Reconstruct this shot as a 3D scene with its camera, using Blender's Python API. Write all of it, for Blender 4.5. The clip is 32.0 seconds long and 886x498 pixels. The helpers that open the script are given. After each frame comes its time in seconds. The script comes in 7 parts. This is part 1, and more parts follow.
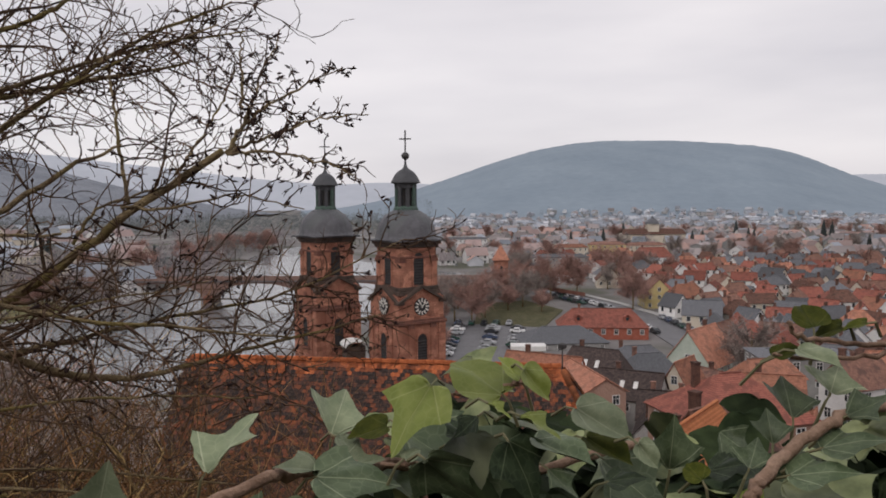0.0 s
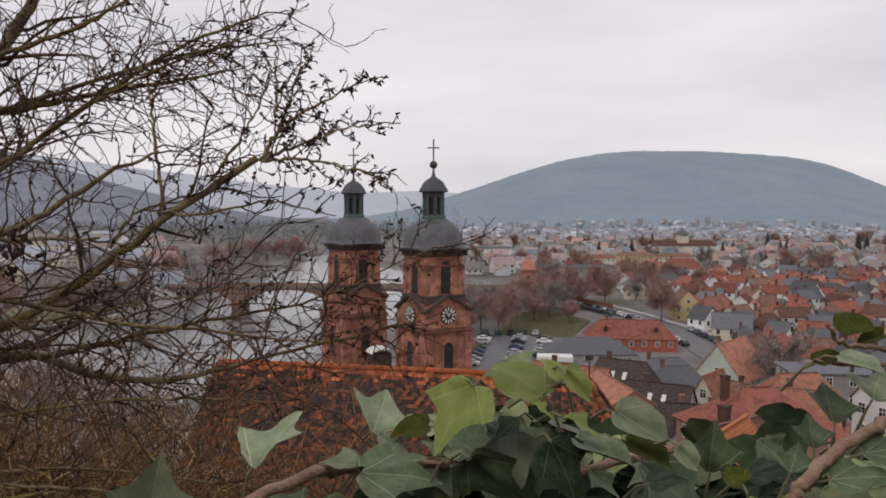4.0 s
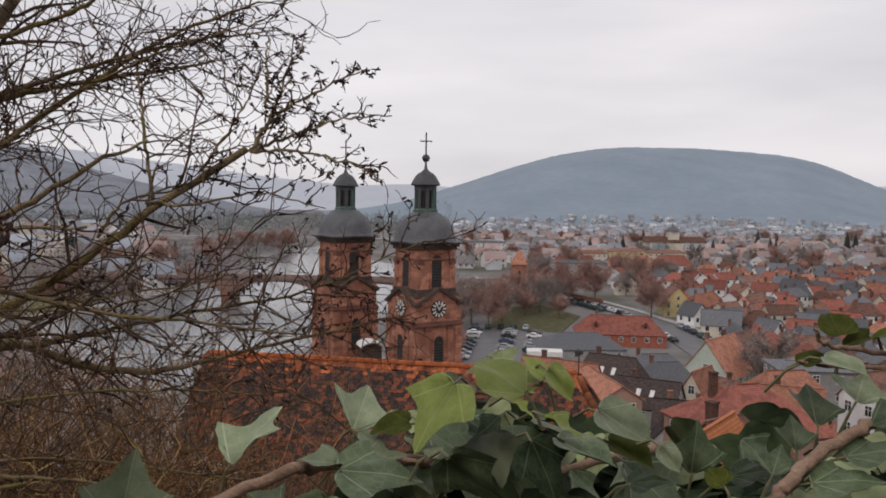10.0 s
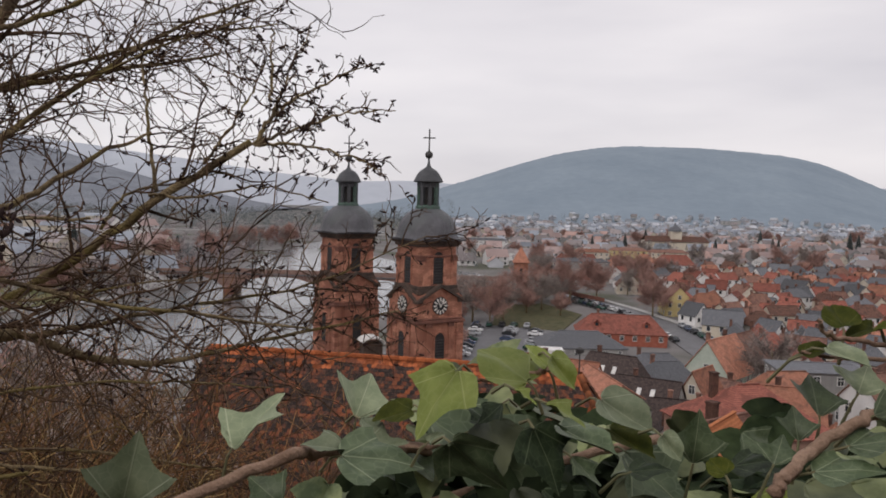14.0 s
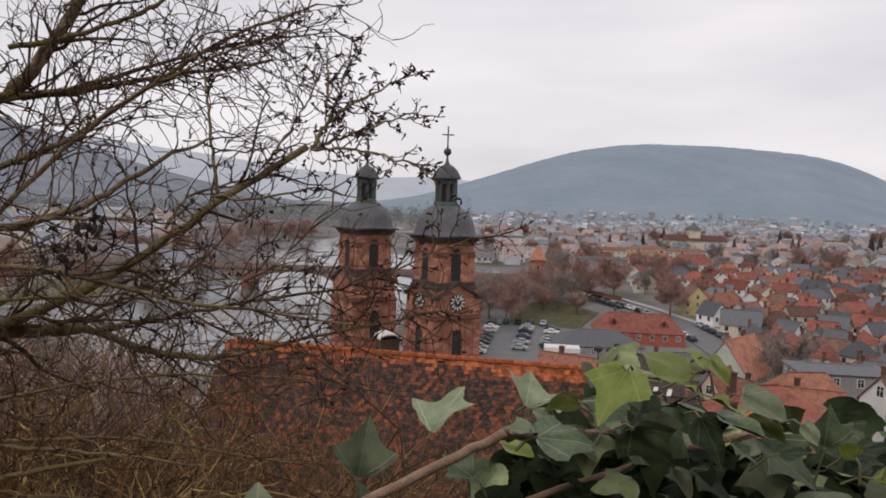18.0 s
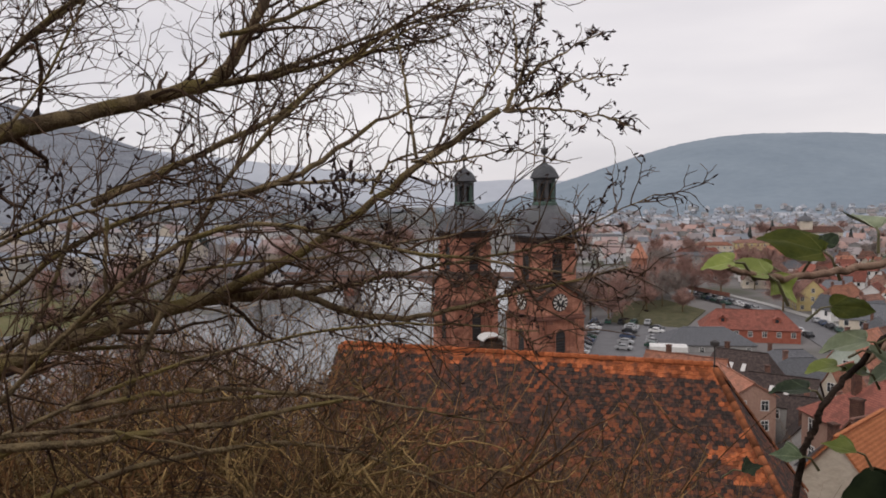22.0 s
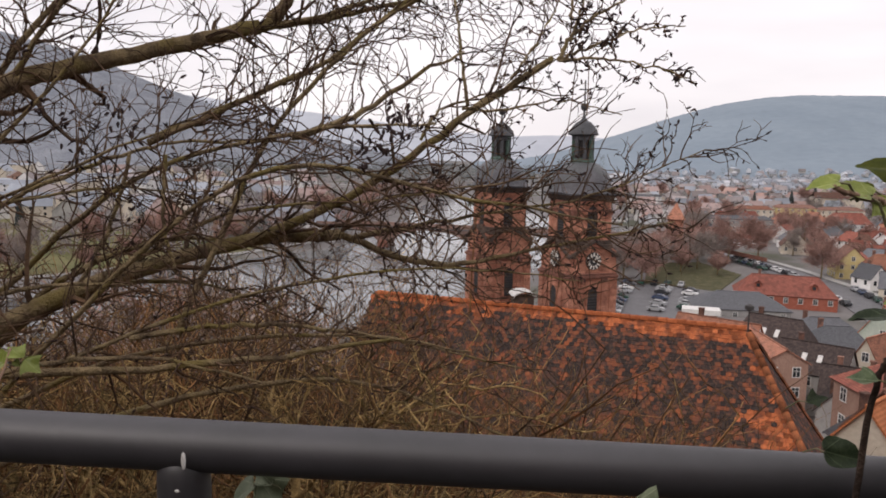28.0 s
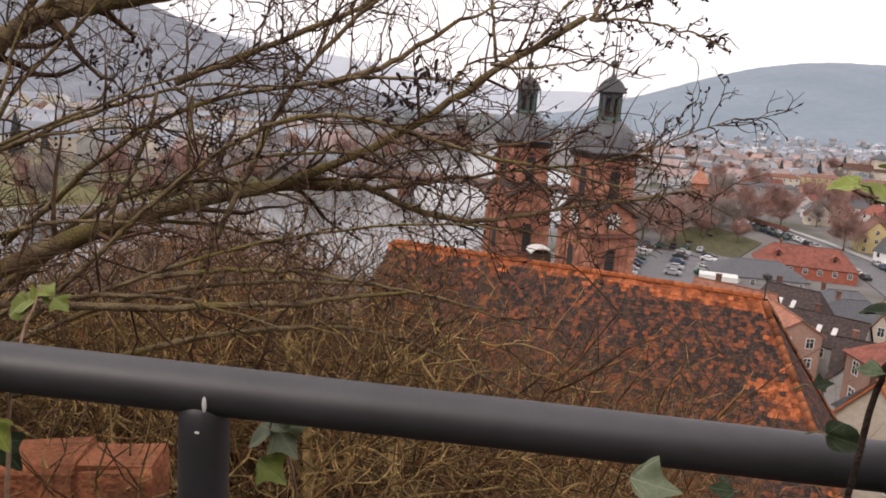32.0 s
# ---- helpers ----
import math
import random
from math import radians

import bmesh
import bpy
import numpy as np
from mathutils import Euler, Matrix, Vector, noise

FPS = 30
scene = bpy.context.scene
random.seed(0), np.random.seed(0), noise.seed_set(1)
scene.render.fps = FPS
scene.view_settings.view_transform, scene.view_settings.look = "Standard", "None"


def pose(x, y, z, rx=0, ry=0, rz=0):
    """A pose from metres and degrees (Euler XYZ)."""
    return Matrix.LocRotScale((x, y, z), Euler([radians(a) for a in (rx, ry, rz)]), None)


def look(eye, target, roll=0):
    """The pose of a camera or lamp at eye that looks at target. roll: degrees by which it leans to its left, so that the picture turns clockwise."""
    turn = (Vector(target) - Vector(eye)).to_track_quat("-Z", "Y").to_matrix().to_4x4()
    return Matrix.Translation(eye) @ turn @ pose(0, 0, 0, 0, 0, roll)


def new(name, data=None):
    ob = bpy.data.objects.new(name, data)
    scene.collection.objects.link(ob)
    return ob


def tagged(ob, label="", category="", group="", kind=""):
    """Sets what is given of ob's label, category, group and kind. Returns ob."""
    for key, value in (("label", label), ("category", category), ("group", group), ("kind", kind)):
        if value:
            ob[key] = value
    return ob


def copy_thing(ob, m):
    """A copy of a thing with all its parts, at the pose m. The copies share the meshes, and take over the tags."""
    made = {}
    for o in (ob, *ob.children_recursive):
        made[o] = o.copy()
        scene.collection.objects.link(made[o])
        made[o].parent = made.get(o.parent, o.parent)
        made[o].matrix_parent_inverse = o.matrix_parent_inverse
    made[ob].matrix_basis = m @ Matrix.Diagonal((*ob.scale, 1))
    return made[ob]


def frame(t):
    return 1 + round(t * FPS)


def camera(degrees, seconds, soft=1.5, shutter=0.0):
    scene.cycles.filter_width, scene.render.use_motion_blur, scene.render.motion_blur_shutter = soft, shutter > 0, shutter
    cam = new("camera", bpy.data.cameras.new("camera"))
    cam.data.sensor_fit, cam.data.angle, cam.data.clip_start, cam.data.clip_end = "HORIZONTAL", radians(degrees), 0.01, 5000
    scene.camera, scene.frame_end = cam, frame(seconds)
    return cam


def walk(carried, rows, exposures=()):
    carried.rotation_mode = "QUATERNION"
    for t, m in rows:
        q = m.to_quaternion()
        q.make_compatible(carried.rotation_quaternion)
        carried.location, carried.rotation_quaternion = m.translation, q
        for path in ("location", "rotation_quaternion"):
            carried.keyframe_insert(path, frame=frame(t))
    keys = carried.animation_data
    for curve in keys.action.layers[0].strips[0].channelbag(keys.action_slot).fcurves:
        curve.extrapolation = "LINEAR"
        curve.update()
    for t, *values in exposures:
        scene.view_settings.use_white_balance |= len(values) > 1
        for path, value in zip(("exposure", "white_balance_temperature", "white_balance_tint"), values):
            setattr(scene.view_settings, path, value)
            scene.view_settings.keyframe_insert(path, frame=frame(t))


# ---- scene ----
cam = camera(60.0, 32.0, soft=1.8)
PATH = [
    (0, (1.056, 1.002, 38.068), (1.085, 2.997, 37.941), -0.4),
    (0.5, (1.055, 1.002, 38.068), (1.083, 2.998, 37.943), -0.3),
    (1, (1.055, 0.999, 38.07), (1.081, 2.996, 37.962), -0.3),
    (1.5, (1.054, 0.999, 38.066), (1.074, 2.996, 37.969), -0.2),
    (2, (1.052, 0.995, 38.07), (1.067, 2.992, 37.968), -0.1),
    (2.5, (1.053, 0.996, 38.068), (1.055, 2.993, 37.965), -0.3),
    (3, (1.05, 0.991, 38.07), (1.032, 2.989, 37.973), -0.4),
    (3.5, (1.046, 0.991, 38.067), (1.012, 2.988, 37.96), -0.2),
    (5.5, (1.046, 0.99, 38.064), (1.007, 2.988, 37.978), 0.9),
    (6, (1.046, 0.99, 38.063), (1.009, 2.988, 37.975), 1.0),
    (6.5, (1.046, 0.99, 38.062), (1.009, 2.987, 37.972), 1.2),
    (7, (1.052, 0.999, 38.062), (1.026, 2.997, 37.971), 1.2),
    (7.5, (1.056, 0.999, 38.066), (1.045, 2.996, 37.964), 0.8),
    (8, (1.054, 1.0, 38.063), (1.044, 2.997, 37.948), 0.0),
    (8.5, (1.053, 0.995, 38.066), (1.022, 2.991, 37.944), -0.1),
    (9, (1.051, 0.998, 38.064), (1.023, 2.993, 37.938), 0.4),
    (9.5, (1.05, 0.996, 38.064), (1.025, 2.992, 37.939), 0.9),
    (10, (1.051, 0.998, 38.066), (1.032, 2.994, 37.946), 0.9),
    (10.5, (1.051, 0.996, 38.064), (1.034, 2.992, 37.944), 0.9),
    (11, (1.052, 0.995, 38.066), (1.037, 2.991, 37.948), 0.9),
    (11.5, (1.051, 0.996, 38.065), (1.038, 2.992, 37.947), 1.0),
    (12, (1.051, 0.996, 38.065), (1.036, 2.992, 37.945), 1.0),
    (12.5, (1.051, 0.995, 38.064), (1.033, 2.991, 37.939), 1.0),
    (13, (1.05, 0.996, 38.062), (1.032, 2.992, 37.936), 1.1),
    (13.5, (1.05, 0.997, 38.061), (1.032, 2.993, 37.933), 1.4),
    (15.5, (1.049, 0.994, 38.06), (0.985, 2.989, 37.936), 0.9),
    (16, (1.049, 0.991, 38.066), (0.937, 2.986, 37.972), -1.2),
    (16.5, (1.051, 0.989, 38.073), (0.932, 2.984, 37.986), -2.4),
    (17, (1.04, 0.984, 38.058), (0.931, 2.975, 37.905), -1.7),
    (17.5, (1.005, 0.944, 38.073), (0.806, 2.93, 37.942), 0.5),
    (18, (0.938, 0.893, 38.081), (0.871, 2.888, 37.943), 2.0),
    (18.5, (0.924, 0.804, 38.045), (1.002, 2.798, 37.903), -1.0),
    (19, (0.897, 0.701, 38.012), (0.939, 2.696, 37.879), -1.3),
    (19.5, (0.766, 0.751, 37.964), (0.647, 2.739, 37.78), -2.6),
    (20, (0.659, 0.747, 37.941), (0.535, 2.742, 37.879), -1.9),
    (20.5, (0.634, 0.751, 37.933), (0.48, 2.745, 37.892), -1.5),
    (21, (0.593, 0.736, 37.909), (0.352, 2.719, 37.807), -1.1),
    (21.5, (0.589, 0.742, 37.907), (0.36, 2.728, 37.833), -0.5),
    (22, (0.594, 0.749, 37.912), (0.277, 2.719, 37.78), -0.6),
    (22.5, (0.606, 0.735, 37.924), (0.318, 2.714, 37.897), -1.0),
    (23, (0.613, 0.721, 37.929), (0.362, 2.701, 37.796), 1.1),
    (23.5, (0.633, 0.735, 37.922), (0.419, 2.714, 37.732), 1.6),
    (24, (0.635, 0.761, 37.916), (0.433, 2.743, 37.739), 1.5),
    (24.5, (0.632, 0.732, 37.914), (0.406, 2.71, 37.722), 1.7),
    (25, (0.665, 0.753, 37.909), (0.457, 2.725, 37.644), 1.1),
    (25.5, (0.702, 0.765, 37.906), (0.567, 2.752, 37.714), 2.4),
    (27.5, (0.564, 0.737, 37.885), (0.274, 2.691, 37.572), 2.1),
    (28, (0.551, 0.704, 37.889), (0.151, 2.647, 37.637), 1.2),
    (28.5, (0.528, 0.677, 37.877), (0.037, 2.603, 37.647), 0.6),
    (29, (0.511, 0.66, 37.876), (-0.054, 2.563, 37.636), 1.8),
    (29.5, (0.52, 0.67, 37.869), (-0.051, 2.569, 37.607), 2.0),
    (30, (0.512, 0.68, 37.873), (-0.095, 2.564, 37.586), 0.9),
    (30.5, (0.511, 0.687, 37.878), (-0.117, 2.551, 37.517), 2.1),
    (31, (0.527, 0.706, 37.894), (-0.029, 2.583, 37.486), 5.2),
    (31.5, (0.538, 0.697, 37.903), (0.073, 2.602, 37.509), 5.1),
    (32, (0.55, 0.691, 37.907), (0.113, 2.606, 37.528), 4.1),
]
walk(cam, [(t, look(eye, target, roll)) for t, eye, target, roll in PATH],
     exposures=((0, 0.02, 6600, 14), (13, 0.02, 6600, 14), (17, 0.04, 6600, 14), (18, 0.08, 6600, 14), (19, 0.06, 6600, 14), (20, 0.1, 6650, 14), (21.5, 0.06, 6650, 14), (23, 0.05, 6650, 14), (24, 0.23, 6700, 15), (25, 0.26, 6700, 15), (28, 0.36, 6750, 16), (29.5, 0.42, 6800, 17), (31, 0.74, 6900, 17), (32, 0.66, 6900, 17)))

# ---- light ----
world = bpy.data.worlds.new("overcast_sky")
scene.world = world
world.use_nodes = True
wn, wl = world.node_tree.nodes, world.node_tree.links
wn.clear()
sky = wn.new("ShaderNodeTexSky")
sky.sky_type, sky.sun_disc = "NISHITA", False
sky.sun_elevation, sky.sun_rotation = radians(38), radians(150)
coord = wn.new("ShaderNodeTexCoord")
stretch = wn.new("ShaderNodeMapping")
stretch.inputs["Scale"].default_value = (1.0, 1.0, 4.5)
cloud_noise = wn.new("ShaderNodeTexNoise")
cloud_noise.inputs["Scale"].default_value, cloud_noise.inputs["Detail"].default_value = 2.1, 5.0
cloud_noise.inputs["Roughness"].default_value = 0.45
cloud_ramp = wn.new("ShaderNodeValToRGB")
cloud_ramp.color_ramp.elements[0].position, cloud_ramp.color_ramp.elements[0].color = 0.30, (0.66, 0.655, 0.69, 1)
cloud_ramp.color_ramp.elements[1].position, cloud_ramp.color_ramp.elements[1].color = 0.68, (0.88, 0.865, 0.875, 1)
cover = wn.new("ShaderNodeMix")
cover.data_type = "RGBA"
cover.inputs[0].default_value = 0.93
dim = wn.new("ShaderNodeMix")
dim.data_type, dim.blend_type = "RGBA", "MULTIPLY"
dim.inputs[0].default_value, dim.inputs[7].default_value = 1.0, (0.1, 0.1, 0.1, 1)
back = wn.new("ShaderNodeBackground")
world_out = wn.new("ShaderNodeOutputWorld")
wl.new(coord.outputs["Generated"], stretch.inputs["Vector"])
wl.new(stretch.outputs["Vector"], cloud_noise.inputs["Vector"])
wl.new(cloud_noise.outputs["Fac"], cloud_ramp.inputs["Fac"])
wl.new(sky.outputs["Color"], dim.inputs[6])
wl.new(dim.outputs[2], cover.inputs[6])
wl.new(cloud_ramp.outputs["Color"], cover.inputs[7])
wl.new(cover.outputs[2], back.inputs["Color"])
wl.new(back.outputs["Background"], world_out.inputs["Surface"])
back.inputs["Strength"].default_value = 1.0

sun = new("sun", bpy.data.lights.new("sun", "SUN"))
sun.data.energy, sun.data.angle, sun.data.color = 0.8, radians(25), (1.0, 0.96, 0.9)
sun.matrix_world = look((0, 0, 60), (30, 55, 0))


# ---- materials ----
def mat(name, a, b, scale=4.0, rough=0.8, bump=0.0, fine=0.0, metal=0.0, spot=None, per="", amount=0.25, coords="Object", blocks=0.0, rows=0.0):
    """A surface of two mottled colours, with grain (fine), relief (bump) and, per piece or object, its own shade."""
    m = bpy.data.materials.new(name)
    m.use_nodes = True
    n, l = m.node_tree.nodes, m.node_tree.links
    bsdf = n["Principled BSDF"]
    bsdf.inputs["Metallic"].default_value = metal
    if rough >= 0.8:
        bsdf.inputs["Specular IOR Level"].default_value = 0.15
    if coords == "World":
        src = n.new("ShaderNodeNewGeometry").outputs["Position"]
    else:
        src = n.new("ShaderNodeTexCoord").outputs["Object"]
    t = n.new("ShaderNodeTexNoise")
    t.inputs["Scale"].default_value, t.inputs["Detail"].default_value = scale, 6.0
    t.inputs["Roughness"].default_value = 0.62
    l.new(src, t.inputs["Vector"])
    ramp = n.new("ShaderNodeValToRGB")
    ramp.color_ramp.elements[0].position, ramp.color_ramp.elements[1].position = 0.34, 0.66
    ramp.color_ramp.elements[0].color, ramp.color_ramp.elements[1].color = (*a, 1), (*b, 1)
    l.new(t.outputs["Fac"], ramp.inputs["Fac"])
    out = ramp.outputs["Color"]
    small = n.new("ShaderNodeTexNoise")
    small.inputs["Scale"].default_value, small.inputs["Detail"].default_value = scale * 9, 3.0
    l.new(src, small.inputs["Vector"])
    if fine:
        grain = n.new("ShaderNodeMix")
        grain.data_type, grain.blend_type = "RGBA", "OVERLAY"
        grain.inputs[0].default_value = fine
        l.new(out, grain.inputs[6])
        l.new(small.outputs["Fac"], grain.inputs[7])
        out = grain.outputs[2]
    if blocks:
        squash = n.new("ShaderNodeMapping")
        squash.inputs["Scale"].default_value = (1.0, 1.0, 1.9)
        l.new(src, squash.inputs["Vector"])
        cell = n.new("ShaderNodeTexVoronoi")
        cell.distance = "CHEBYCHEV"
        cell.inputs["Scale"].default_value, cell.inputs["Randomness"].default_value = blocks, 0.75
        l.new(squash.outputs["Vector"], cell.inputs["Vector"])
        tone = n.new("ShaderNodeMix")
        tone.data_type, tone.blend_type = "RGBA", "OVERLAY"
        tone.inputs[0].default_value = 0.4
        grey = n.new("ShaderNodeRGBToBW")
        l.new(cell.outputs["Color"], grey.inputs[0])
        l.new(out, tone.inputs[6])
        l.new(grey.outputs[0], tone.inputs[7])
        out = tone.outputs[2]
    if rows:
        band = n.new("ShaderNodeTexWave")
        band.bands_direction = "Z"
        band.inputs["Scale"].default_value, band.inputs["Distortion"].default_value = rows, 1.2
        band.inputs["Detail Scale"].default_value = 2.0
        l.new(src, band.inputs["Vector"])
        course = n.new("ShaderNodeMix")
        course.data_type, course.blend_type = "RGBA", "OVERLAY"
        course.inputs[0].default_value = 0.16
        l.new(out, course.inputs[6])
        l.new(band.outputs["Fac"], course.inputs[7])
        out = course.outputs[2]
    if spot:
        big = n.new("ShaderNodeTexNoise")
        big.inputs["Scale"].default_value, big.inputs["Detail"].default_value = scale * 0.35, 4.0
        l.new(src, big.inputs["Vector"])
        sr = n.new("ShaderNodeValToRGB")
        sr.color_ramp.elements[0].position, sr.color_ramp.elements[1].position = 0.5, 0.62
        l.new(big.outputs["Fac"], sr.inputs["Fac"])
        mix = n.new("ShaderNodeMix")
        mix.data_type = "RGBA"
        l.new(sr.outputs["Color"], mix.inputs[0])
        l.new(out, mix.inputs[6])
        mix.inputs[7].default_value = (*spot, 1)
        out = mix.outputs[2]
    if per:
        rnd = n.new("ShaderNodeObjectInfo").outputs["Random"] if per == "object" else n.new("ShaderNodeNewGeometry").outputs["Random Per Island"]
        rng = n.new("ShaderNodeMapRange")
        rng.inputs["To Min"].default_value, rng.inputs["To Max"].default_value = 1 - amount, 1 + amount
        l.new(rnd, rng.inputs["Value"])
        hsv = n.new("ShaderNodeHueSaturation")
        l.new(rng.outputs["Result"], hsv.inputs["Value"])
        l.new(out, hsv.inputs["Color"])
        out = hsv.outputs["Color"]
    l.new(out, bsdf.inputs["Base Color"])
    rr = n.new("ShaderNodeMapRange")
    rr.inputs["To Min"].default_value, rr.inputs["To Max"].default_value = max(0.02, rough - 0.12), min(1, rough + 0.12)
    l.new(small.outputs["Fac"], rr.inputs["Value"])
    l.new(rr.outputs["Result"], bsdf.inputs["Roughness"])
    if bump:
        bp = n.new("ShaderNodeBump")
        bp.inputs["Strength"].default_value, bp.inputs["Distance"].default_value = min(1, bump), 0.3 / scale
        l.new(small.outputs["Fac"], bp.inputs["Height"])
        l.new(bp.outputs["Normal"], bsdf.inputs["Normal"])
    return m


M_sand = mat("red_sandstone", (0.29, 0.122, 0.084), (0.45, 0.217, 0.147), 0.8, 0.9, 0.5, 0.5, spot=(0.281, 0.122, 0.083), blocks=1.1)
M_sand_trim = mat("weathered_sandstone", (0.132, 0.066, 0.0528), (0.252, 0.114, 0.0816), 1.2, 0.9, 0.4, 0.3)
M_weather = mat("sooty_cornice_stone", (0.055, 0.045, 0.04), (0.12, 0.085, 0.068), 1.5, 0.9, 0.4, 0.4)
M_slate = mat("grey_slate", (0.04, 0.042, 0.047), (0.07, 0.073, 0.08), 1.5, 0.6, 0.4, 0.25)
M_lead = mat("patina_slate", (0.06, 0.06, 0.067), (0.112, 0.11, 0.122), 1.2, 0.5, 0.3, 0.3, spot=(0.085, 0.09, 0.094))
M_verdigris = mat("green_copper", (0.045, 0.07, 0.06), (0.075, 0.135, 0.105), 3.0, 0.7, 0.2)
M_dark = mat("dark_louvre", (0.012, 0.011, 0.012), (0.03, 0.026, 0.025), 3.0, 0.7)
M_clock = mat("black_clock_dial", (0.012, 0.012, 0.014), (0.02, 0.02, 0.022), 6.0, 0.5)
M_gilt = mat("pale_gilt", (0.62, 0.6, 0.55), (0.75, 0.72, 0.66), 6.0, 0.4)
M_iron = mat("dark_iron", (0.03, 0.028, 0.028), (0.05, 0.047, 0.045), 6.0, 0.6)
M_rail = mat("dark_painted_steel", (0.02, 0.019, 0.022), (0.032, 0.03, 0.035), 14.0, 0.56, 0.0, 0.3)
next(n for n in M_rail.node_tree.nodes if n.type == "BSDF_PRINCIPLED").inputs["Specular IOR Level"].default_value = 1.0
M_ground = mat("town_ground", (0.149, 0.141, 0.138), (0.218, 0.207, 0.201), 0.05, 0.95, 0.0, 0.2, spot=(0.0978, 0.101, 0.0747), coords="World")
# distant hills: blue-grey haze is put into the base colours
M_wood_far = mat("haze_tinted_wood", (0.2, 0.25, 0.297), (0.236, 0.29, 0.338), 0.006, 1.0, 0.0, 0.12, coords="World")
M_wood_haze = mat("haze_tinted_pale_wood", (0.41, 0.44, 0.49), (0.45, 0.48, 0.53), 0.01, 1.0, coords="World")
M_wood_mid = mat("haze_tinted_slope", (0.182, 0.199, 0.229), (0.26, 0.279, 0.312), 0.02, 1.0, 0.6, 0.3, coords="World")
M_water = mat("grey_river_water", (0.10, 0.115, 0.12), (0.13, 0.14, 0.145), 0.05, 0.12, 0.05, coords="World")
M_asphalt = mat("wet_asphalt", (0.102, 0.102, 0.108), (0.144, 0.143, 0.149), 0.3, 0.6, 0.2, 0.2, coords="World")
M_grass = mat("winter_grass", (0.06, 0.066, 0.032), (0.12, 0.105, 0.06), 0.4, 0.95, 0.3, 0.3, coords="World")
M_meadow = mat("riverside_meadow", (0.1, 0.118, 0.045), (0.19, 0.165, 0.085), 0.06, 0.95, 0.3, 0.3, spot=(0.15, 0.12, 0.07), coords="World")
M_earth = mat("leaf_litter", (0.065, 0.039, 0.024), (0.15, 0.08, 0.046), 2.5, 0.95, 0.8, 0.4, spot=(0.17, 0.065, 0.036), coords="World")
M_bark = mat("mossy_bark", (0.085, 0.06, 0.04), (0.31, 0.235, 0.13), 14.0, 0.9, 0.8, 0.5, spot=(0.2, 0.155, 0.06), coords="World")
M_twig = mat("dark_twig_bark", (0.034, 0.021, 0.015), (0.125, 0.076, 0.045), 9.0, 0.85, per="island", amount=0.35, coords="World")
M_cone = mat("dry_seed_cone", (0.022, 0.014, 0.014), (0.045, 0.028, 0.026), 30.0, 0.9, 0.4)
M_brush = mat("olive_brush", (0.046, 0.024, 0.013), (0.29, 0.152, 0.064), 5.0, 0.9, per="island", amount=0.7, coords="World")
M_moss = mat("mossy_olive_branch", (0.07, 0.045, 0.022), (0.5, 0.345, 0.145), 16.0, 0.9, 0.7, 0.5, spot=(0.12, 0.085, 0.036), per="island", amount=0.7, coords="World")
# town trees, far woods and bridge: haze is mixed into their base colours
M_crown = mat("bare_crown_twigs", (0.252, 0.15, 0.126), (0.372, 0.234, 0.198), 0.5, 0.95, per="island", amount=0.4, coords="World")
M_wood_bare = mat("haze_paled_bare_wood", (0.24, 0.21, 0.214), (0.336, 0.3, 0.302), 0.2, 0.95, per="island", amount=0.35, coords="World")
M_wood_green = mat("haze_paled_evergreen_wood", (0.144, 0.161, 0.167), (0.201, 0.218, 0.218), 0.2, 0.95, per="island", amount=0.35, coords="World")
M_bridge = mat("haze_greyed_bridge_stone", (0.19, 0.115, 0.095), (0.28, 0.18, 0.15), 0.8, 0.9, 0.4, 0.4, spot=(0.22, 0.17, 0.15))
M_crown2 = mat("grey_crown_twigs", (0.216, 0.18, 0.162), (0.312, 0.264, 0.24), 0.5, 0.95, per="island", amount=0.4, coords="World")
M_fir = mat("dark_conifer", (0.045, 0.055, 0.055), (0.08, 0.092, 0.09), 2.0, 0.95, per="island", amount=0.4, coords="World")
M_glass = mat("window_glass", (0.02, 0.022, 0.026), (0.045, 0.05, 0.056), 0.6, 0.12, per="object", amount=0.5)
M_white = mat("white_paint", (0.60, 0.59, 0.57), (0.74, 0.73, 0.70), 1.5, 0.6, fine=0.1)
M_redstone = mat("rough_red_stone", (0.2, 0.078, 0.042), (0.38, 0.145, 0.075), 5.0, 0.95, 0.4, 0.6, spot=(0.11, 0.06, 0.036), per="object", amount=0.3, coords="World")
M_paling = mat("grey_paling", (0.17, 0.15, 0.12), (0.27, 0.24, 0.2), 12.0, 0.9, 0.4, 0.3, per="object", amount=0.3)
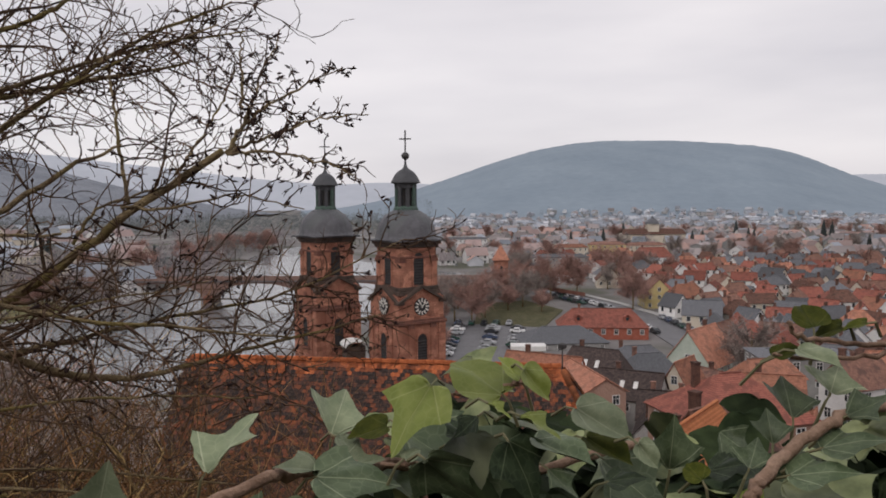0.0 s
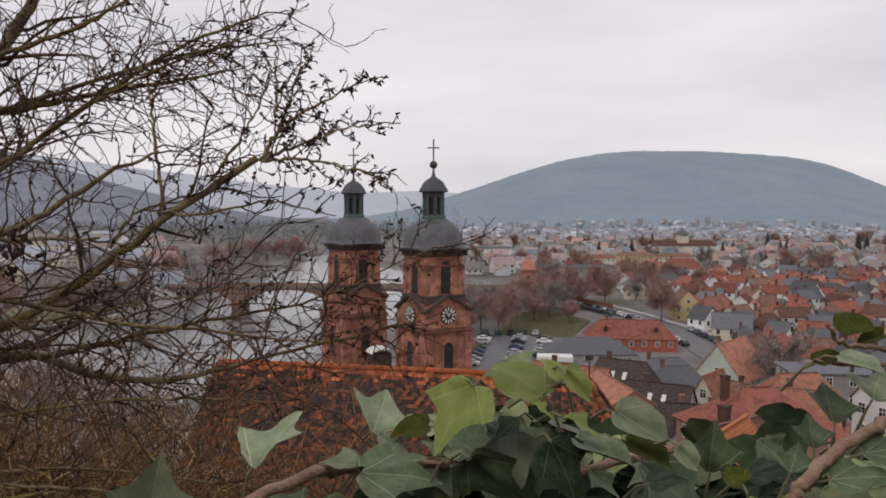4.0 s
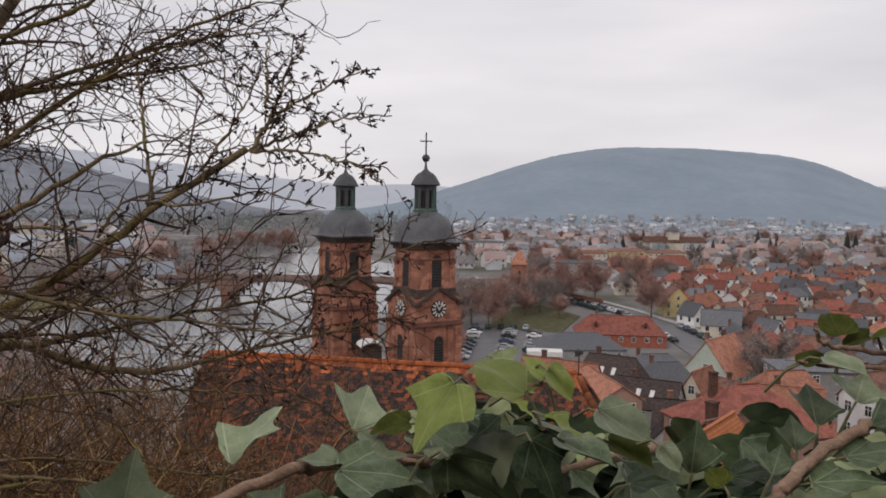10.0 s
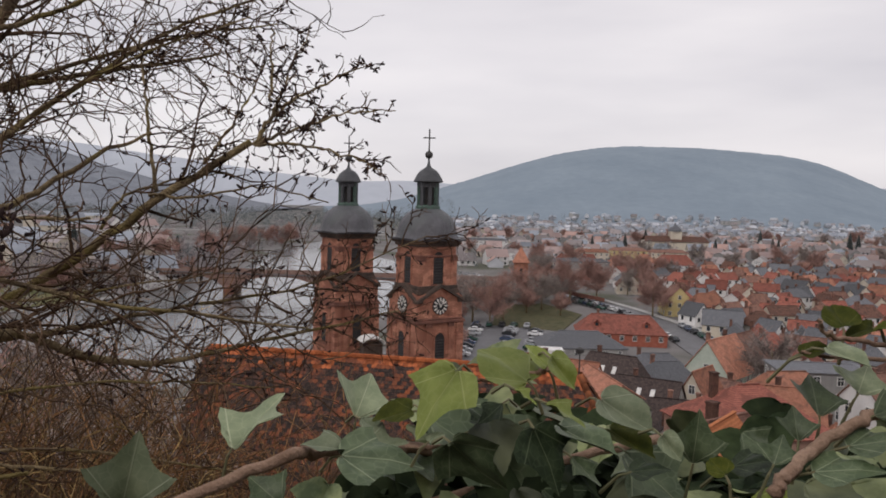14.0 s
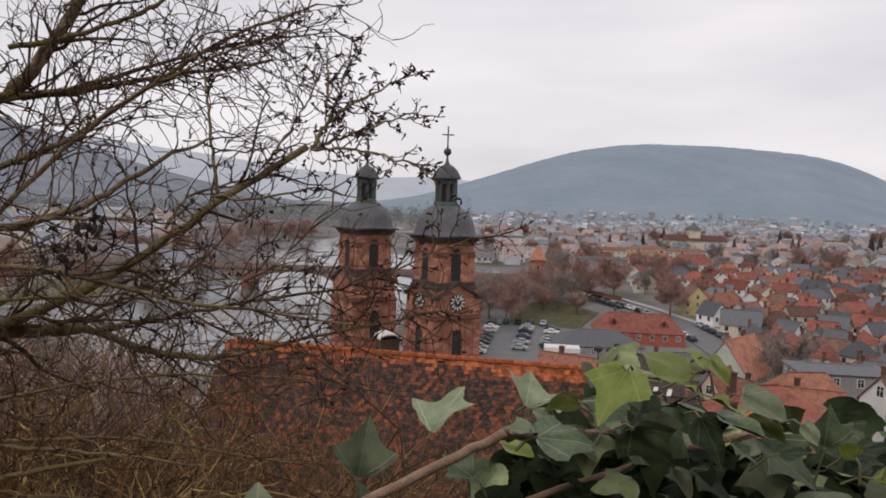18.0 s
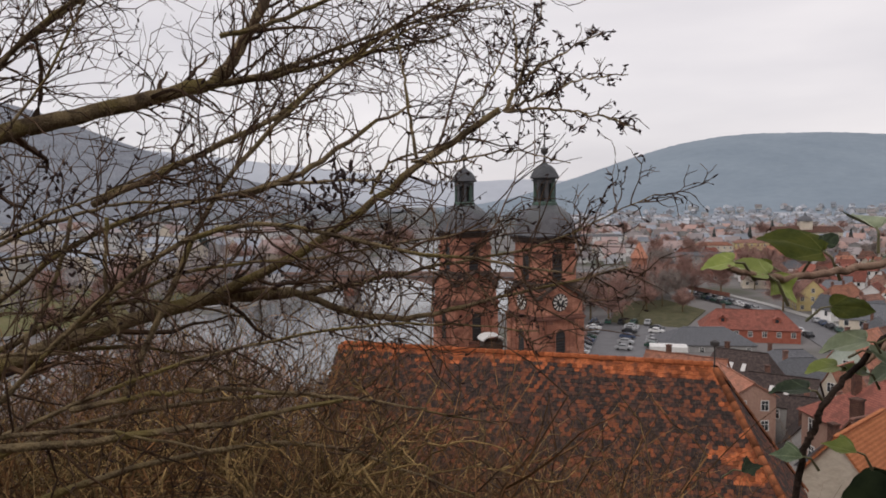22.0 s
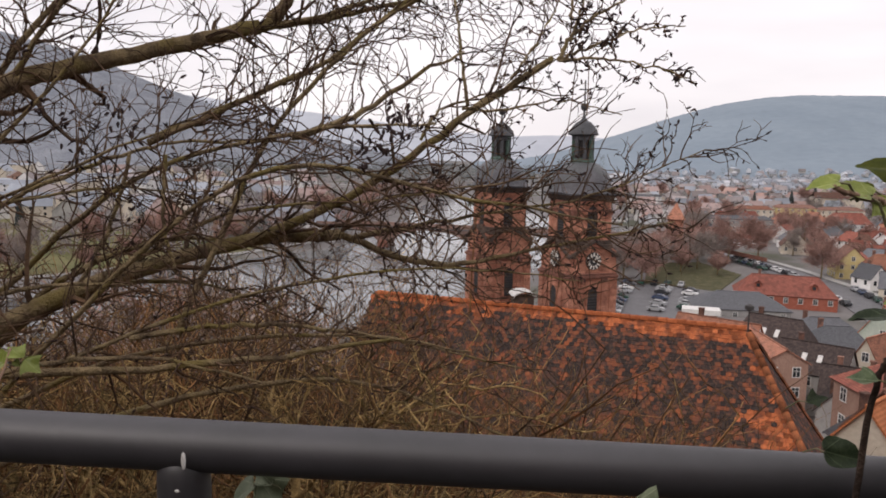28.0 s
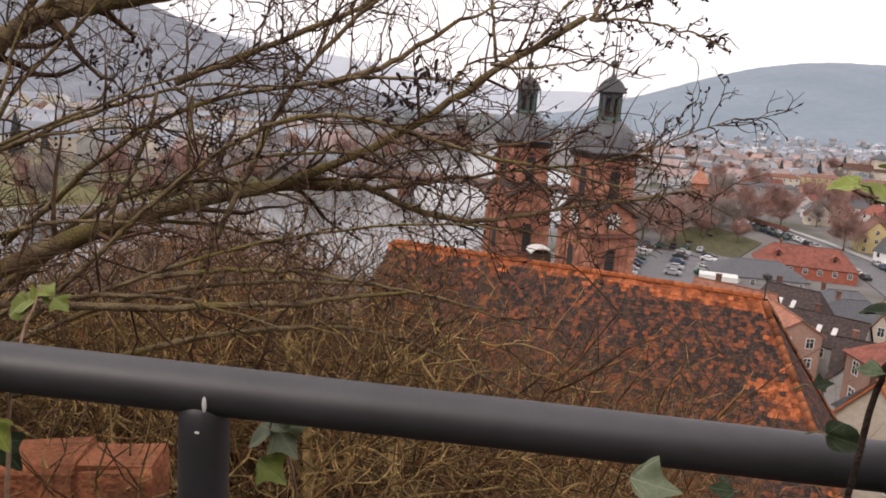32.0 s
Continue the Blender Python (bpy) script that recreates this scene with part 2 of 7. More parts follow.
ROOFS = {
    "orange": mat("orange_roof_tiles", (0.285, 0.125, 0.083), (0.43, 0.2, 0.135), 2.6, 0.9, 0.5, 0.6, spot=(0.24, 0.12, 0.085), per="object", amount=0.36, rows=2.0),
    "red": mat("dark_red_roof_tiles", (0.218, 0.0782, 0.0609), (0.31, 0.117, 0.0862), 2.6, 0.9, 0.5, 0.5, spot=(0.184, 0.0736, 0.0575), per="object", amount=0.32, rows=2.0),
    "brown": mat("brown_roof_tiles", (0.138, 0.0759, 0.0598), (0.241, 0.129, 0.0966), 2.6, 0.9, 0.5, 0.6, spot=(0.115, 0.069, 0.0575), per="object", amount=0.4, rows=2.0),
    "slate": mat("slate_roof", (0.0805, 0.0839, 0.0943), (0.138, 0.143, 0.155), 2.6, 0.7, 0.5, 0.5, per="object", amount=0.4, rows=2.2),
    "dark": mat("sooty_roof_tiles", (0.036, 0.029, 0.028), (0.085, 0.064, 0.058), 2.6, 0.85, 0.5, 0.6, per="object", amount=0.3, rows=2.0),
    "new": mat("new_orange_roof_tiles", (0.34, 0.12, 0.052), (0.44, 0.165, 0.072), 2.0, 0.85, 0.4, 0.4, rows=1.6),
}
WALLS = {
    "white": mat("white_render", (0.62, 0.61, 0.6), (0.76, 0.75, 0.735), 0.35, 0.9, 0.15, 0.15, per="object", amount=0.15),
    "cream": mat("cream_render", (0.50, 0.445, 0.36), (0.60, 0.54, 0.45), 0.35, 0.9, 0.15, 0.15, per="object", amount=0.15),
    "yellow": mat("yellow_render", (0.5, 0.41, 0.19), (0.58, 0.48, 0.25), 0.35, 0.9, 0.15, 0.15),
    "pink": mat("pinkish_sandstone_wall", (0.33, 0.20, 0.155), (0.42, 0.27, 0.21), 0.35, 0.9, 0.2, 0.2, per="object", amount=0.15),
    "brick": mat("red_brick_wall", (0.288, 0.09, 0.06), (0.384, 0.132, 0.09), 0.9, 0.9, 0.4, 0.3),
    "grey": mat("grey_render", (0.27, 0.265, 0.26), (0.36, 0.355, 0.34), 0.35, 0.9, 0.15, 0.15, per="object", amount=0.2),
    "mint": mat("pale_green_render", (0.42, 0.48, 0.41), (0.52, 0.57, 0.49), 0.35, 0.9, 0.15, 0.15),
}


# ---- builders ----
def thing(name, place, label, category, group="", kind="", turn=0.0):
    ob = new(name)
    ob.matrix_world = pose(*place, 0, 0, turn)
    return tagged(ob, label, category, group, kind)


def link_mesh(name, bm):
    me = bpy.data.meshes.new(name)
    bm.to_mesh(me)
    bm.free()
    return me


def part(name, bm, material, parent=None, label="", smooth=False):
    """Links a bmesh, or a ready mesh, as one mesh object under a thing or a part."""
    me = bm if isinstance(bm, bpy.types.Mesh) else link_mesh(name, bm)
    if material and not me.materials:
        me.materials.append(material)
    if smooth:
        me.polygons.foreach_set("use_smooth", [True] * len(me.polygons))
    ob = new(name, me)
    ob.parent = parent
    if label:
        ob["label"] = label
    return ob


def from_lists(name, verts, faces, smooth=False):
    me = bpy.data.meshes.new(name)
    me.from_pydata(verts, [], faces)
    if smooth:
        me.polygons.foreach_set("use_smooth", [True] * len(me.polygons))
    me.update()
    return me


def box(bm, x0, x1, y0, y1, z0, z1, m=None):
    vs = [bm.verts.new(Vector(p) if m is None else m @ Vector(p)) for p in
          ((x0, y0, z0), (x1, y0, z0), (x1, y1, z0), (x0, y1, z0), (x0, y0, z1), (x1, y0, z1), (x1, y1, z1), (x0, y1, z1))]
    for f in ((3, 2, 1, 0), (4, 5, 6, 7), (0, 1, 5, 4), (1, 2, 6, 5), (2, 3, 7, 6), (3, 0, 4, 7)):
        bm.faces.new([vs[i] for i in f])
    return bm


def slab(bm, pts, thick, up=Vector((0, 0, 1))):
    """A flat piece with thickness: an outline, pushed down along its normal."""
    pts = [Vector(p) for p in pts]
    n = (pts[1] - pts[0]).cross(pts[2] - pts[0]).normalized()
    if n.dot(up) < 0:
        n = -n
        pts.reverse()
    top = [bm.verts.new(p) for p in pts]
    low = [bm.verts.new(p - n * thick) for p in pts]
    bm.faces.new(top)
    bm.faces.new(low[::-1])
    for i in range(len(pts)):
        j = (i + 1) % len(pts)
        bm.faces.new((top[j], top[i], low[i], low[j]))
    return bm


def lathe(bm, profile, segs=24, m=None):
    """A turned form from pairs of radius and height."""
    rings = []
    for r, z in profile:
        rings.append([bm.verts.new((m or Matrix()) @ Vector((max(r, 1e-4) * math.cos(2 * math.pi * k / segs), max(r, 1e-4) * math.sin(2 * math.pi * k / segs), z))) for k in range(segs)])
    for a, b in zip(rings, rings[1:]):
        for k in range(segs):
            j = (k + 1) % segs
            bm.faces.new((a[k], a[j], b[j], b[k]))
    bm.faces.new(rings[0][::-1])
    bm.faces.new(rings[-1])
    return bm


def tube_into(verts, faces, pts, radii, sides=5):
    """Adds a tapering tube along points to lists of verts and faces."""
    base, n = len(verts), len(pts)
    for i, p in enumerate(pts):
        a = pts[min(i + 1, n - 1)] - pts[max(i - 1, 0)]
        a.normalize()
        side = a.cross(Vector((0.31, 0.2, 0.93)))
        side = side.normalized() if side.length > 1e-4 else Vector((1, 0, 0))
        other = a.cross(side)
        for k in range(sides):
            w = 2 * math.pi * k / sides
            q = p + (side * math.cos(w) + other * math.sin(w)) * radii[i]
            verts.append((q.x, q.y, q.z))
    for i in range(n - 1):
        for k in range(sides):
            j = (k + 1) % sides
            faces.append((base + i * sides + k, base + i * sides + j, base + (i + 1) * sides + j, base + (i + 1) * sides + k))
    faces.append(tuple(base + k for k in range(sides))[::-1])
    faces.append(tuple(base + (n - 1) * sides + k for k in range(sides)))


def ground_z(x, y):
    """Height of the land: flat town, the castle slope that climbs to the lane, and the river's bed."""
    slope = min(1.0, max(0.0, (120 - y) / 118.0))
    z = 35.9 * slope ** 2.6
    if y < 2.1:
        z = 36.5
    bank = river_side(x, y)
    if bank > 0:
        z = z - min(4.0, bank * 0.25)
    return z


def river_side(x, y):
    """How far inside the river's banks a place lies, in metres; negative outside."""
    if y < 60:
        right, left = -78.0 - (60 - y) * 0.5, -190.0
    else:
        right = np.interp(y, (60, 175, 205, 300, 400, 520, 560, 700, 900), (-78, -46, -34, -4, 20, -60, -96, -95, -70))
        left = np.interp(y, (60, 150, 226, 285, 370, 470, 560, 620, 700, 900), (-190, -146, -130, -104, -108, -118, -128, -120, -108, -90))
    return min(right - x, x - left) if y < 900 else -999.0


# ---- ground, river and hills ----
def axis(stops):
    out = []
    for a, b, step in stops:
        k = max(1, round((b - a) / step))
        out += [a + (b - a) * i / k for i in range(k)]
    return out + [stops[-1][1]]


gx = axis([(-2600, -500, 150), (-500, -200, 30), (-200, 120, 8), (120, 500, 24), (500, 2600, 150)])
gy = axis([(-400, -20, 60), (-20, 2, 4), (2, 2.8, 0.8), (2.8, 60, 3.5), (60, 640, 10), (640, 1000, 30), (1000, 4400, 170)])
gv = [(x, y, ground_z(x, y) + (0.25 * noise.noise((x * 0.2, y * 0.2, 0)) if 4 < y < 90 else 0)) for y in gy for x in gx]
nx = len(gx)
gf = [(j * nx + i, j * nx + i + 1, (j + 1) * nx + i + 1, (j + 1) * nx + i) for j in range(len(gy) - 1) for i in range(nx - 1)]
ground = part("ground", from_lists("ground", gv, gf, True), M_ground)
ground.data.materials.append(M_earth)
for poly in ground.data.polygons:
    if poly.center.z > 9 and poly.center.y > 1.5:
        poly.material_index = 1
tagged(ground, "brown and grey valley ground under the town", "ground", kind="structure")
water = part("water", slab(bmesh.new(), ((-400, -60, -0.6), (60, -60, -0.6), (60, 900, -0.6), (-400, 900, -0.6)), 0.3), M_water)
tagged(water, "pale grey still river under an overcast sky", "river", kind="structure")


def ridge_hill(name, label, material, xs, tops, cy, depth, seed, fan=False):
    """A long hill whose crest rises and falls smoothly along x."""
    n, k = 160, 60
    verts, faces = [], []
    for j in range(k + 1):
        v = 2 * j / k - 1
        s = 0.5 + 0.5 * math.cos(math.pi * abs(v) ** 1.15)
        for i in range(n + 1):
            x = xs[0] + (xs[-1] - xs[0]) * i / n
            t = np.interp([x - 90, x - 45, x, x + 45, x + 90], xs, tops).mean()
            bump = noise.fractal((x * 0.004 + seed, v * 3, seed), 0.9, 2.0, 4) * 0.05 * (1 - s * 0.7)
            leafy = noise.noise((x * 0.06 + seed, v * 40, 3.0)) * 2.2 + noise.noise((x * 0.15 + seed, v * 90, 5.0)) * 1.4
            verts.append((x * (1 + v * depth / cy) if fan else x, cy + v * depth, -6 + max(0.0, (t + 6) * s * (1 + bump) + leafy * min(1, s * 4))))
    for j in range(k):
        for i in range(n):
            a = j * (n + 1) + i
            faces.append((a, a + 1, a + n + 2, a + n + 1))
    return tagged(part(name, from_lists(name, verts, faces, True), material), label, "hill", kind="structure")


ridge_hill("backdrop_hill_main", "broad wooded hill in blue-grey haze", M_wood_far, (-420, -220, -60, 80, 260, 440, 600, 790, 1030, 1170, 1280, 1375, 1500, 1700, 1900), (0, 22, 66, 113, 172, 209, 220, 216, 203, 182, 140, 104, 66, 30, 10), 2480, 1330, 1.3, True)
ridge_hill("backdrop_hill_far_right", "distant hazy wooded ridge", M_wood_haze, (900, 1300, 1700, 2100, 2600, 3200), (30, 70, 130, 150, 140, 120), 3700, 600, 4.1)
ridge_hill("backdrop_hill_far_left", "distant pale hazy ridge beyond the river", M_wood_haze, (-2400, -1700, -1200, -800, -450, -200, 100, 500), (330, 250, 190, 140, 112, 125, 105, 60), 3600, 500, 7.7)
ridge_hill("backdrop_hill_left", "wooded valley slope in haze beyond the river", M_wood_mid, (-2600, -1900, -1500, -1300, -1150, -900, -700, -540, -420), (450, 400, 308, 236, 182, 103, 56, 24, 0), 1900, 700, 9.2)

# unseen lane slab, coloured dark to cut bounced light below the rail
lane = part("lane", box(bmesh.new(), -14, 16, -2.2, 1.95, 36.35, 36.53), mat("dark_lane_surface", (0.035, 0.033, 0.031), (0.065, 0.06, 0.055), 2.0, 0.9, 0.3, 0.4, coords="World"))
tagged(lane, "unseen dark lane surface added to cut light bounced under the railing", "lane", kind="structure")
# unseen wall, added to keep sky light off the railing and ivy
wall_south = part("wall_south", box(bmesh.new(), -14, 16, -2.8, -2.2, 35.5, 40.3), mat("unseen_wall_rubble", (0.10, 0.07, 0.055), (0.19, 0.14, 0.11), 1.5, 0.95, 0.4, 0.4, coords="World"))
tagged(wall_south, "unseen plain rubble wall added behind the lane to block sky light", "wall", kind="structure")


# ---- church with twin towers ----
def arch_outline(w, h, n=8):
    pts = [(-w / 2, 0), (w / 2, 0)]
    for k in range(n + 1):
        a = math.pi * k / n
        pts.append((w / 2 * math.cos(a), h - w / 2 + w / 2 * math.sin(a)))
    return pts


def arch_panel(w, h, thick, at):
    """An upright arched plate; at turns its plane (x across, z up, front to -y) into place."""
    bm = bmesh.new()
    out = arch_outline(w, h)
    f = [bm.verts.new(at @ Vector((x, -thick, z))) for x, z in out]
    b = [bm.verts.new(at @ Vector((x, 0, z))) for x, z in out]
    bm.faces.new(f)
    bm.faces.new(b[::-1])
    for i in range(len(out)):
        j = (i + 1) % len(out)
        bm.faces.new((f[j], f[i], b[i], b[j]))
    return bm


def arch_ring(w, h, border, thick, at):
    bm = bmesh.new()
    inner, outer = arch_outline(w, h), arch_outline(w + 2 * border, h + border)
    rows = [[bm.verts.new(at @ Vector((x, y, z))) for x, z in o] for o, y in ((inner, 0), (inner, -thick), (outer, -thick), (outer, 0))]
    n = len(inner)
    for a, b in zip(rows, rows[1:]):
        for i in range(n):
            j = (i + 1) % n
            bm.faces.new((a[i], a[j], b[j], b[i]))
    return bm


def church_tower(x, y, turn, dials):
    tw = thing("church_tower", (x, y, 0), "red sandstone baroque church tower with slate dome and lantern", "church tower", "twin church towers", turn=turn)
    lo, up = 2.78, 2.2
    bm = box(bmesh.new(), -lo, lo, -lo, lo, 0, 25.8)
    part("lower_stage", bm, M_sand, tw)
    part("clock_stage", box(bmesh.new(), -lo + 0.05, lo - 0.05, -lo + 0.05, lo - 0.05, 25.8, 28.3), M_sand, tw)
    part("belfry_stage", box(bmesh.new(), -up, up, -up, up, 28.3, 33.3), M_sand, tw)
    for name, z0, z1, r in (("string_course", 25.6, 25.9, lo + 0.22), ("string_course", 25.9, 26.1, lo + 0.1), ("belfry_base", 28.95, 29.35, up + 0.2), ("belfry_base", 28.5, 28.95, up + 0.3),
                            ("frieze", 32.2, 32.45, up + 0.12), ("cornice", 33.3, 33.6, up + 0.22), ("cornice", 33.6, 33.9, up + 0.42), ("eave_board", 33.9, 34.1, up + 0.75)):
        bm = box(bmesh.new(), -r, r, -r, r, z0, z1)
        bmesh.ops.bevel(bm, geom=bm.edges[:], offset=0.05, segments=1, affect="EDGES")
        part(name, bm, M_lead if name == "eave_board" else M_weather if name in ("cornice", "belfry_base") else M_sand_trim, tw)
    for sx in (-1, 1):
        for sy in (-1, 1):
            part("pilaster", box(bmesh.new(), *sorted((sx * (lo - 0.75), sx * (lo + 0.1))), *sorted((sy * (lo - 0.75), sy * (lo + 0.1))), 0, 25.55), M_sand, tw)
            part("pilaster", box(bmesh.new(), *sorted((sx * (up - 0.62), sx * (up + 0.08))), *sorted((sy * (up - 0.62), sy * (up + 0.08))), 29.35, 32.2), M_sand, tw)
            part("capital", box(bmesh.new(), *sorted((sx * (up - 0.7), sx * (up + 0.17))), *sorted((sy * (up - 0.7), sy * (up + 0.17))), 31.85, 32.2), M_sand_trim, tw)
    for k in range(4):
        face = Matrix.Rotation(math.pi / 2 * k, 4, "Z")
        for w, h, z, half in ((1.22, 3.3, 29.5, up), (1.15, 3.3, 21.3, lo), (1.15, 3.3, 14.0, lo)):
            at = face @ Matrix.Translation((0.0, -half, z))
            win = part("window", arch_panel(w, h, 0.02, at), M_dark, tw, "dark arched louvre opening")
            part("surround", arch_ring(w, h, 0.17, 0.1, at), M_sand, win)
            for s in range(9):
                zz = 0.2 + s * (h - 0.7) / 9
                part("louvre", slab(bmesh.new(), [at @ Vector(p) for p in ((-w / 2, -0.03, zz + 0.12), (w / 2, -0.03, zz + 0.12), (w / 2, -0.11, zz), (-w / 2, -0.11, zz))], 0.03), M_dark, win)
        for px in (-1.35, 1.35):
            part("pilaster", box(bmesh.new(), px - 0.28, px + 0.28, -lo - 0.09, -lo + 0.1, 13.0, 25.2, face), M_sand, tw)
            part("capital", box(bmesh.new(), px - 0.36, px + 0.36, -lo - 0.16, -lo + 0.1, 25.2, 25.6, face), M_sand_trim, tw)
        part("sill", box(bmesh.new(), -0.95, 0.95, -lo - 0.2, -lo + 0.1, 20.95, 21.25, face), M_sand_trim, tw)
        part("sill", box(bmesh.new(), -0.8, 0.8, -up - 0.12, -up + 0.1, 29.36, 29.5, face), M_sand_trim, tw)
        # gabled pediment over the dial
        half = lo - 0.05
        bm = bmesh.new()
        top, side = 29.55, 27.95
        prof = [(-half - 0.15, side), (0, top), (half + 0.15, side), (half + 0.15, side - 0.28), (0, top - 0.3), (-half - 0.15, side - 0.28)]
        f = [bm.verts.new(face @ Vector((px, -half - 0.32, pz))) for px, pz in prof]
        b = [bm.verts.new(face @ Vector((px, -half + 0.6, pz))) for px, pz in prof]
        for quad in ((0, 1, 4, 5), (1, 2, 3, 4)):
            bm.faces.new([f[i] for i in quad][::-1])
            bm.faces.new([b[i] for i in quad])
        for i in range(6):
            j = (i + 1) % 6
            bm.faces.new((f[i], f[j], b[j], b[i]))
        part("pediment", bm, M_weather, tw)
        bm = bmesh.new()
        tri = [(-half, 28.2), (half, 28.2), (0, top - 0.25)]
        f = [bm.verts.new(face @ Vector((px, -half - 0.005, pz))) for px, pz in tri]
        b = [bm.verts.new(face @ Vector((px, -half + 0.5, pz))) for px, pz in tri]
        bm.faces.new(f), bm.faces.new(b[::-1])
        for i in range(3):
            j = (i + 1) % 3
            bm.faces.new((f[j], f[i], b[i], b[j]))
        part("gable_field", bm, M_sand, tw)
        at = face @ Matrix.Translation((0, -half - 0.01, 27.35)) @ Matrix.Rotation(math.pi / 2, 4, "X")
        if not dials:
            part("boss", lathe(bmesh.new(), ((0.3, 0), (0.3, 0.06), (0.16, 0.12)), 16, at), M_sand_trim, tw)
            continue
        dial = part("clock_dial", lathe(bmesh.new(), ((0.9, 0), (0.9, 0.07), (0.86, 0.09)), 28, at), M_clock, tw, "round black clock dial with pale marks")
        for hour in range(12):
            rot = at @ Matrix.Rotation(math.pi / 6 * hour, 4, "Z")
            part("hour_mark", box(bmesh.new(), -0.075, 0.075, 0.46, 0.84, 0.09, 0.12, rot), M_gilt, dial)
        for ang, ln in ((-40, 0.7), (35, 0.5)):
            part("pointer", box(bmesh.new(), -0.05, 0.05, -0.12, ln, 0.12, 0.14, at @ Matrix.Rotation(radians(ang), 4, "Z")), M_gilt, dial)
    part("dome", lathe(bmesh.new(), ((3.36, 34.08), (3.26, 34.16), (3.13, 34.42), (3.06, 34.8), (2.95, 35.3), (2.76, 35.78), (2.46, 36.24), (2.06, 36.62), (1.66, 36.88), (1.34, 37.03), (1.25, 37.1)), 32), M_lead, tw, "slate-grey bell dome", True)
    for k in range(16):
        a = 2 * math.pi * k / 16
        v, f = [], []
        tube_into(v, f, [Vector((r * math.cos(a), r * math.sin(a), z)) for r, z in ((3.27, 34.16), (3.07, 34.8), (2.96, 35.3), (2.77, 35.78), (2.47, 36.25), (1.67, 36.89), (1.35, 37.04))], [0.018] * 7, 4)
        part("dome_seam", from_lists("dome_seam", v, f), M_lead, tw)
    part("lantern_base", lathe(bmesh.new(), ((1.3, 37.05), (1.3, 37.3), (1.2, 37.4), (1.2, 37.5)), 8), M_verdigris, tw, "green copper lantern base")
    part("lantern_core", lathe(bmesh.new(), ((0.82, 37.4), (0.82, 39.9)), 8), M_dark, tw)
    for k in range(8):
        a = 2 * math.pi * (k + 0.5) / 8
        rot = Matrix.Rotation(a, 4, "Z")
        part("lantern_post", box(bmesh.new(), 0.86, 1.12, -0.17, 0.17, 37.4, 39.8, rot), M_slate if k % 3 else M_verdigris, tw)
        part("lantern_arch", box(bmesh.new(), 0.9, 1.06, -0.46, 0.46, 39.3, 39.82, Matrix.Rotation(2 * math.pi * k / 8, 4, "Z")), M_slate, tw)
    part("cap", lathe(bmesh.new(), ((1.1, 39.75), (1.55, 39.86), (1.5, 39.96), (1.3, 40.35), (1.08, 40.75), (0.75, 41.08), (0.36, 41.3), (0.2, 41.5), (0.12, 41.8), (0.1, 42.25)), 20), M_slate, tw, "small slate cupola", True)
    part("ball", lathe(bmesh.new(), [(0.4 * math.sin(math.pi * k / 10) + 0.01, 42.62 - 0.4 * math.cos(math.pi * k / 10)) for k in range(11)], 16), M_iron, tw, "", True)
    bm = box(bmesh.new(), -0.055, 0.055, -0.055, 0.055, 42.95, 45.25)
    rot = Matrix.Rotation(radians(-turn), 4, "Z")
    box(bm, -0.62, 0.62, -0.05, 0.05, 44.3, 44.42, rot)
    part("cross", bm, M_iron, tw)
    return tw


church_tower(-1.6, 80.3, 35, True)
church_tower(-11.35, 91.2, 35, False)


turret = thing("stair_turret", (-7.55, 84.1, 0), "narrow sandstone stair turret with a curved white sheet roof", "turret", turn=20)
part("wall", box(bmesh.new(), -1.05, 1.05, -1.0, 1.0, 0, 22.3), M_weather, turret)
v, f = [], []
for y in (-1.3, 1.3):
    for k in range(9):
        a = math.pi * k / 8
        v += [(1.28 * math.cos(a), y, 22.35 + 0.62 * math.sin(a)), (1.2 * math.cos(a), y, 22.3 + 0.55 * math.sin(a))]
for k in range(8):
    a, b = 2 * k, 18 + 2 * k
    f += [(a, a + 2, b + 2, b), (a + 1, b + 1, b + 3, a + 3), (a, a + 1, a + 3, a + 2), (b, b + 2, b + 3, b + 1)]
part("roof", from_lists("roof", v, f), M_white, turret, "curved white sheet roof")


# ---- houses ----
def window_mesh(w, h, bars=True):
    bm = bmesh.new()
    t = 0.1
    box(bm, -w / 2, -w / 2 + t, -0.07, 0, 0, h)
    box(bm, w / 2 - t, w / 2, -0.07, 0, 0, h)
    box(bm, -w / 2 + t, w / 2 - t, -0.07, 0, 0, t)
    box(bm, -w / 2 + t, w / 2 - t, -0.07, 0, h - t, h)
    if bars:
        box(bm, -0.035, 0.035, -0.06, 0, t, h - t)
        box(bm, -w / 2 + t, -0.035, -0.055, 0, h * 0.6, h * 0.6 + 0.06)
        box(bm, 0.035, w / 2 - t, -0.055, 0, h * 0.6, h * 0.6 + 0.06)
    return link_mesh("window_frame", bm)


WIN = window_mesh(1.15, 1.5)
WIN.materials.append(M_white)
PANE = link_mesh("pane", box(bmesh.new(), -0.5, 0.5, -0.03, 0, 0.08, 1.42))
PANE.materials.append(M_glass)
WIN_FAR = link_mesh("far_window", box(box(bmesh.new(), -0.62, 0.62, -0.05, 0, 0, 1.55), -0.5, 0.5, -0.065, -0.052, 0.1, 1.45))
WIN_FAR.materials.append(M_white)
WIN_FAR.materials.append(M_glass)
for i, p in enumerate(WIN_FAR.polygons):
    p.material_index = 1 if i >= 6 else 0


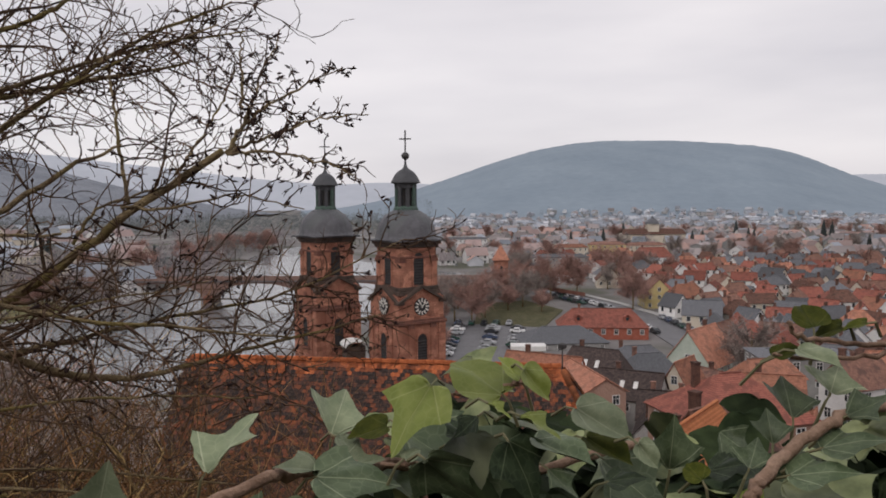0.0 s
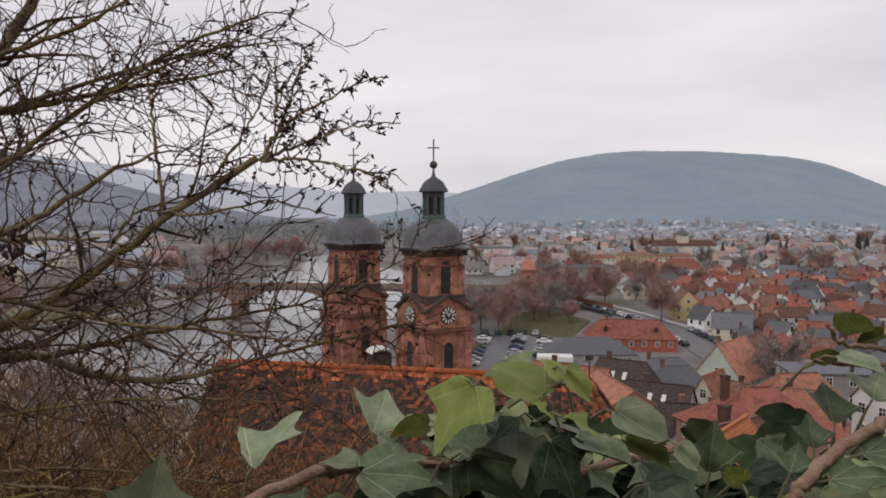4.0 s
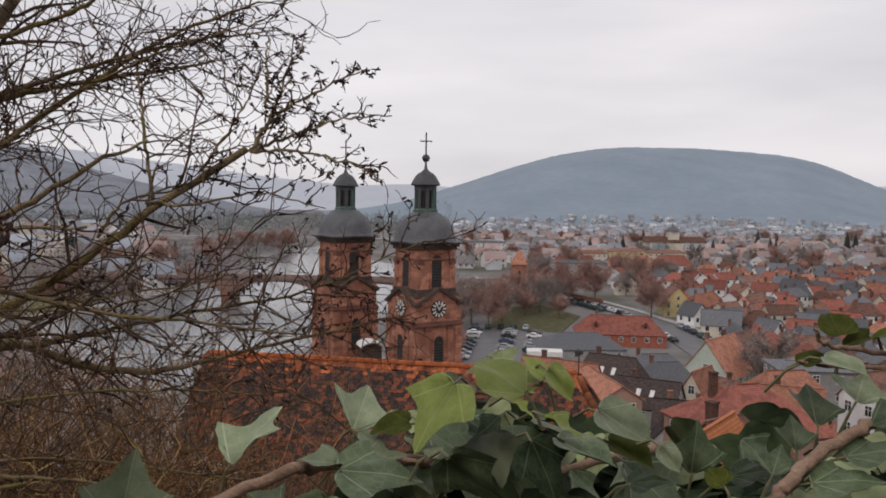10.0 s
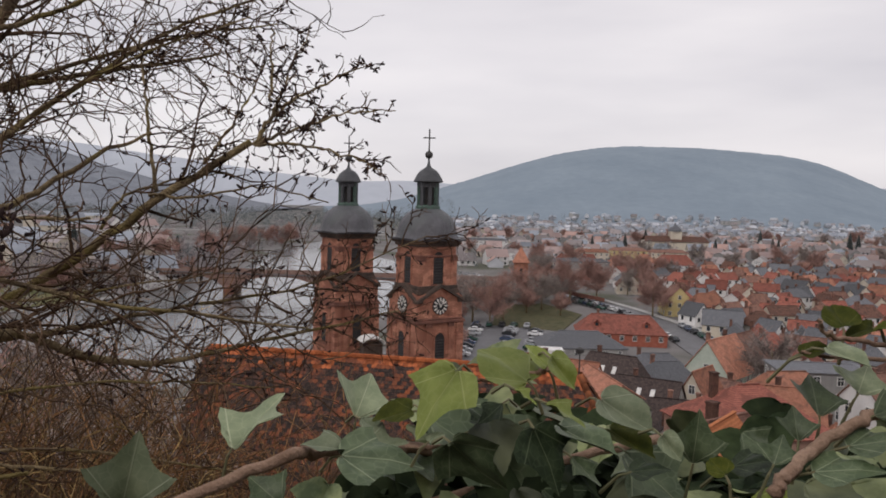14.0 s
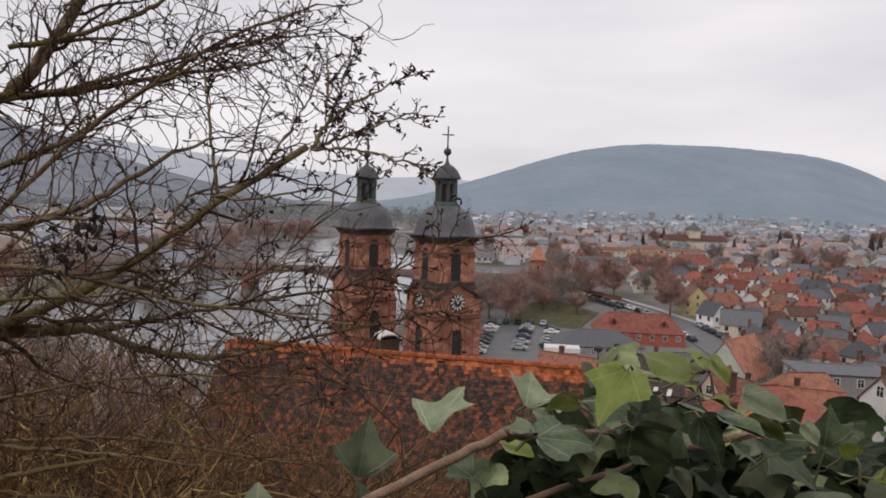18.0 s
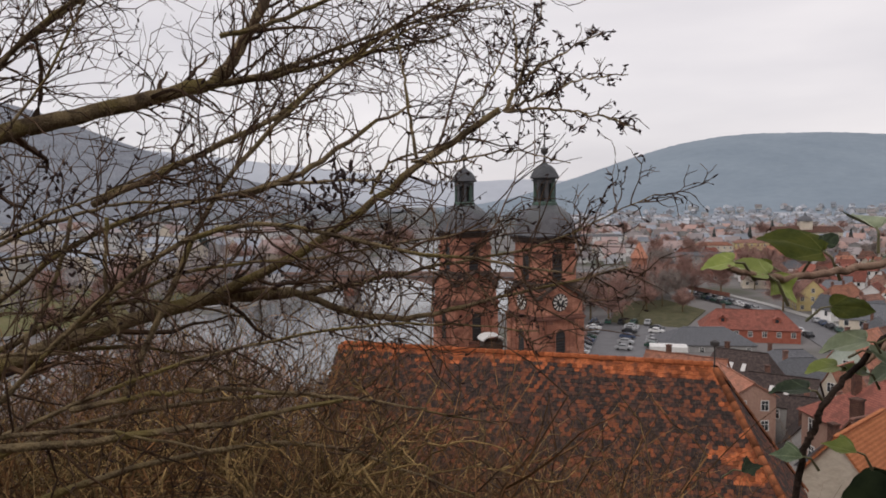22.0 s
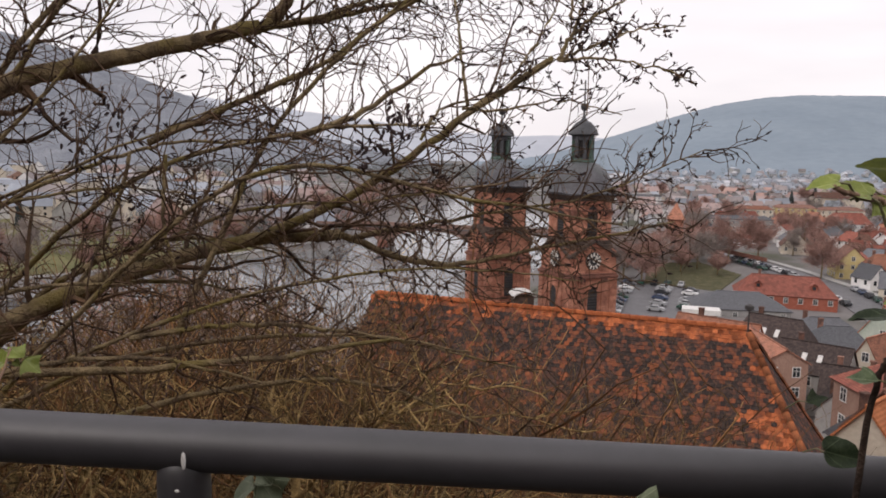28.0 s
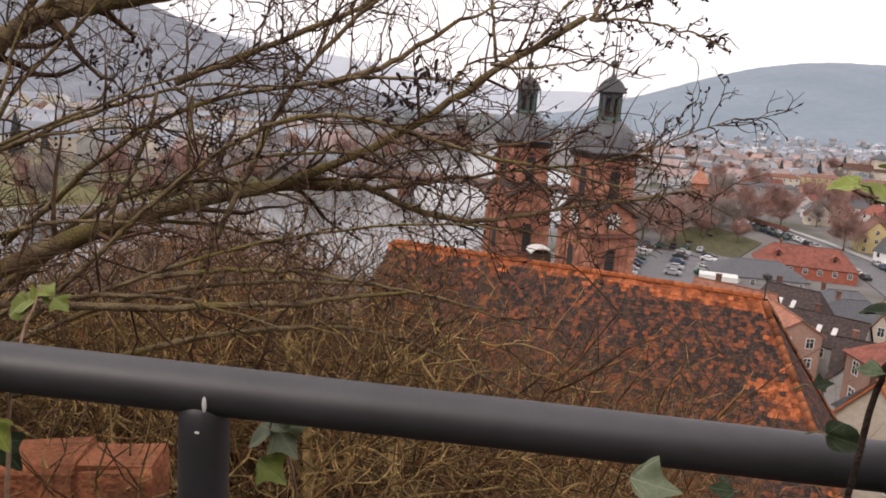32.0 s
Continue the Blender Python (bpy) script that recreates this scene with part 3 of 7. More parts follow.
def set_window(parent, at, near):
    if near:
        w = part("window", WIN, None, parent)
        w.matrix_local = at
        part("pane", PANE, None, w)
    else:
        w = part("window", WIN_FAR, None, parent)
        w.matrix_local = at


def house(x, y, z, turn, w, d, h, rh, wall, roof, label, hip=0.0, near=True, wins=None, chimneys=1, over=0.4, group="houses of the old town", base=None, name="house", sky_windows=0, dormers=0):
    """w runs along the ridge, d across; h to the eaves, rh from eaves to ridge, hip 0 (gables) to 1 (full hips)."""
    t = thing(name, (x, y, z), label, "house", group, turn=turn)
    b = -(base if base is not None else 8.0)
    bm = bmesh.new()
    hx = (d / 2) * hip * 0.9
    lo = [bm.verts.new(p) for p in ((-w / 2, -d / 2, b), (w / 2, -d / 2, b), (w / 2, d / 2, b), (-w / 2, d / 2, b))]
    hi = [bm.verts.new(p) for p in ((-w / 2, -d / 2, h), (w / 2, -d / 2, h), (w / 2, d / 2, h), (-w / 2, d / 2, h))]
    ra, rb = bm.verts.new((-w / 2 + hx, 0, h + rh - 0.15)), bm.verts.new((w / 2 - hx, 0, h + rh - 0.15))
    for q in ((lo[0], lo[1], hi[1], hi[0]), (lo[1], lo[2], hi[2], hi[1]), (lo[2], lo[3], hi[3], hi[2]), (lo[3], lo[0], hi[0], hi[3]), (lo[3], lo[2], lo[1], lo[0]),
              (hi[1], hi[2], rb), (hi[3], hi[0], ra), (hi[0], hi[1], rb, ra), (hi[2], hi[3], ra, rb)):
        bm.faces.new(q)
    part("wall", bm, WALLS[wall], t)
    k = rh / (d / 2)
    ez, ex = h - over * k, w / 2 + (over * 0.7 if not hip else over)
    ix = w / 2 - hx + (over * 0.7 if not hip else 0)
    bm = bmesh.new()
    for s in (-1, 1):
        slab(bm, ((-ex, s * (d / 2 + over), ez), (ex, s * (d / 2 + over), ez), (ix, 0, h + rh), (-ix, 0, h + rh)), 0.12)
        if hip:
            slab(bm, ((s * ex, -(d / 2 + over), ez), (s * ex, d / 2 + over, ez), (s * ix, 0, h + rh)), 0.12)
    rf = part("roof", bm, ROOFS[roof], t)
    bm = box(bmesh.new(), -ix, ix, -0.14, 0.14, h + rh - 0.06, h + rh + 0.1)
    bmesh.ops.bevel(bm, geom=bm.edges[:], offset=0.05, segments=1, affect="EDGES")
    part("ridge", bm, ROOFS[roof], rf)
    for c in range(chimneys):
        cx = (-0.25 + 0.5 * c) * w
        bm = box(bmesh.new(), cx - 0.35, cx + 0.35, d * 0.1, d * 0.1 + 0.7, h + rh * 0.55, h + rh + 0.9)
        box(bm, cx - 0.42, cx + 0.42, d * 0.1 - 0.07, d * 0.1 + 0.77, h + rh + 0.9, h + rh + 1.05)
        part("chimney", bm, ROOFS["brown"], t)
    for c in range(sky_windows):
        cx = (c - (sky_windows - 1) / 2) * 2.2
        yy = d * 0.27
        bm = slab(bmesh.new(), [(cx + px, -yy + py, h + (d / 2 - yy + py) * k + 0.09) for px, py in ((-0.35, -0.5), (0.35, -0.5), (0.35, 0.5), (-0.35, 0.5))], 0.08)
        part("roof_window", bm, M_white, rf)
    for c in range(dormers):
        cx = (c - (dormers - 1) / 2) * w / max(2, dormers) * 1.1
        yf = -d * 0.36
        z0 = h + (d / 2 + yf) * k
        dm = part("dormer", box(bmesh.new(), cx - 0.75, cx + 0.75, yf, yf + 1.9, z0 - 0.2, z0 + 1.25), WALLS[wall], t)
        bm = bmesh.new()
        for s in (-1, 1):
            slab(bm, ((cx + s * 1.0, yf - 0.2, z0 + 1.1), (cx, yf - 0.2, z0 + 1.9), (cx, yf + 2.2, z0 + 1.9), (cx + s * 1.0, yf + 2.2, z0 + 1.1)), 0.08)
        part("dormer_roof", bm, ROOFS[roof], dm)
        part("dormer_window", box(bmesh.new(), cx - 0.42, cx + 0.42, yf - 0.04, yf, z0 + 0.2, z0 + 1.1), M_glass, dm)
    nx_, nz = wins or (max(2, int(w / 3.2)), max(1, int((h + 0.4) / 2.8)))
    if not near:
        nx_, nz = min(nx_, 3), min(nz, 2)
    for s, rot in ((-1, 0), (1, 180)) if near else ((-1, 0),):
        for i in range(nx_):
            for j in range(nz):
                set_window(t, pose((-w / 2 + w * (i + 0.5) / nx_), s * d / 2, h - 2.2 - 2.8 * j, 0, 0, rot), near)
    ny = max(1, int(d / 3.0))
    for s, rot in ((-1, -90), (1, 90)) if near else ((1, 90),):
        for i in range(ny):
            for j in range(nz):
                set_window(t, pose(s * w / 2, (-d / 2 + d * (i + 0.5) / ny), h - 2.2 - 2.8 * j, 0, 0, rot), near)
        if not hip and rh > 2.6 and "below the lane" not in label:
            set_window(t, pose(s * w / 2, 0, h + 0.5, 0, 0, rot), near)
    return t


PLACED = []


def claim(x, y, r):
    PLACED.append((x, y, r))


def free(x, y, r):
    return all((x - a) ** 2 + (y - b) ** 2 > (r + c) ** 2 for a, b, c in PLACED)


HAND = (
    (34.5, 199, 0, 4, 22, 13, 1.9, 3.2, "grey", "slate", "low grey building with a hipped slate roof", 1.0, 0),
    (48, 212, 0, -6, 24, 11, 3.6, 4.2, "brick", "red", "red brick building with dull red hipped roof and white windows", 0.8, 1),
    (46, 167, 0, 8, 13, 11, 3.0, 3.0, "grey", "slate", "grey house with a broad slate roof", 0.7, 1),
    (30.5, 138, 0, -32, 12, 8.5, 6.6, 4.6, "white", "dark", "white house with a steep sooty tiled roof and skylights", 0.4, 1),
    (24.6, 118.5, 3, 100, 17, 6.2, 7.4, 1.8, "pink", "orange", "pink sandstone house with a shallow pedimented gable", 0.0, 0),
    (42.5, 146, 0, 10, 9.5, 9, 5.4, 3.2, "brick", "slate", "brick house with a slate mansard roof", 0.6, 1),
    (56.2, 156, 0, 47, 13, 10, 5.2, 6.6, "mint", "orange", "pale green gabled house with orange roof", 0.0, 1),
    (43, 127, 2, 48, 7.5, 4.8, 5.2, 4.2, "cream", "orange", "small cream gabled house with orange roof", 0.0, 0),
    (32.4, 80.5, 8, 14, 12.6, 11.4, 7.8, 3.9, "pink", "red", "house with a large dull red hipped roof", 0.97, 1),
    (50.2, 112, 5, 10, 8, 6.5, 7.2, 2.3, "grey", "orange", "grey house with a low orange-red roof", 0.3, 0),
    (64, 131, 2, -5, 15, 9, 9.4, 0.7, "grey", "slate", "white modern building with a flat grey roof", 0.5, 0),
    (62.5, 164, 0, 47, 14, 10.5, 5.0, 6.3, "white", "brown", "white gabled house with a weathered brown roof", 0.0, 1),
    (45, 98, 5, -18, 7, 6, 7.0, 3.4, "cream", "orange", "cream house with orange gabled roof", 0.0, 1),
    (57, 100, 5, 22, 7, 6, 9.0, 3.2, "white", "brown", "white house under a brown tiled roof", 0.0, 1),
    (73, 118, 3, -14, 8, 6.5, 7.5, 3.6, "cream", "orange", "cream house with a bright orange roof", 0.0, 1),
    (35.5, 112, 2, -20, 8, 6.5, 4.4, 3.4, "grey", "dark", "old house with a steep sooty roof and a red chimney", 0.0, 2),
    (31, 102, 3, 70, 7, 5, 4.6, 2.8, "grey", "dark", "low old house under a sooty roof", 0.0, 1),
    (19.5, 127, 2, -30, 13, 7.5, 6.5, 4.0, "white", "orange", "half-timbered white house with an orange roof", 0.0, 1),
    (33.5, 124, 2, -28, 10, 8, 4.6, 3.6, "grey", "dark", "grey house with a sooty roof and roof windows", 0.0, 1),
    (80, 270, 0, 88, 11, 9.6, 5.4, 4.8, "yellow", "brown", "bright yellow gabled house with a brown roof", 0.0, 0),
    (87, 259, 0, 6, 11, 9, 5.3, 3.8, "pink", "orange", "peach house with a hipped orange roof", 0.6, 1),
    (77.6, 332, 0, 82, 12, 10.5, 3.6, 5.6, "cream", "brown", "pale yellow gabled house with a brown roof", 0.0, 0),
    (66, 404, 0, 4, 34, 10, 8.0, 1.3, "grey", "slate", "long pale grey building with rows of windows", 0.6, 0),
    (103, 402, 0, -2, 34, 11, 6.2, 1.4, "white", "slate", "long white building with rows of windows", 0.6, 0),
    (122, 420, 0, 4, 20, 11, 6.5, 5.0, "white", "red", "large white house with a red mansard roof", 0.6, 1),
    (86, 470, 0, 3, 20, 10, 9.0, 1.6, "cream", "orange", "long cream apartment block with a low tiled roof", 0.5, 0),
    (110, 478, 0, -2, 22, 10, 10.0, 1.6, "yellow", "brown", "yellowish apartment block with rows of windows", 0.5, 0),
    (136, 484, 0, 2, 24, 10, 9.0, 1.6, "cream", "brown", "long cream apartment block with a brown roof", 0.5, 0),
    (22, 617, 0, 2, 46, 12, 7.0, 1.2, "white", "slate", "long white hall with a flat grey roof", 0.5, 0),
    (18.1, 49.5, 14, 52, 7.5, 7.0, 6.0, 4.2, "cream", "new", "cream gabled house with new orange roof below the lane", 0.0, 0),
    (23.5, 60, 10, 34, 7, 6, 8.6, 3.4, "brick", "brown", "red house with white-framed windows and a brown roof", 0.0, 1),
    (15, 68, 8, -20, 7, 6, 5, 3.0, "pink", "brown", "low pinkish house with a brown roof", 0.0, 1),
    (26, 72, 8, 20, 7, 6, 5.6, 3, "grey", "slate", "grey house with a dark slate roof", 0.3, 1),
    (9, 104, 1, 36, 14, 8, 6, 4, "white", "orange", "church house with an orange roof", 0.0, 1),
)
for hx, hy, hz, ht, hw, hd, hh, hr, wall, roof, label, hip, chim in HAND:
    house(hx, hy, hz, ht, hw, hd, hh, hr, wall, roof, label, hip, True, chimneys=chim, sky_windows=2 if "skylights" in label or "roof windows" in label else 0, dormers=2 if "white windows" in label else 0)
    claim(hx, hy, max(hw, hd) * 0.55)
for c in ((-1.6, 80, 8), (-11, 91, 8), (-5, 100, 12), (23, 176, 9), (10, 215, 22), (22, 235, 18), (34, 250, 14), (30, 270, 14), (29, 311, 8)):
    claim(*c)


def on_road(x, y):
    """The riverside street that runs from the bridge past the car park."""
    cx = np.interp(y, (140, 215, 240, 275, 314, 330), (66, 69, 68, 61, 48, 40))
    return 140 < y < 330 and abs(x - cx) < 11


rng = random.Random(7)
TEMPLATES = []
KINDS = (("white", "orange", "white rendered house with an orange tiled roof"), ("cream", "slate", "cream house with a slate roof"), ("white", "red", "white house with a dark red roof"),
         ("grey", "slate", "grey house with a slate roof"), ("white", "slate", "white house with a dark slate roof"), ("cream", "brown", "cream house with a brown roof"), ("white", "brown", "white house with a weathered brown roof"),
         ("white", "red", "white house with a weathered red roof"), ("grey", "brown", "grey house with a brown roof"), ("cream", "red", "cream house with a red roof"))


def scatter(count, xs, ys, spread, near, group, size=1.0, tries=40):
    made = 0
    for _ in range(count * tries):
        if made >= count:
            break
        y = rng.uniform(*ys)
        x = rng.uniform(*xs(y))
        if not free(x, y, spread) or on_road(x, y) or river_side(x, y) > -14:
            continue
        claim(x, y, spread)
        key = (made % 14, near, size)
        kind = KINDS[(made * 7 + made // 14) % 10]
        turn = rng.choice((12, 102, -28, 62, 30, -60)) + rng.uniform(-8, 8)
        z = ground_z(x, y)
        found = [tt for tt in TEMPLATES if tt[0] == key]
        if found:
            copy_thing(found[0][1], pose(x, y, z, 0, 0, turn))
        else:
            w, d = rng.uniform(9, 14) * size, rng.uniform(7.5, 9.5) * size
            o = house(x, y, z, turn, w, d, rng.uniform(4.2, 6.4) * size, rng.uniform(3.2, 4.8) * size, kind[0], kind[1], kind[2], rng.choice((0, 0, 0, 0.5, 1.0)), near, chimneys=1 if size < 1.3 else 0, group=group)
            TEMPLATES.append((key, o))
        made += 1


scatter(62, lambda y: (0.345 * y, 0.64 * y), (84, 215), 4.0, False, "houses of the old town", 0.74)
scatter(150, lambda y: (0.3 * y, 0.66 * y), (215, 440), 4.8, False, "houses of the town", 0.8)
scatter(40, lambda y: (0.12 * y, 0.3 * y), (345, 470), 7.0, False, "houses by the bridge", 0.85)
HILL_X, HILL_T = (-420, -220, -60, 80, 260, 440, 600, 790, 1030, 1170, 1280, 1375, 1500, 1700, 1900), (0, 22, 66, 113, 172, 209, 220, 216, 203, 182, 140, 104, 66, 30, 10)


def foot_z(x, y):
    """Height of the hill's foot above the valley."""
    v = (y - 2480) / 1330
    return max(0.0, -6 + (np.interp(x * 2480 / y, HILL_X, HILL_T) + 6) * (0.5 + 0.5 * math.cos(math.pi * min(1.0, abs(v)) ** 1.15)))


def far_town(name, count, xs, ys, spread, label, size, seed, pale=0.5, rise=None, tops=(4, 4, 5, 5, 6, 6, 6, 7, 7, 7), sides=(0, 0, 1, 1, 2, 3)):
    """Joined far houses: walls, roofs and window rows, too many and too small to pick apart."""
    r = random.Random(seed)
    verts, faces, mats = [], [], []
    made = 0
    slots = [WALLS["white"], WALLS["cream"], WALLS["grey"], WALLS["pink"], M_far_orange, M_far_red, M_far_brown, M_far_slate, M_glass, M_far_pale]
    for _ in range(count * 12):
        if made >= count:
            break
        y = r.uniform(*ys)
        x = r.uniform(*xs(y))
        if not free(x, y, spread) or river_side(x, y) > -12:
            continue
        claim(x, y, spread)
        made += 1
        w, d, h, rh = (r.uniform(8, 15) * size, r.uniform(7, 10) * size, r.uniform(4, 7) * size, r.uniform(2.8, 4.6) * size)
        if r.random() < 0.08:
            w, h, rh = w * 2.4, h * 1.3, rh * 0.5
        a = radians(r.choice((10, 100, -30, 60, 35)) + r.uniform(-10, 10))
        z = (rise(x, y) + 2.0 if rise else ground_z(x, y)) - 1
        m = Matrix.Translation((x, y, z)) @ Matrix.Rotation(a, 4, "Z")
        n0 = len(verts)
        pts = [(-w / 2, -d / 2, 0), (w / 2, -d / 2, 0), (w / 2, d / 2, 0), (-w / 2, d / 2, 0), (-w / 2, -d / 2, h), (w / 2, -d / 2, h), (w / 2, d / 2, h), (-w / 2, d / 2, h), (-w / 2, 0, h + rh), (w / 2, 0, h + rh)]
        o = 0.4
        k = rh / (d / 2)
        pts += [(-w / 2 - o, -d / 2 - o, h - o * k), (w / 2 + o, -d / 2 - o, h - o * k), (w / 2 + o, 0, h + rh + 0.1), (-w / 2 - o, 0, h + rh + 0.1), (w / 2 + o, d / 2 + o, h - o * k), (-w / 2 - o, d / 2 + o, h - o * k)]
        wall = r.choice(sides) if r.random() < 0.5 + pale else r.choice((2, 3))
        roof = r.choice(tops)
        fs = [(0, 1, 5, 4), (1, 2, 6, 5), (2, 3, 7, 6), (3, 0, 4, 7), (5, 6, 9), (7, 4, 8)]
        faces += [tuple(n0 + i for i in q) for q in fs + [(10, 11, 12, 13), (14, 15, 13, 12)]]
        mats += [wall] * 6 + [roof] * 2
        verts += [tuple(m @ Vector(p)) for p in pts]
        for side in (0, 1):
            for c in range(3):
                for fl in range(2 if h > 5 * size else 1):
                    n1 = len(verts)
                    zz = h - 1.9 - 2.8 * fl
                    if side == 0:
                        cx = -w / 2 + w * (c + 0.5) / 3
                        q = [(cx - 0.6, -d / 2 - 0.06, zz), (cx + 0.6, -d / 2 - 0.06, zz), (cx + 0.6, -d / 2 - 0.06, zz + 1.4), (cx - 0.6, -d / 2 - 0.06, zz + 1.4)]
                    else:
                        cx = -d / 2 + d * (c + 0.5) / 3
                        q = [(w / 2 + 0.06, cx - 0.55, zz), (w / 2 + 0.06, cx + 0.55, zz), (w / 2 + 0.06, cx + 0.55, zz + 1.4), (w / 2 + 0.06, cx - 0.55, zz + 1.4)]
                    verts += [tuple(m @ Vector(p)) for p in q]
                    faces.append((n1, n1 + 1, n1 + 2, n1 + 3))
                    mats.append(8)
    me = from_lists(name, verts, faces)
    for mm in slots:
        me.materials.append(mm)
    me.polygons.foreach_set("material_index", mats)
    return tagged(part(name, me, None), label, "houses", kind="stuff")


# far roofs and walls: paler, greyer copies with distance haze in the colour
M_far_orange = mat("haze_paled_far_orange", (0.3, 0.2, 0.175), (0.37, 0.25, 0.22), 0.08, 0.9, per="island", amount=0.3, coords="World")
M_far_red = mat("haze_paled_far_red", (0.287, 0.218, 0.207), (0.356, 0.27, 0.253), 0.08, 0.9, per="island", amount=0.3, coords="World")
M_far_brown = mat("haze_paled_far_brown", (0.241, 0.213, 0.213), (0.31, 0.276, 0.27), 0.08, 0.9, per="island", amount=0.3, coords="World")
M_far_slate = mat("haze_blue_far_slate", (0.235, 0.258, 0.293), (0.302, 0.325, 0.364), 0.08, 0.8, per="island", amount=0.3, coords="World")
M_far_pale = mat("haze_grey_far_walls", (0.36, 0.375, 0.405), (0.56, 0.57, 0.6), 0.05, 0.9, per="island", amount=0.4, coords="World")
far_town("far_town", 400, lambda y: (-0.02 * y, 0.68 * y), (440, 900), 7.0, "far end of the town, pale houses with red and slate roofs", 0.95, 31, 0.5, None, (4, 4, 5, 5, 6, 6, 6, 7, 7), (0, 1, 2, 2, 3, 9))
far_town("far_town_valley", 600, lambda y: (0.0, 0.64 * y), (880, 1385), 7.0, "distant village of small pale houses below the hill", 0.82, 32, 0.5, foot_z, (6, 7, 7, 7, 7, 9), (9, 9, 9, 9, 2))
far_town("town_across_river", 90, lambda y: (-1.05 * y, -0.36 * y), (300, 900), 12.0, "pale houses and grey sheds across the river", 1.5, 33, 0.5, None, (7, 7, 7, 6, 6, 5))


def woods(name, label, material, count, place, height, seed, rise=None):
    """Far trees as many thin twig sprays, too many to count."""
    r = random.Random(seed)
    verts, faces = [], []
    for _ in range(count):
        x, y = place(r)
        if river_side(x, y) > -4:
            continue
        hh = height * r.uniform(0.6, 1.2)
        c = Vector((x, y, rise(x, y) if rise else ground_z(x, y)))
        wide = hh * r.uniform(0.32, 0.5)
        for _k in range(46 if c.y < 780 else 26):
            a, u = r.uniform(0, 6.28), r.random()
            rad = wide * math.sin(math.pi * (0.12 + 0.8 * u)) * r.random() ** 0.5
            p = c + Vector((math.cos(a) * rad, math.sin(a) * rad, hh * (0.05 + 0.85 * u)))
            w = Vector((math.cos(a) * 0.7 + r.gauss(0, 0.4), math.sin(a) * 0.7 + r.gauss(0, 0.4), r.uniform(0.1, 1.2))) * hh * 0.14
            tube_into(verts, faces, [p - w * 0.5, p + w * 0.5], [hh * 0.022, hh * 0.008], 3)
    return tagged(part(name, from_lists(name, verts, faces), material), label, "trees", kind="stuff")


def left_bank(r):
    y = r.uniform(225, 900) if r.random() < 0.7 else r.uniform(300, 480)
    edge = np.interp(y, (226, 285, 370, 470, 620, 700, 900), (-130, -104, -108, -118, -120, -108, -90))
    return edge - 5 - abs(r.gauss(0, 1)) * (30 + 0.12 * y), y


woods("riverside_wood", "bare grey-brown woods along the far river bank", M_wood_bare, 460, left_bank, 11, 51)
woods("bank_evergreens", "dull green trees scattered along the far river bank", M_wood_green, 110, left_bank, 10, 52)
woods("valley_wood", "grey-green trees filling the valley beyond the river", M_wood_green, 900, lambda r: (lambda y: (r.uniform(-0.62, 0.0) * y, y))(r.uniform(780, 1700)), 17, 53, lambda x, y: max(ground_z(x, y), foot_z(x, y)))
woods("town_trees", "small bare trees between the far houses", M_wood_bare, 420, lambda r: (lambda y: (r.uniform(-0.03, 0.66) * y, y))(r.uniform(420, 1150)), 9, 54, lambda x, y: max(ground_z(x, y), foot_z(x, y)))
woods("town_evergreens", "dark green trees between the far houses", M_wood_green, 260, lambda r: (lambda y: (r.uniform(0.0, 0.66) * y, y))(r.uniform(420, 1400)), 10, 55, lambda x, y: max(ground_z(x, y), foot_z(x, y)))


# ---- bridge, banks, street and square ----
bridge = thing("bridge", (-60, 300, 0), "long red sandstone road bridge with round arches", "bridge")
bridge_turn = radians(-2.0)
bm = bmesh.new()
prof_top = []
spans, pier = 5, 4.5
width_total = 190.0
step_ = width_total / spans
outline = [(-width_total / 2, 7.2)]
for s_ in range(spans):
    x0 = -width_total / 2 + s_ * step_
    outline += [(x0, -3.0), (x0 + pier / 2, -3.0), (x0 + pier / 2, 0.6)]
    rr_ = (step_ - pier) / 2
    for k in range(1, 12):
        a = math.pi * (1 - k / 12)
        outline.append((x0 + step_ / 2 + rr_ * math.cos(a), 0.6 + 6.0 * math.sin(a)))
    outline += [(x0 + step_ - pier / 2, 0.6), (x0 + step_ - pier / 2, -3.0)]
outline += [(width_total / 2, -3.0), (width_total / 2, 7.2)]
# the side walls are built as strips between the arch line and the deck
for side in (-4.0, 4.0):
    for (xa, za), (xb, zb) in zip(outline[1:-1], outline[2:-1]):
        if abs(xb - xa) < 1e-6:
            continue
        vs = [bm.verts.new(p) for p in ((xa, side, za), (xb, side, zb), (xb, side, 7.2), (xa, side, 7.2))]
        bm.faces.new(vs)
for (xa, za), (xb, zb) in zip(outline[1:-1], outline[2:-1]):
    vs = [bm.verts.new(p) for p in ((xa, -4, za), (xa, 4, za), (xb, 4, zb), (xb, -4, zb))]
    bm.faces.new(vs)
bmesh.ops.recalc_face_normals(bm, faces=bm.faces[:])
b_arch = part("arcade", bm, M_bridge, bridge)
part("deck", box(bmesh.new(), -width_total / 2, width_total / 2, -4.6, 4.6, 7.2, 7.6), M_asphalt, bridge)
for sy in (-4.6, 4.25):
    part("parapet", box(bmesh.new(), -width_total / 2, width_total / 2, sy, sy + 0.35, 7.604, 8.6), M_bridge, bridge)
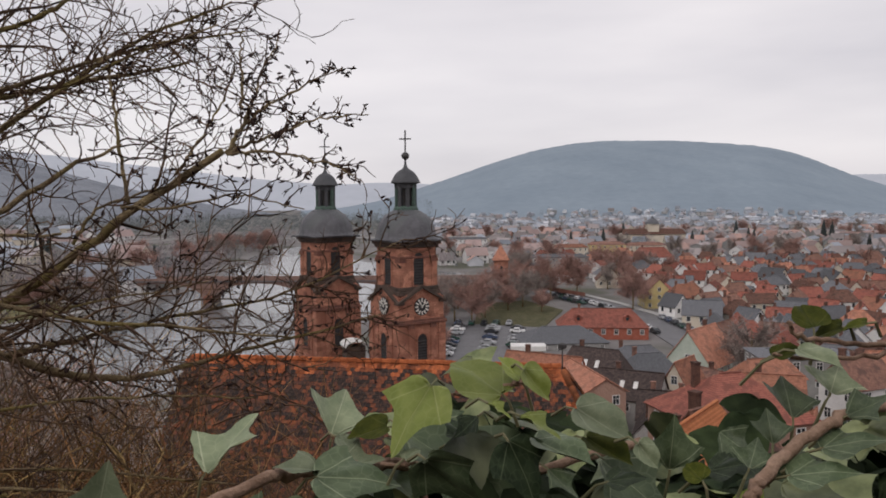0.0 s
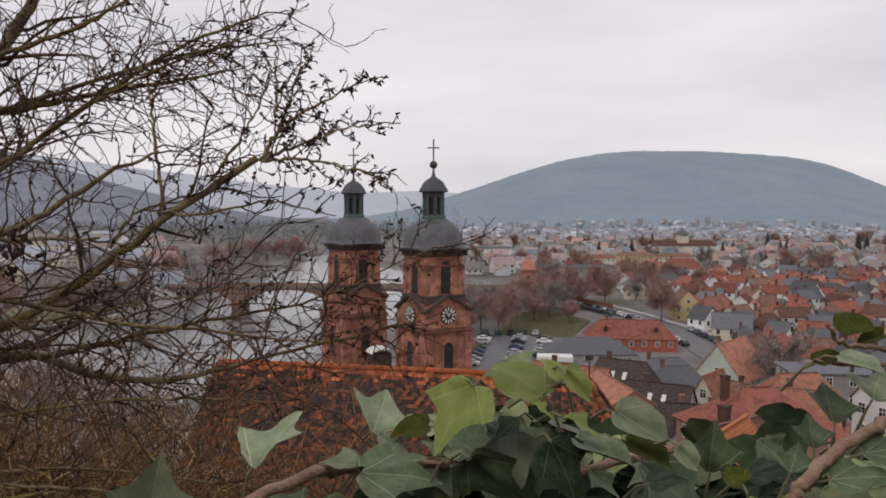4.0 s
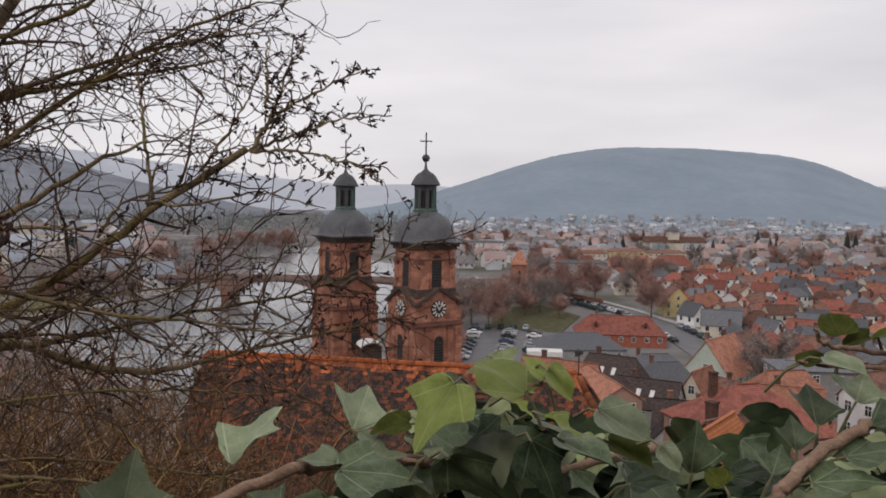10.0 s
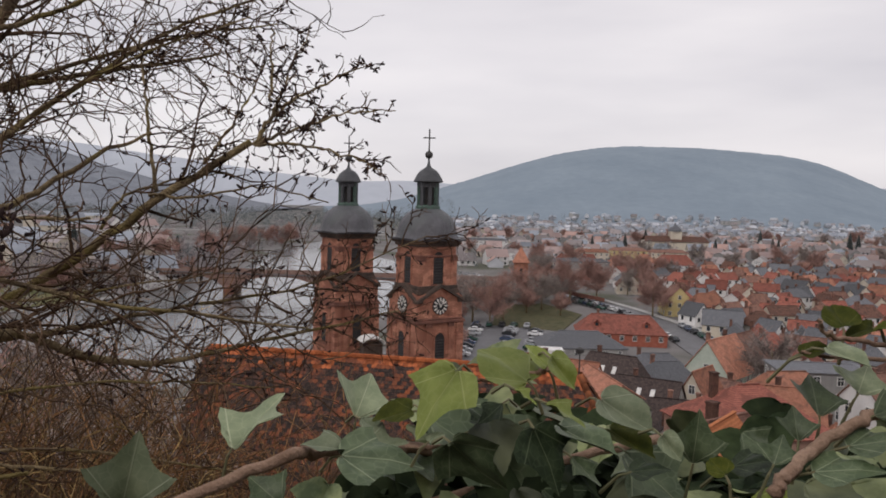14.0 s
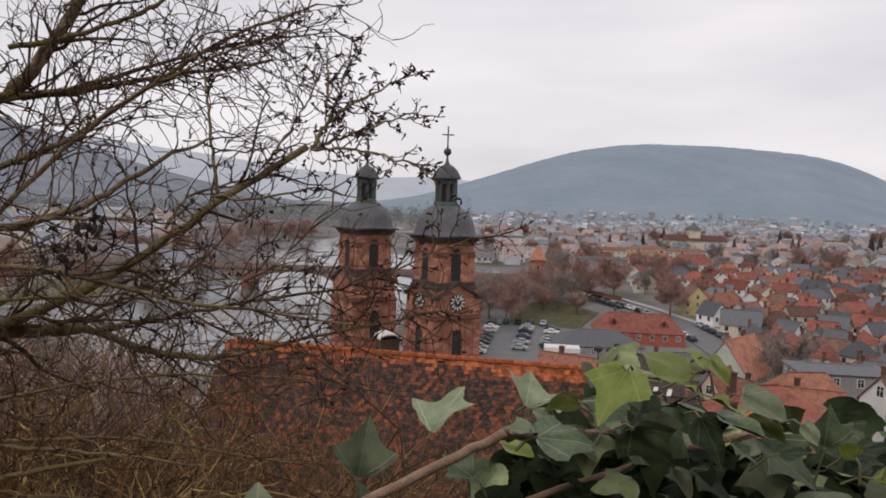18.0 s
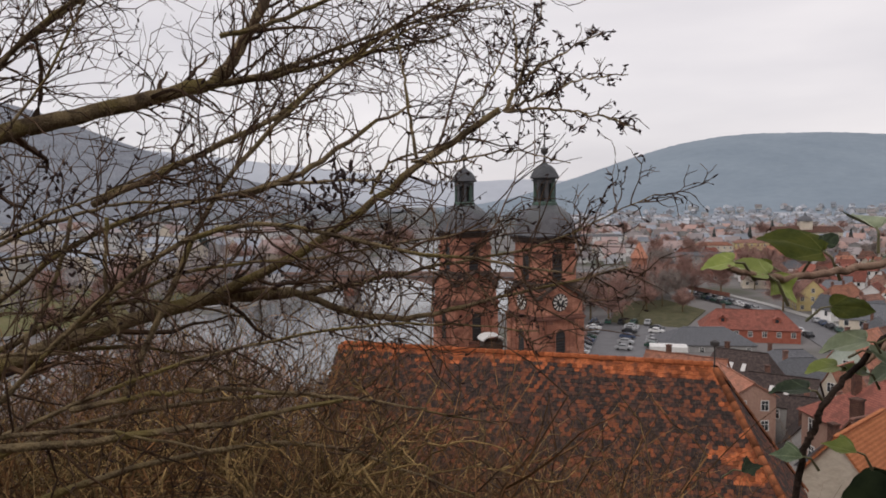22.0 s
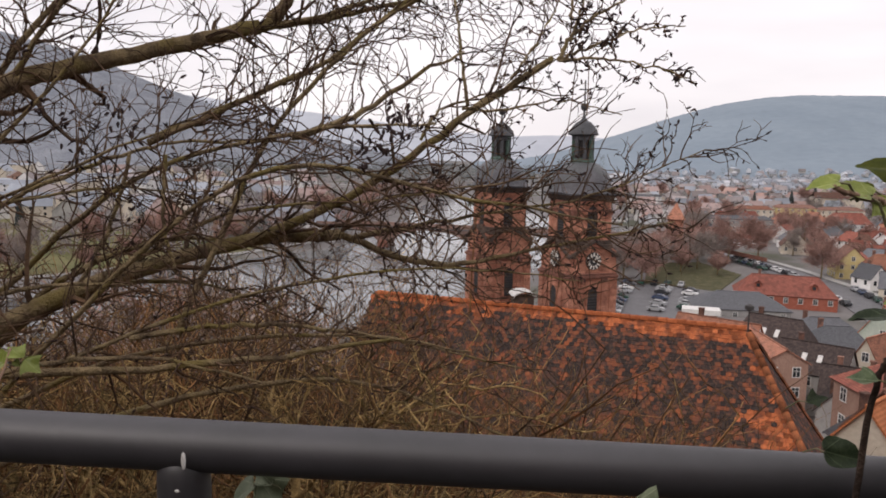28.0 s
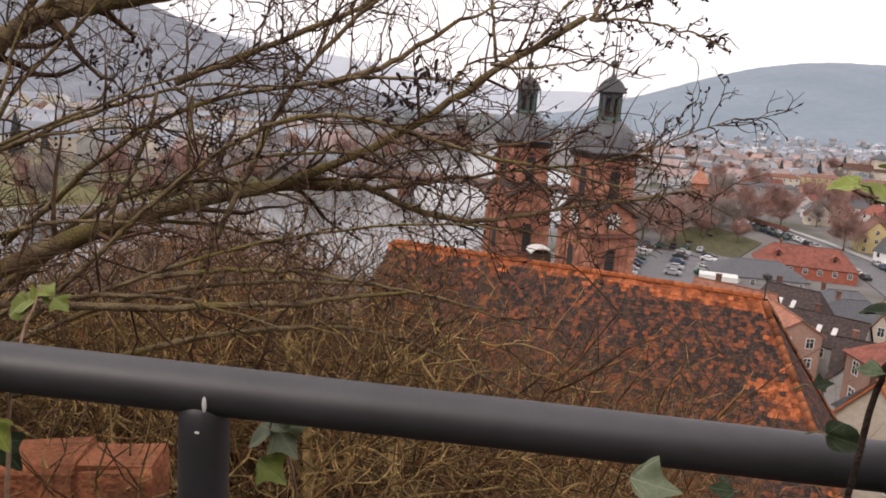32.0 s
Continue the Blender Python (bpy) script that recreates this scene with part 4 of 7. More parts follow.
for s_ in range(1, spans):
    x0 = -width_total / 2 + s_ * step_
    v, f = [], []
    tube_into(v, f, [Vector((x0, -4.5, -3)), Vector((x0, -4.5, 1.5)), Vector((x0, -4.5, 2.4))], [2.2, 2.2, 0.5], 8)
    part("cutwater", from_lists("cutwater", v, f), M_sand_trim, bridge)
bridge.matrix_world = pose(-66, 300, 0, 0, 0, -2.0)
far_bridge = thing("far_bridge", (-120, 640, 0), "slim grey road bridge farther up the river", "bridge")
part("deck", box(bmesh.new(), -130, 160, -4, 4, 6.4, 7.6), WALLS["grey"], far_bridge)
for px in (-60, -20, 20, 60):
    part("pier", box(bmesh.new(), px - 1, px + 1, -3, 3, -4, 6.4), WALLS["grey"], far_bridge)
ramp_ob = part("bridge_ramp", slab(slab(bmesh.new(), ((26, 292, 7.4), (26, 300, 7.4), (60, 302, 1.2), (60, 294, 1.2)), 0.5), ((26, 291.6, 8.3), (26, 292, 8.3), (60, 294, 2.1), (60, 293.6, 2.1)), 1.4), M_sand_trim)
tagged(ramp_ob, "sloping sandstone ramp that leads to the bridge", "ramp", kind="structure")

gate = thing("gate_tower", (28.8, 309, 0), "red sandstone bridge gate tower with a pointed orange roof", "tower")
part("wall", box(bmesh.new(), -2.7, 2.7, -2.7, 2.7, 0, 13.6), M_sand, gate)
part("cornice", box(bmesh.new(), -3.0, 3.0, -3.0, 3.0, 13.6, 14.0), M_sand_trim, gate)
bm = bmesh.new()
c4 = [bm.verts.new(p) for p in ((-3.3, -3.3, 13.9), (3.3, -3.3, 13.9), (3.3, 3.3, 13.9), (-3.3, 3.3, 13.9))]
top_ = bm.verts.new((0, 0, 20.4))
for i in range(4):
    bm.faces.new((c4[i], c4[(i + 1) % 4], top_))
bm.faces.new(c4[::-1])
part("roof", bm, ROOFS["orange"], gate)
part("window", box(bmesh.new(), -0.5, 0.5, -2.76, -2.7, 9.5, 11.5), M_dark, gate)


def strip(name, label, category, mid, width, z, material, thick=0.2):
    """A road or path along a line of places."""
    bm = bmesh.new()
    pts = curve2(mid, 8)
    rows = []
    for i, p in enumerate(pts):
        t = (pts[min(i + 1, len(pts) - 1)] - pts[max(i - 1, 0)]).normalized()
        n = Vector((-t.y, t.x, 0))
        rows.append([bm.verts.new((*(p + n * s * width / 2).xy, z + dz)) for s, dz in ((-1, -thick), (-1, 0), (1, 0), (1, -thick))])
    for a, b in zip(rows, rows[1:]):
        for k in range(3):
            bm.faces.new((a[k], a[k + 1], b[k + 1], b[k]))
    bmesh.ops.recalc_face_normals(bm, faces=bm.faces[:])
    return tagged(part(name, bm, material), label, category, kind="structure")


def curve2(points, n):
    pts = [Vector((*p, 0)) for p in points]
    out = []
    for a, b in zip(pts, pts[1:]):
        out += [a.lerp(b, k / n) for k in range(n)]
    return out + [pts[-1]]


strip("road", "wet grey street beside the old town", "road", ((72, 120), (69, 170), (70, 215), (67, 245), (60, 278), (47, 316), (34, 345), (20, 380)), 13, 0.22, M_asphalt)
strip("pavement", "pale pavement along the street", "pavement", ((79.5, 170), (79.5, 215), (76, 245), (69, 278), (57, 318)), 3, 0.34, WALLS["grey"])
lot = part("car_park", slab(bmesh.new(), ((3, 176, 0.2), (26, 170, 0.2), (33, 228, 0.2), (12, 240, 0.2), (2, 215, 0.2)), 0.2), M_asphalt)
tagged(lot, "grey asphalt car park by the river", "car park", kind="structure")
lawn = part("lawn", slab(bmesh.new(), ((14, 234, 0.24), (34, 226, 0.24), (46, 262, 0.24), (36, 288, 0.24), (18, 280, 0.24)), 0.2), M_grass)
tagged(lawn, "small winter-green lawn under bare trees", "lawn", kind="structure")
field = part("meadow", slab(bmesh.new(), ((-330, 108, 0.3), (-176, 158, 0.3), (-146, 208, 0.3), (-126, 262, 0.3), (-132, 292, 0.3), (-330, 345, 0.3)), 0.2), M_meadow)
tagged(field, "green riverside meadow across the water", "meadow", kind="structure")
strip("river_path", "pale riverside path across the water", "path", ((-330, 100), (-178, 150), (-148, 200), (-122, 262), (-112, 300)), 4, 0.36, WALLS["grey"])

pavilion = thing("pavilion", (22.4, 170.5, 0), "open stall with a flat white roof by the car park", "pavilion", turn=-4)
bm = box(bmesh.new(), -3.9, 3.9, -2.2, 1.9, 4.6, 5.75)
bmesh.ops.bevel(bm, geom=bm.edges[:], offset=0.06, segments=1, affect="EDGES")
part("roof", bm, M_white, pavilion, "flat white roof")
part("back_wall", box(bmesh.new(), -3.3, 3.3, 0.9, 1.2, 0, 4.6), WALLS["pink"], pavilion)
part("counter", box(bmesh.new(), -3.2, 3.2, -0.9, -0.6, 0, 3.2), WALLS["brick"], pavilion)
for px in (-3.2, -1.1, 1.1, 3.2):
    part("post", box(bmesh.new(), px - 0.07, px + 0.07, -1.3, -1.16, 0, 4.6), M_iron, pavilion)


# ---- cars ----
def car_mesh_body():
    bm = bmesh.new()
    prof = [(-2.1, 0.35), (-2.15, 0.75), (-1.95, 0.95), (-1.2, 1.0), (-0.55, 1.45), (0.9, 1.48), (1.55, 1.05), (2.05, 0.95), (2.12, 0.6), (2.05, 0.35)]
    rows = []
    for y, inset in ((-0.86, 0.0), (-0.8, 0.05), (0.8, 0.05), (0.86, 0.0)):
        rows.append([bm.verts.new((x, y * (0.86 if z > 1.1 else 1), z + (0.03 if inset else 0))) for x, z in prof])
    for a, b in zip(rows, rows[1:]):
        for k in range(len(prof)):
            j = (k + 1) % len(prof)
            bm.faces.new((a[k], a[j], b[j], b[k]))
    bm.faces.new(rows[0])
    bm.faces.new(rows[-1][::-1])
    bmesh.ops.recalc_face_normals(bm, faces=bm.faces[:])
    return link_mesh("body", bm)


def wheel_mesh():
    return link_mesh("wheel", lathe(bmesh.new(), ((0.2, -0.1), (0.31, -0.1), (0.32, 0.1), (0.2, 0.1)), 14, Matrix.Rotation(math.pi / 2, 4, "X")))


WHEEL = wheel_mesh()
WHEEL.materials.append(M_dark)
CARS = []
for cname, ca, cb in (("white", (0.62, 0.62, 0.62), (0.7, 0.7, 0.7)), ("silver", (0.3, 0.31, 0.32), (0.36, 0.37, 0.38)), ("dark", (0.02, 0.022, 0.026), (0.035, 0.036, 0.04)), ("blue", (0.04, 0.06, 0.11), (0.06, 0.08, 0.13)), ("green", (0.02, 0.06, 0.045), (0.03, 0.075, 0.055))):
    mcar = mat(cname + "_car_paint", ca, cb, 0.5, 0.25)
    c = thing("car", (0, 0, 0), "parked " + cname + " car with dark windows", "car", "parked cars")
    part("body", car_mesh_body(), mcar, c)
    part("windscreen", slab(bmesh.new(), ((-1.16, -0.62, 1.07), (-1.16, 0.62, 1.07), (-0.6, 0.58, 1.46), (-0.6, -0.58, 1.46)), 0.02), M_glass, c)
    part("rear_window", slab(bmesh.new(), ((1.48, -0.6, 1.13), (1.48, 0.6, 1.13), (0.98, 0.57, 1.49), (0.98, -0.57, 1.49)), 0.02), M_glass, c)
    for sy in (-0.845, 0.82):
        part("side_window", box(bmesh.new(), -0.75, 1.1, sy, sy + 0.025, 1.06, 1.36), M_glass, c)
    for wx in (-1.3, 1.3):
        for wy in (-0.78, 0.78):
            part("wheel", WHEEL, None, c).matrix_local = Matrix.Translation((wx, wy, 0.32))
    CARS.append(c)
crng = random.Random(17)
spots = []
for row, (ax, ay, bx, by, n) in enumerate(((4, 186, 9, 226, 9), (14, 188, 19, 224, 10), (22, 196, 26, 222, 6), (9, 232, 24, 231, 5), (75, 205, 73.5, 240, 7), (64, 215, 60, 250, 7), (56, 272, 44, 312, 12), (62, 262, 50, 306, 12))):
    for k in range(n):
        t_ = (k + crng.uniform(-0.08, 0.08)) / max(1, n - 1)
        if crng.random() < 0.85:
            along = math.degrees(math.atan2(by - ay, bx - ax))
            spots.append((ax + (bx - ax) * t_, ay + (by - ay) * t_, along + (0 if row > 3 else 78) + crng.gauss(0, 3)))
for i, (cx, cy, ct) in enumerate(spots):
    m = pose(cx, cy, 0.24, 0, 0, ct)
    c = CARS[crng.choice((0, 0, 1, 1, 1, 2, 2, 3, 4))]
    if i < 5:
        CARS[i].matrix_world = m
    else:
        copy_thing(c, m)


# ---- trees of the town ----
def bare_tree(name, height, spread, seed, crown_mat, label, twigs=1700):
    r = random.Random(seed)
    t = thing(name, (0, 0, 0), label, "tree", "bare trees of the town")
    v, f = [], []
    tube_into(v, f, [Vector((0, 0, -0.5)), Vector((0.05, 0, height * 0.25)), Vector((0, 0.1, height * 0.5)), Vector((0.1, 0, height * 0.8))], [0.3, 0.24, 0.16, 0.05], 7)
    part("trunk", from_lists("trunk", v, f, True), M_bark, t)
    cv_, cf_ = [], []
    for k in range(26):
        a, up_ = r.uniform(0, 6.28), r.uniform(0.25, 0.75)
        s = Vector((0, 0, height * up_ * 0.8))
        e = s + Vector((math.cos(a) * spread * r.uniform(0.5, 1), math.sin(a) * spread * r.uniform(0.5, 1), height * r.uniform(0.12, 0.42)))
        mid_ = s.lerp(e, 0.5) + Vector((0, 0, 0.3))
        tube_into(cv_, cf_, [s, mid_, e], [0.09, 0.06, 0.02], 4)
        for _ in range(twigs // 26):
            q = s.lerp(e, r.uniform(0.3, 1.0))
            w = Vector((r.gauss(0, 1), r.gauss(0, 1), r.gauss(0.5, 0.8))).normalized() * r.uniform(0.5, 1.5) * spread * 0.32
            tube_into(cv_, cf_, [q, q + w * 0.5 + Vector((0, 0, 0.08)), q + w], [0.05, 0.04, 0.018], 3)
    o = part("crown", from_lists("crown", cv_, cf_), crown_mat, t, "haze of fine bare twigs")
    return t


def conifer(name, height, seed):
    r = random.Random(seed)
    t = thing(name, (0, 0, 0), "tall dark green conifer", "tree", "conifers")
    v, f = [], []
    tube_into(v, f, [Vector((0, 0, -0.5)), Vector((0, 0, height))], [0.3, 0.05], 6)
    part("trunk", from_lists("trunk", v, f), M_bark, t)
    v, f = [], []
    for k in range(420):
        u = r.random() ** 0.8
        z = height * (0.08 + 0.9 * u)
        rad = height * 0.2 * (1 - u) ** 0.85 + 0.2
        a = r.uniform(0, 6.28)
        s = Vector((math.cos(a) * rad * 0.25, math.sin(a) * rad * 0.25, z))
        e = Vector((math.cos(a) * rad, math.sin(a) * rad, z - rad * 0.25 + r.gauss(0, 0.2)))
        tube_into(v, f, [s, s.lerp(e, 0.6), e], [0.12, 0.3, 0.05], 4)
    part("crown", from_lists("crown", v, f), M_fir, t)
    return t


rt = random.Random(91)
KITS = [bare_tree("tree", 15, 7.2, 1, M_crown, "bare reddish-brown tree with a rounded crown", 2600), bare_tree("tree", 14, 5.6, 2, M_crown2, "bare grey-brown tree by the river"), bare_tree("tree", 9, 4.6, 3, M_crown, "low bare reddish tree")]
spots = [(13, 232), (18, 246), (27, 262), (22, 272), (33, 270), (38, 258), (29, 284), (40, 282), (3, 232), (-1, 245), (6, 258), (10, 268), (-4, 262), (1, 276), (12, 285), (46, 290), (8, 240), (16, 262), (36, 296), (0, 196), (1, 184), (-3, 172), (75, 322), (86, 318), (70, 262), (64, 150), (92, 300), (86, 352), (40, 372), (120, 380), (58, 300)]
for _ in range(70):
    y = rt.uniform(320, 900)
    spots.append((rt.uniform(0.02, 0.62) * y, y))
for _ in range(60):
    y = rt.uniform(150, 640)
    left = np.interp(y, (150, 226, 285, 370, 470, 620), (-146, -130, -104, -108, -118, -120))
    spots.append((left - rt.uniform(5, 60), y))
for i, (tx, ty) in enumerate(spots):
    k = rt.uniform(0.75, 1.15)
    kit = KITS[i % 3]
    m = pose(tx, ty, ground_z(tx, ty), 0, 0, rt.uniform(0, 360))
    if i < 3:
        kit.matrix_world = m
    else:
        copy_thing(kit, m @ Matrix.Scale(k, 4))
for i in range(12):
    ty = rt.uniform(42, 72)
    tx = -ty * rt.uniform(0.36, 0.6)
    tall = 38.0 - ty * rt.uniform(0.18, 0.25) - ground_z(tx, ty)
    copy_thing(KITS[1 - i % 4 // 3], pose(tx, ty, ground_z(tx, ty), 0, 0, rt.uniform(0, 360)) @ Matrix.Scale(tall / 14, 4))
for i in range(15):
    ty = rt.uniform(26, 62)
    tx = -ty * rt.uniform(0.4, 0.82)
    tall = 38.0 - ty * rt.uniform(0.27, 0.34) - ground_z(tx, ty)
    copy_thing(KITS[i % 2], pose(tx, ty, ground_z(tx, ty), 0, 0, rt.uniform(0, 360)) @ Matrix.Scale(tall / (15, 14)[i % 2], 4))
firs = [(192, 560, 1.0), (140, 620, 1.0), (165, 655, 1.2), (250, 600, 1.0), (262, 618, 0.9), (330, 640, 1.3), (345, 655, 1.2), (228, 640, 0.8), (300, 520, 0.9), (-150, 420, 1.0), (-232, 470, 1.2), (-240, 480, 1.1), (205, 700, 1.1), (110, 600, 0.9), (280, 700, 1.2), (-225, 462, 0.9), (-250, 490, 1.0), (-262, 290, 1.1), (-270, 298, 1.3), (-258, 302, 0.9)]
fir = conifer("conifer", 15, 5)
for i, (tx, ty, k) in enumerate(firs):
    m = pose(tx, ty, ground_z(tx, ty), 0, 0, 40 * i)
    if i:
        copy_thing(fir, m @ Matrix.Scale(k, 4))
    else:
        fir.matrix_world = m
hall = thing("town_hall", (186, 642, 0), "yellowish public building with a dark-capped tower", "building")
part("wall", box(bmesh.new(), -26, 26, -7, 7, 0, 9), WALLS["cream"], hall)
bm = bmesh.new()
for s in (-1, 1):
    slab(bm, ((-27, s * 8, 8.6), (27, s * 8, 8.6), (25, 0, 13), (-25, 0, 13)), 0.2)
part("roof", bm, ROOFS["brown"], hall)
part("tower", box(bmesh.new(), -4.5, 4.5, -4.5, 4.5, 0, 17), WALLS["cream"], hall)
part("tower_cap", lathe(bmesh.new(), ((6.2, 17), (5.6, 18.4), (3.6, 20.4), (1.2, 21.5), (0.3, 24)), 8), ROOFS["slate"], hall)


# ---- near tiled roof ----
RA, RB = Vector((6.1, 30.75, 31.5)), Vector((-9.4, 33.58, 31.5))
RU = (RB - RA).normalized()
RN = Vector((RU.y, -RU.x, 0)).normalized()
if RN.y > 0:
    RN = -RN
PITCH = radians(50)
RV = RN * math.cos(PITCH) - Vector((0, 0, 1)) * math.sin(PITCH)
RUP = RU.cross(RV).normalized()
if RUP.z < 0:
    RUP = -RUP
DOWN, HIP = 8.4, 0.457
roof_house = thing("hipped_roof_house", (0, 31.5, 18), "old house with a mossy orange and black plain-tile hipped roof", "house", "houses of the old town")


def to_local(p):
    return Vector(p) - Vector((0, 31.5, 18))


eave_r = RA + RV * DOWN - RU * (HIP * DOWN)
eave_l = RB + RV * DOWN
back = -RN * (DOWN * math.cos(PITCH)) - Vector((0, 0, 1)) * DOWN * math.sin(PITCH)
back_r, back_l = RA + back - RU * (HIP * DOWN), RB + back
bm = bmesh.new()
for quad in ((eave_l, eave_r, RA, RB), (back_r, back_l, RB, RA), (eave_r, back_r, RA)):
    slab(bm, [to_local(p) for p in quad], 0.1)
part("roof_deck", bm, ROOFS["brown"], roof_house)
bm = bmesh.new()
ins = [to_local(p) for p in (eave_l, eave_r, back_r, back_l)]
mid = (ins[0] + ins[1] + ins[2] + ins[3]) / 4
top4 = [bm.verts.new(mid + (p - mid) * 0.93) for p in ins]
low4 = [bm.verts.new((v.co.x, v.co.y, v.co.z - 10)) for v in top4]
bm.faces.new(top4), bm.faces.new(low4[::-1])
for i in range(4):
    j = (i + 1) % 4
    bm.faces.new((top4[j], top4[i], low4[i], low4[j]))
bmesh.ops.recalc_face_normals(bm, faces=bm.faces[:])
part("wall", bm, WALLS["pink"], roof_house)


# plain tiles with rounded tails, laid in courses
M_tile = bpy.data.materials.new("weathered_plain_tile")
M_tile.use_nodes = True


def tile_nodes(m, source):
    n, l = m.node_tree.nodes, m.node_tree.links
    bsdf = n["Principled BSDF"]
    geo = n.new("ShaderNodeNewGeometry")
    rnd = geo.outputs["Random Per Island"] if source == "island" else n.new("ShaderNodeObjectInfo").outputs["Random"]
    patch = n.new("ShaderNodeTexNoise")
    patch.inputs["Scale"].default_value, patch.inputs["Detail"].default_value = 1.1, 6.0
    l.new(geo.outputs["Position"], patch.inputs["Vector"])
    both = n.new("ShaderNodeMath")
    both.operation = "MULTIPLY_ADD"
    l.new(patch.outputs["Fac"], both.inputs[0])
    both.inputs[1].default_value = 0.85
    less = n.new("ShaderNodeMath")
    less.operation = "MULTIPLY"
    l.new(rnd, less.inputs[0])
    less.inputs[1].default_value = 1.0
    l.new(less.outputs[0], both.inputs[2])
    half = n.new("ShaderNodeMath")
    half.operation = "MULTIPLY"
    l.new(both.outputs[0], half.inputs[0])
    half.inputs[1].default_value = 0.455
    ramp = n.new("ShaderNodeValToRGB")
    e = ramp.color_ramp.elements
    e[0].position, e[0].color = 0.27, (0.034, 0.026, 0.024, 1)
    e[1].position, e[1].color = 0.76, (0.36, 0.11, 0.045, 1)
    for p, c in ((0.38, (0.055, 0.038, 0.033, 1)), (0.47, (0.085, 0.046, 0.036, 1)), (0.54, (0.14, 0.054, 0.035, 1)), (0.64, (0.22, 0.072, 0.036, 1))):
        k = e.new(p)
        k.color = c
    fine = n.new("ShaderNodeTexNoise")
    fine.inputs["Scale"].default_value, fine.inputs["Detail"].default_value = 9.0, 7.0
    worn = n.new("ShaderNodeMath")
    worn.operation = "MULTIPLY_ADD"
    l.new(fine.outputs["Fac"], worn.inputs[0])
    worn.inputs[1].default_value = 0.75
    l.new(half.outputs[0], worn.inputs[2])
    flat = n.new("ShaderNodeMath")
    flat.operation = "SUBTRACT"
    l.new(worn.outputs[0], flat.inputs[0])
    flat.inputs[1].default_value = 0.375
    l.new(flat.outputs[0], ramp.inputs["Fac"])
    l.new(geo.outputs["Position"], fine.inputs["Vector"])
    lich = n.new("ShaderNodeValToRGB")
    lich.color_ramp.elements[0].position, lich.color_ramp.elements[1].position = 0.5, 0.68
    l.new(fine.outputs["Fac"], lich.inputs["Fac"])
    mix = n.new("ShaderNodeMix")
    mix.data_type = "RGBA"
    sc = n.new("ShaderNodeMath")
    sc.operation = "MULTIPLY"
    sc.inputs[1].default_value = 0.5
    l.new(lich.outputs["Color"], sc.inputs[0])
    l.new(sc.outputs[0], mix.inputs[0])
    l.new(ramp.outputs["Color"], mix.inputs[6])
    mix.inputs[7].default_value = (0.1, 0.075, 0.058, 1)
    l.new(mix.outputs[2], bsdf.inputs["Base Color"])
    bsdf.inputs["Roughness"].default_value = 0.9
    bsdf.inputs["Specular IOR Level"].default_value = 0.15
    bp = n.new("ShaderNodeBump")
    bp.inputs["Strength"].default_value, bp.inputs["Distance"].default_value = 0.5, 0.01
    l.new(fine.outputs["Fac"], bp.inputs["Height"])
    l.new(bp.outputs["Normal"], bsdf.inputs["Normal"])


tile_nodes(M_tile, "island")
M_tile_one = bpy.data.materials.new("weathered_single_tile")
M_tile_one.use_nodes = True
tile_nodes(M_tile_one, "object")
M_tile_new = mat("new_orange_tile", (0.27, 0.075, 0.032), (0.43, 0.135, 0.054), 6.0, 0.85, 0.4, 0.4, spot=(0.16, 0.06, 0.036), per="island", amount=0.5, coords="World")
TW, ROW = 0.2, 0.17
prng = random.Random(3)


def tile_shape(w, ln, th):
    """x across, y up the slope (tail at 0), z out of the roof."""
    h = w / 2
    out = [(-h, 0.03), (-h * 0.8, 0.011), (-h * 0.4, 0.0), (h * 0.4, 0.0), (h * 0.8, 0.011), (h, 0.03), (h, ln), (-h, ln)]
    return out, [(x, y, th) for x, y in out] + [(x, y, 0.0) for x, y in out[:6]]


tile_out, tile_v = tile_shape(TW - 0.01, 0.235, 0.024)
tile_faces = [tuple(range(8))] + [(i + 1, i, 8 + i, 9 + i) for i in range(5)]
tile_mesh = from_lists("tile", tile_v, tile_faces)
tile_mesh.materials.append(M_tile_one)


def lay(origin, along, down, up, length_at, rows, shift):
    """Courses of tiles on a slope: yields each tile's matrix, its course and its place along."""
    for r in range(rows):
        x0, x1 = length_at(r * ROW)
        off = (TW / 2 if r % 2 else 0) + shift
        k = math.ceil((x0 - off) / TW)
        while off + k * TW < x1:
            a = off + k * TW
            j = prng.gauss(0, 0.006)
            p = origin + along * (a + prng.gauss(0, 0.004)) + down * ((r + 1) * ROW + j) + up * (0.012 + abs(prng.gauss(0, 0.004)))
            lift = prng.gauss(0.072, 0.018)
            m = Matrix((along, -down, up)).transposed().to_4x4()
            yield r, a, Matrix.Translation(to_local(p)) @ m @ Matrix.Rotation(-lift, 4, "X") @ Matrix.Rotation(prng.gauss(0, 0.012), 4, "Z")
            k += 1


new_v, new_f, old_v, old_f = [], [], [], []
singles = []
length = (RB - RA).length
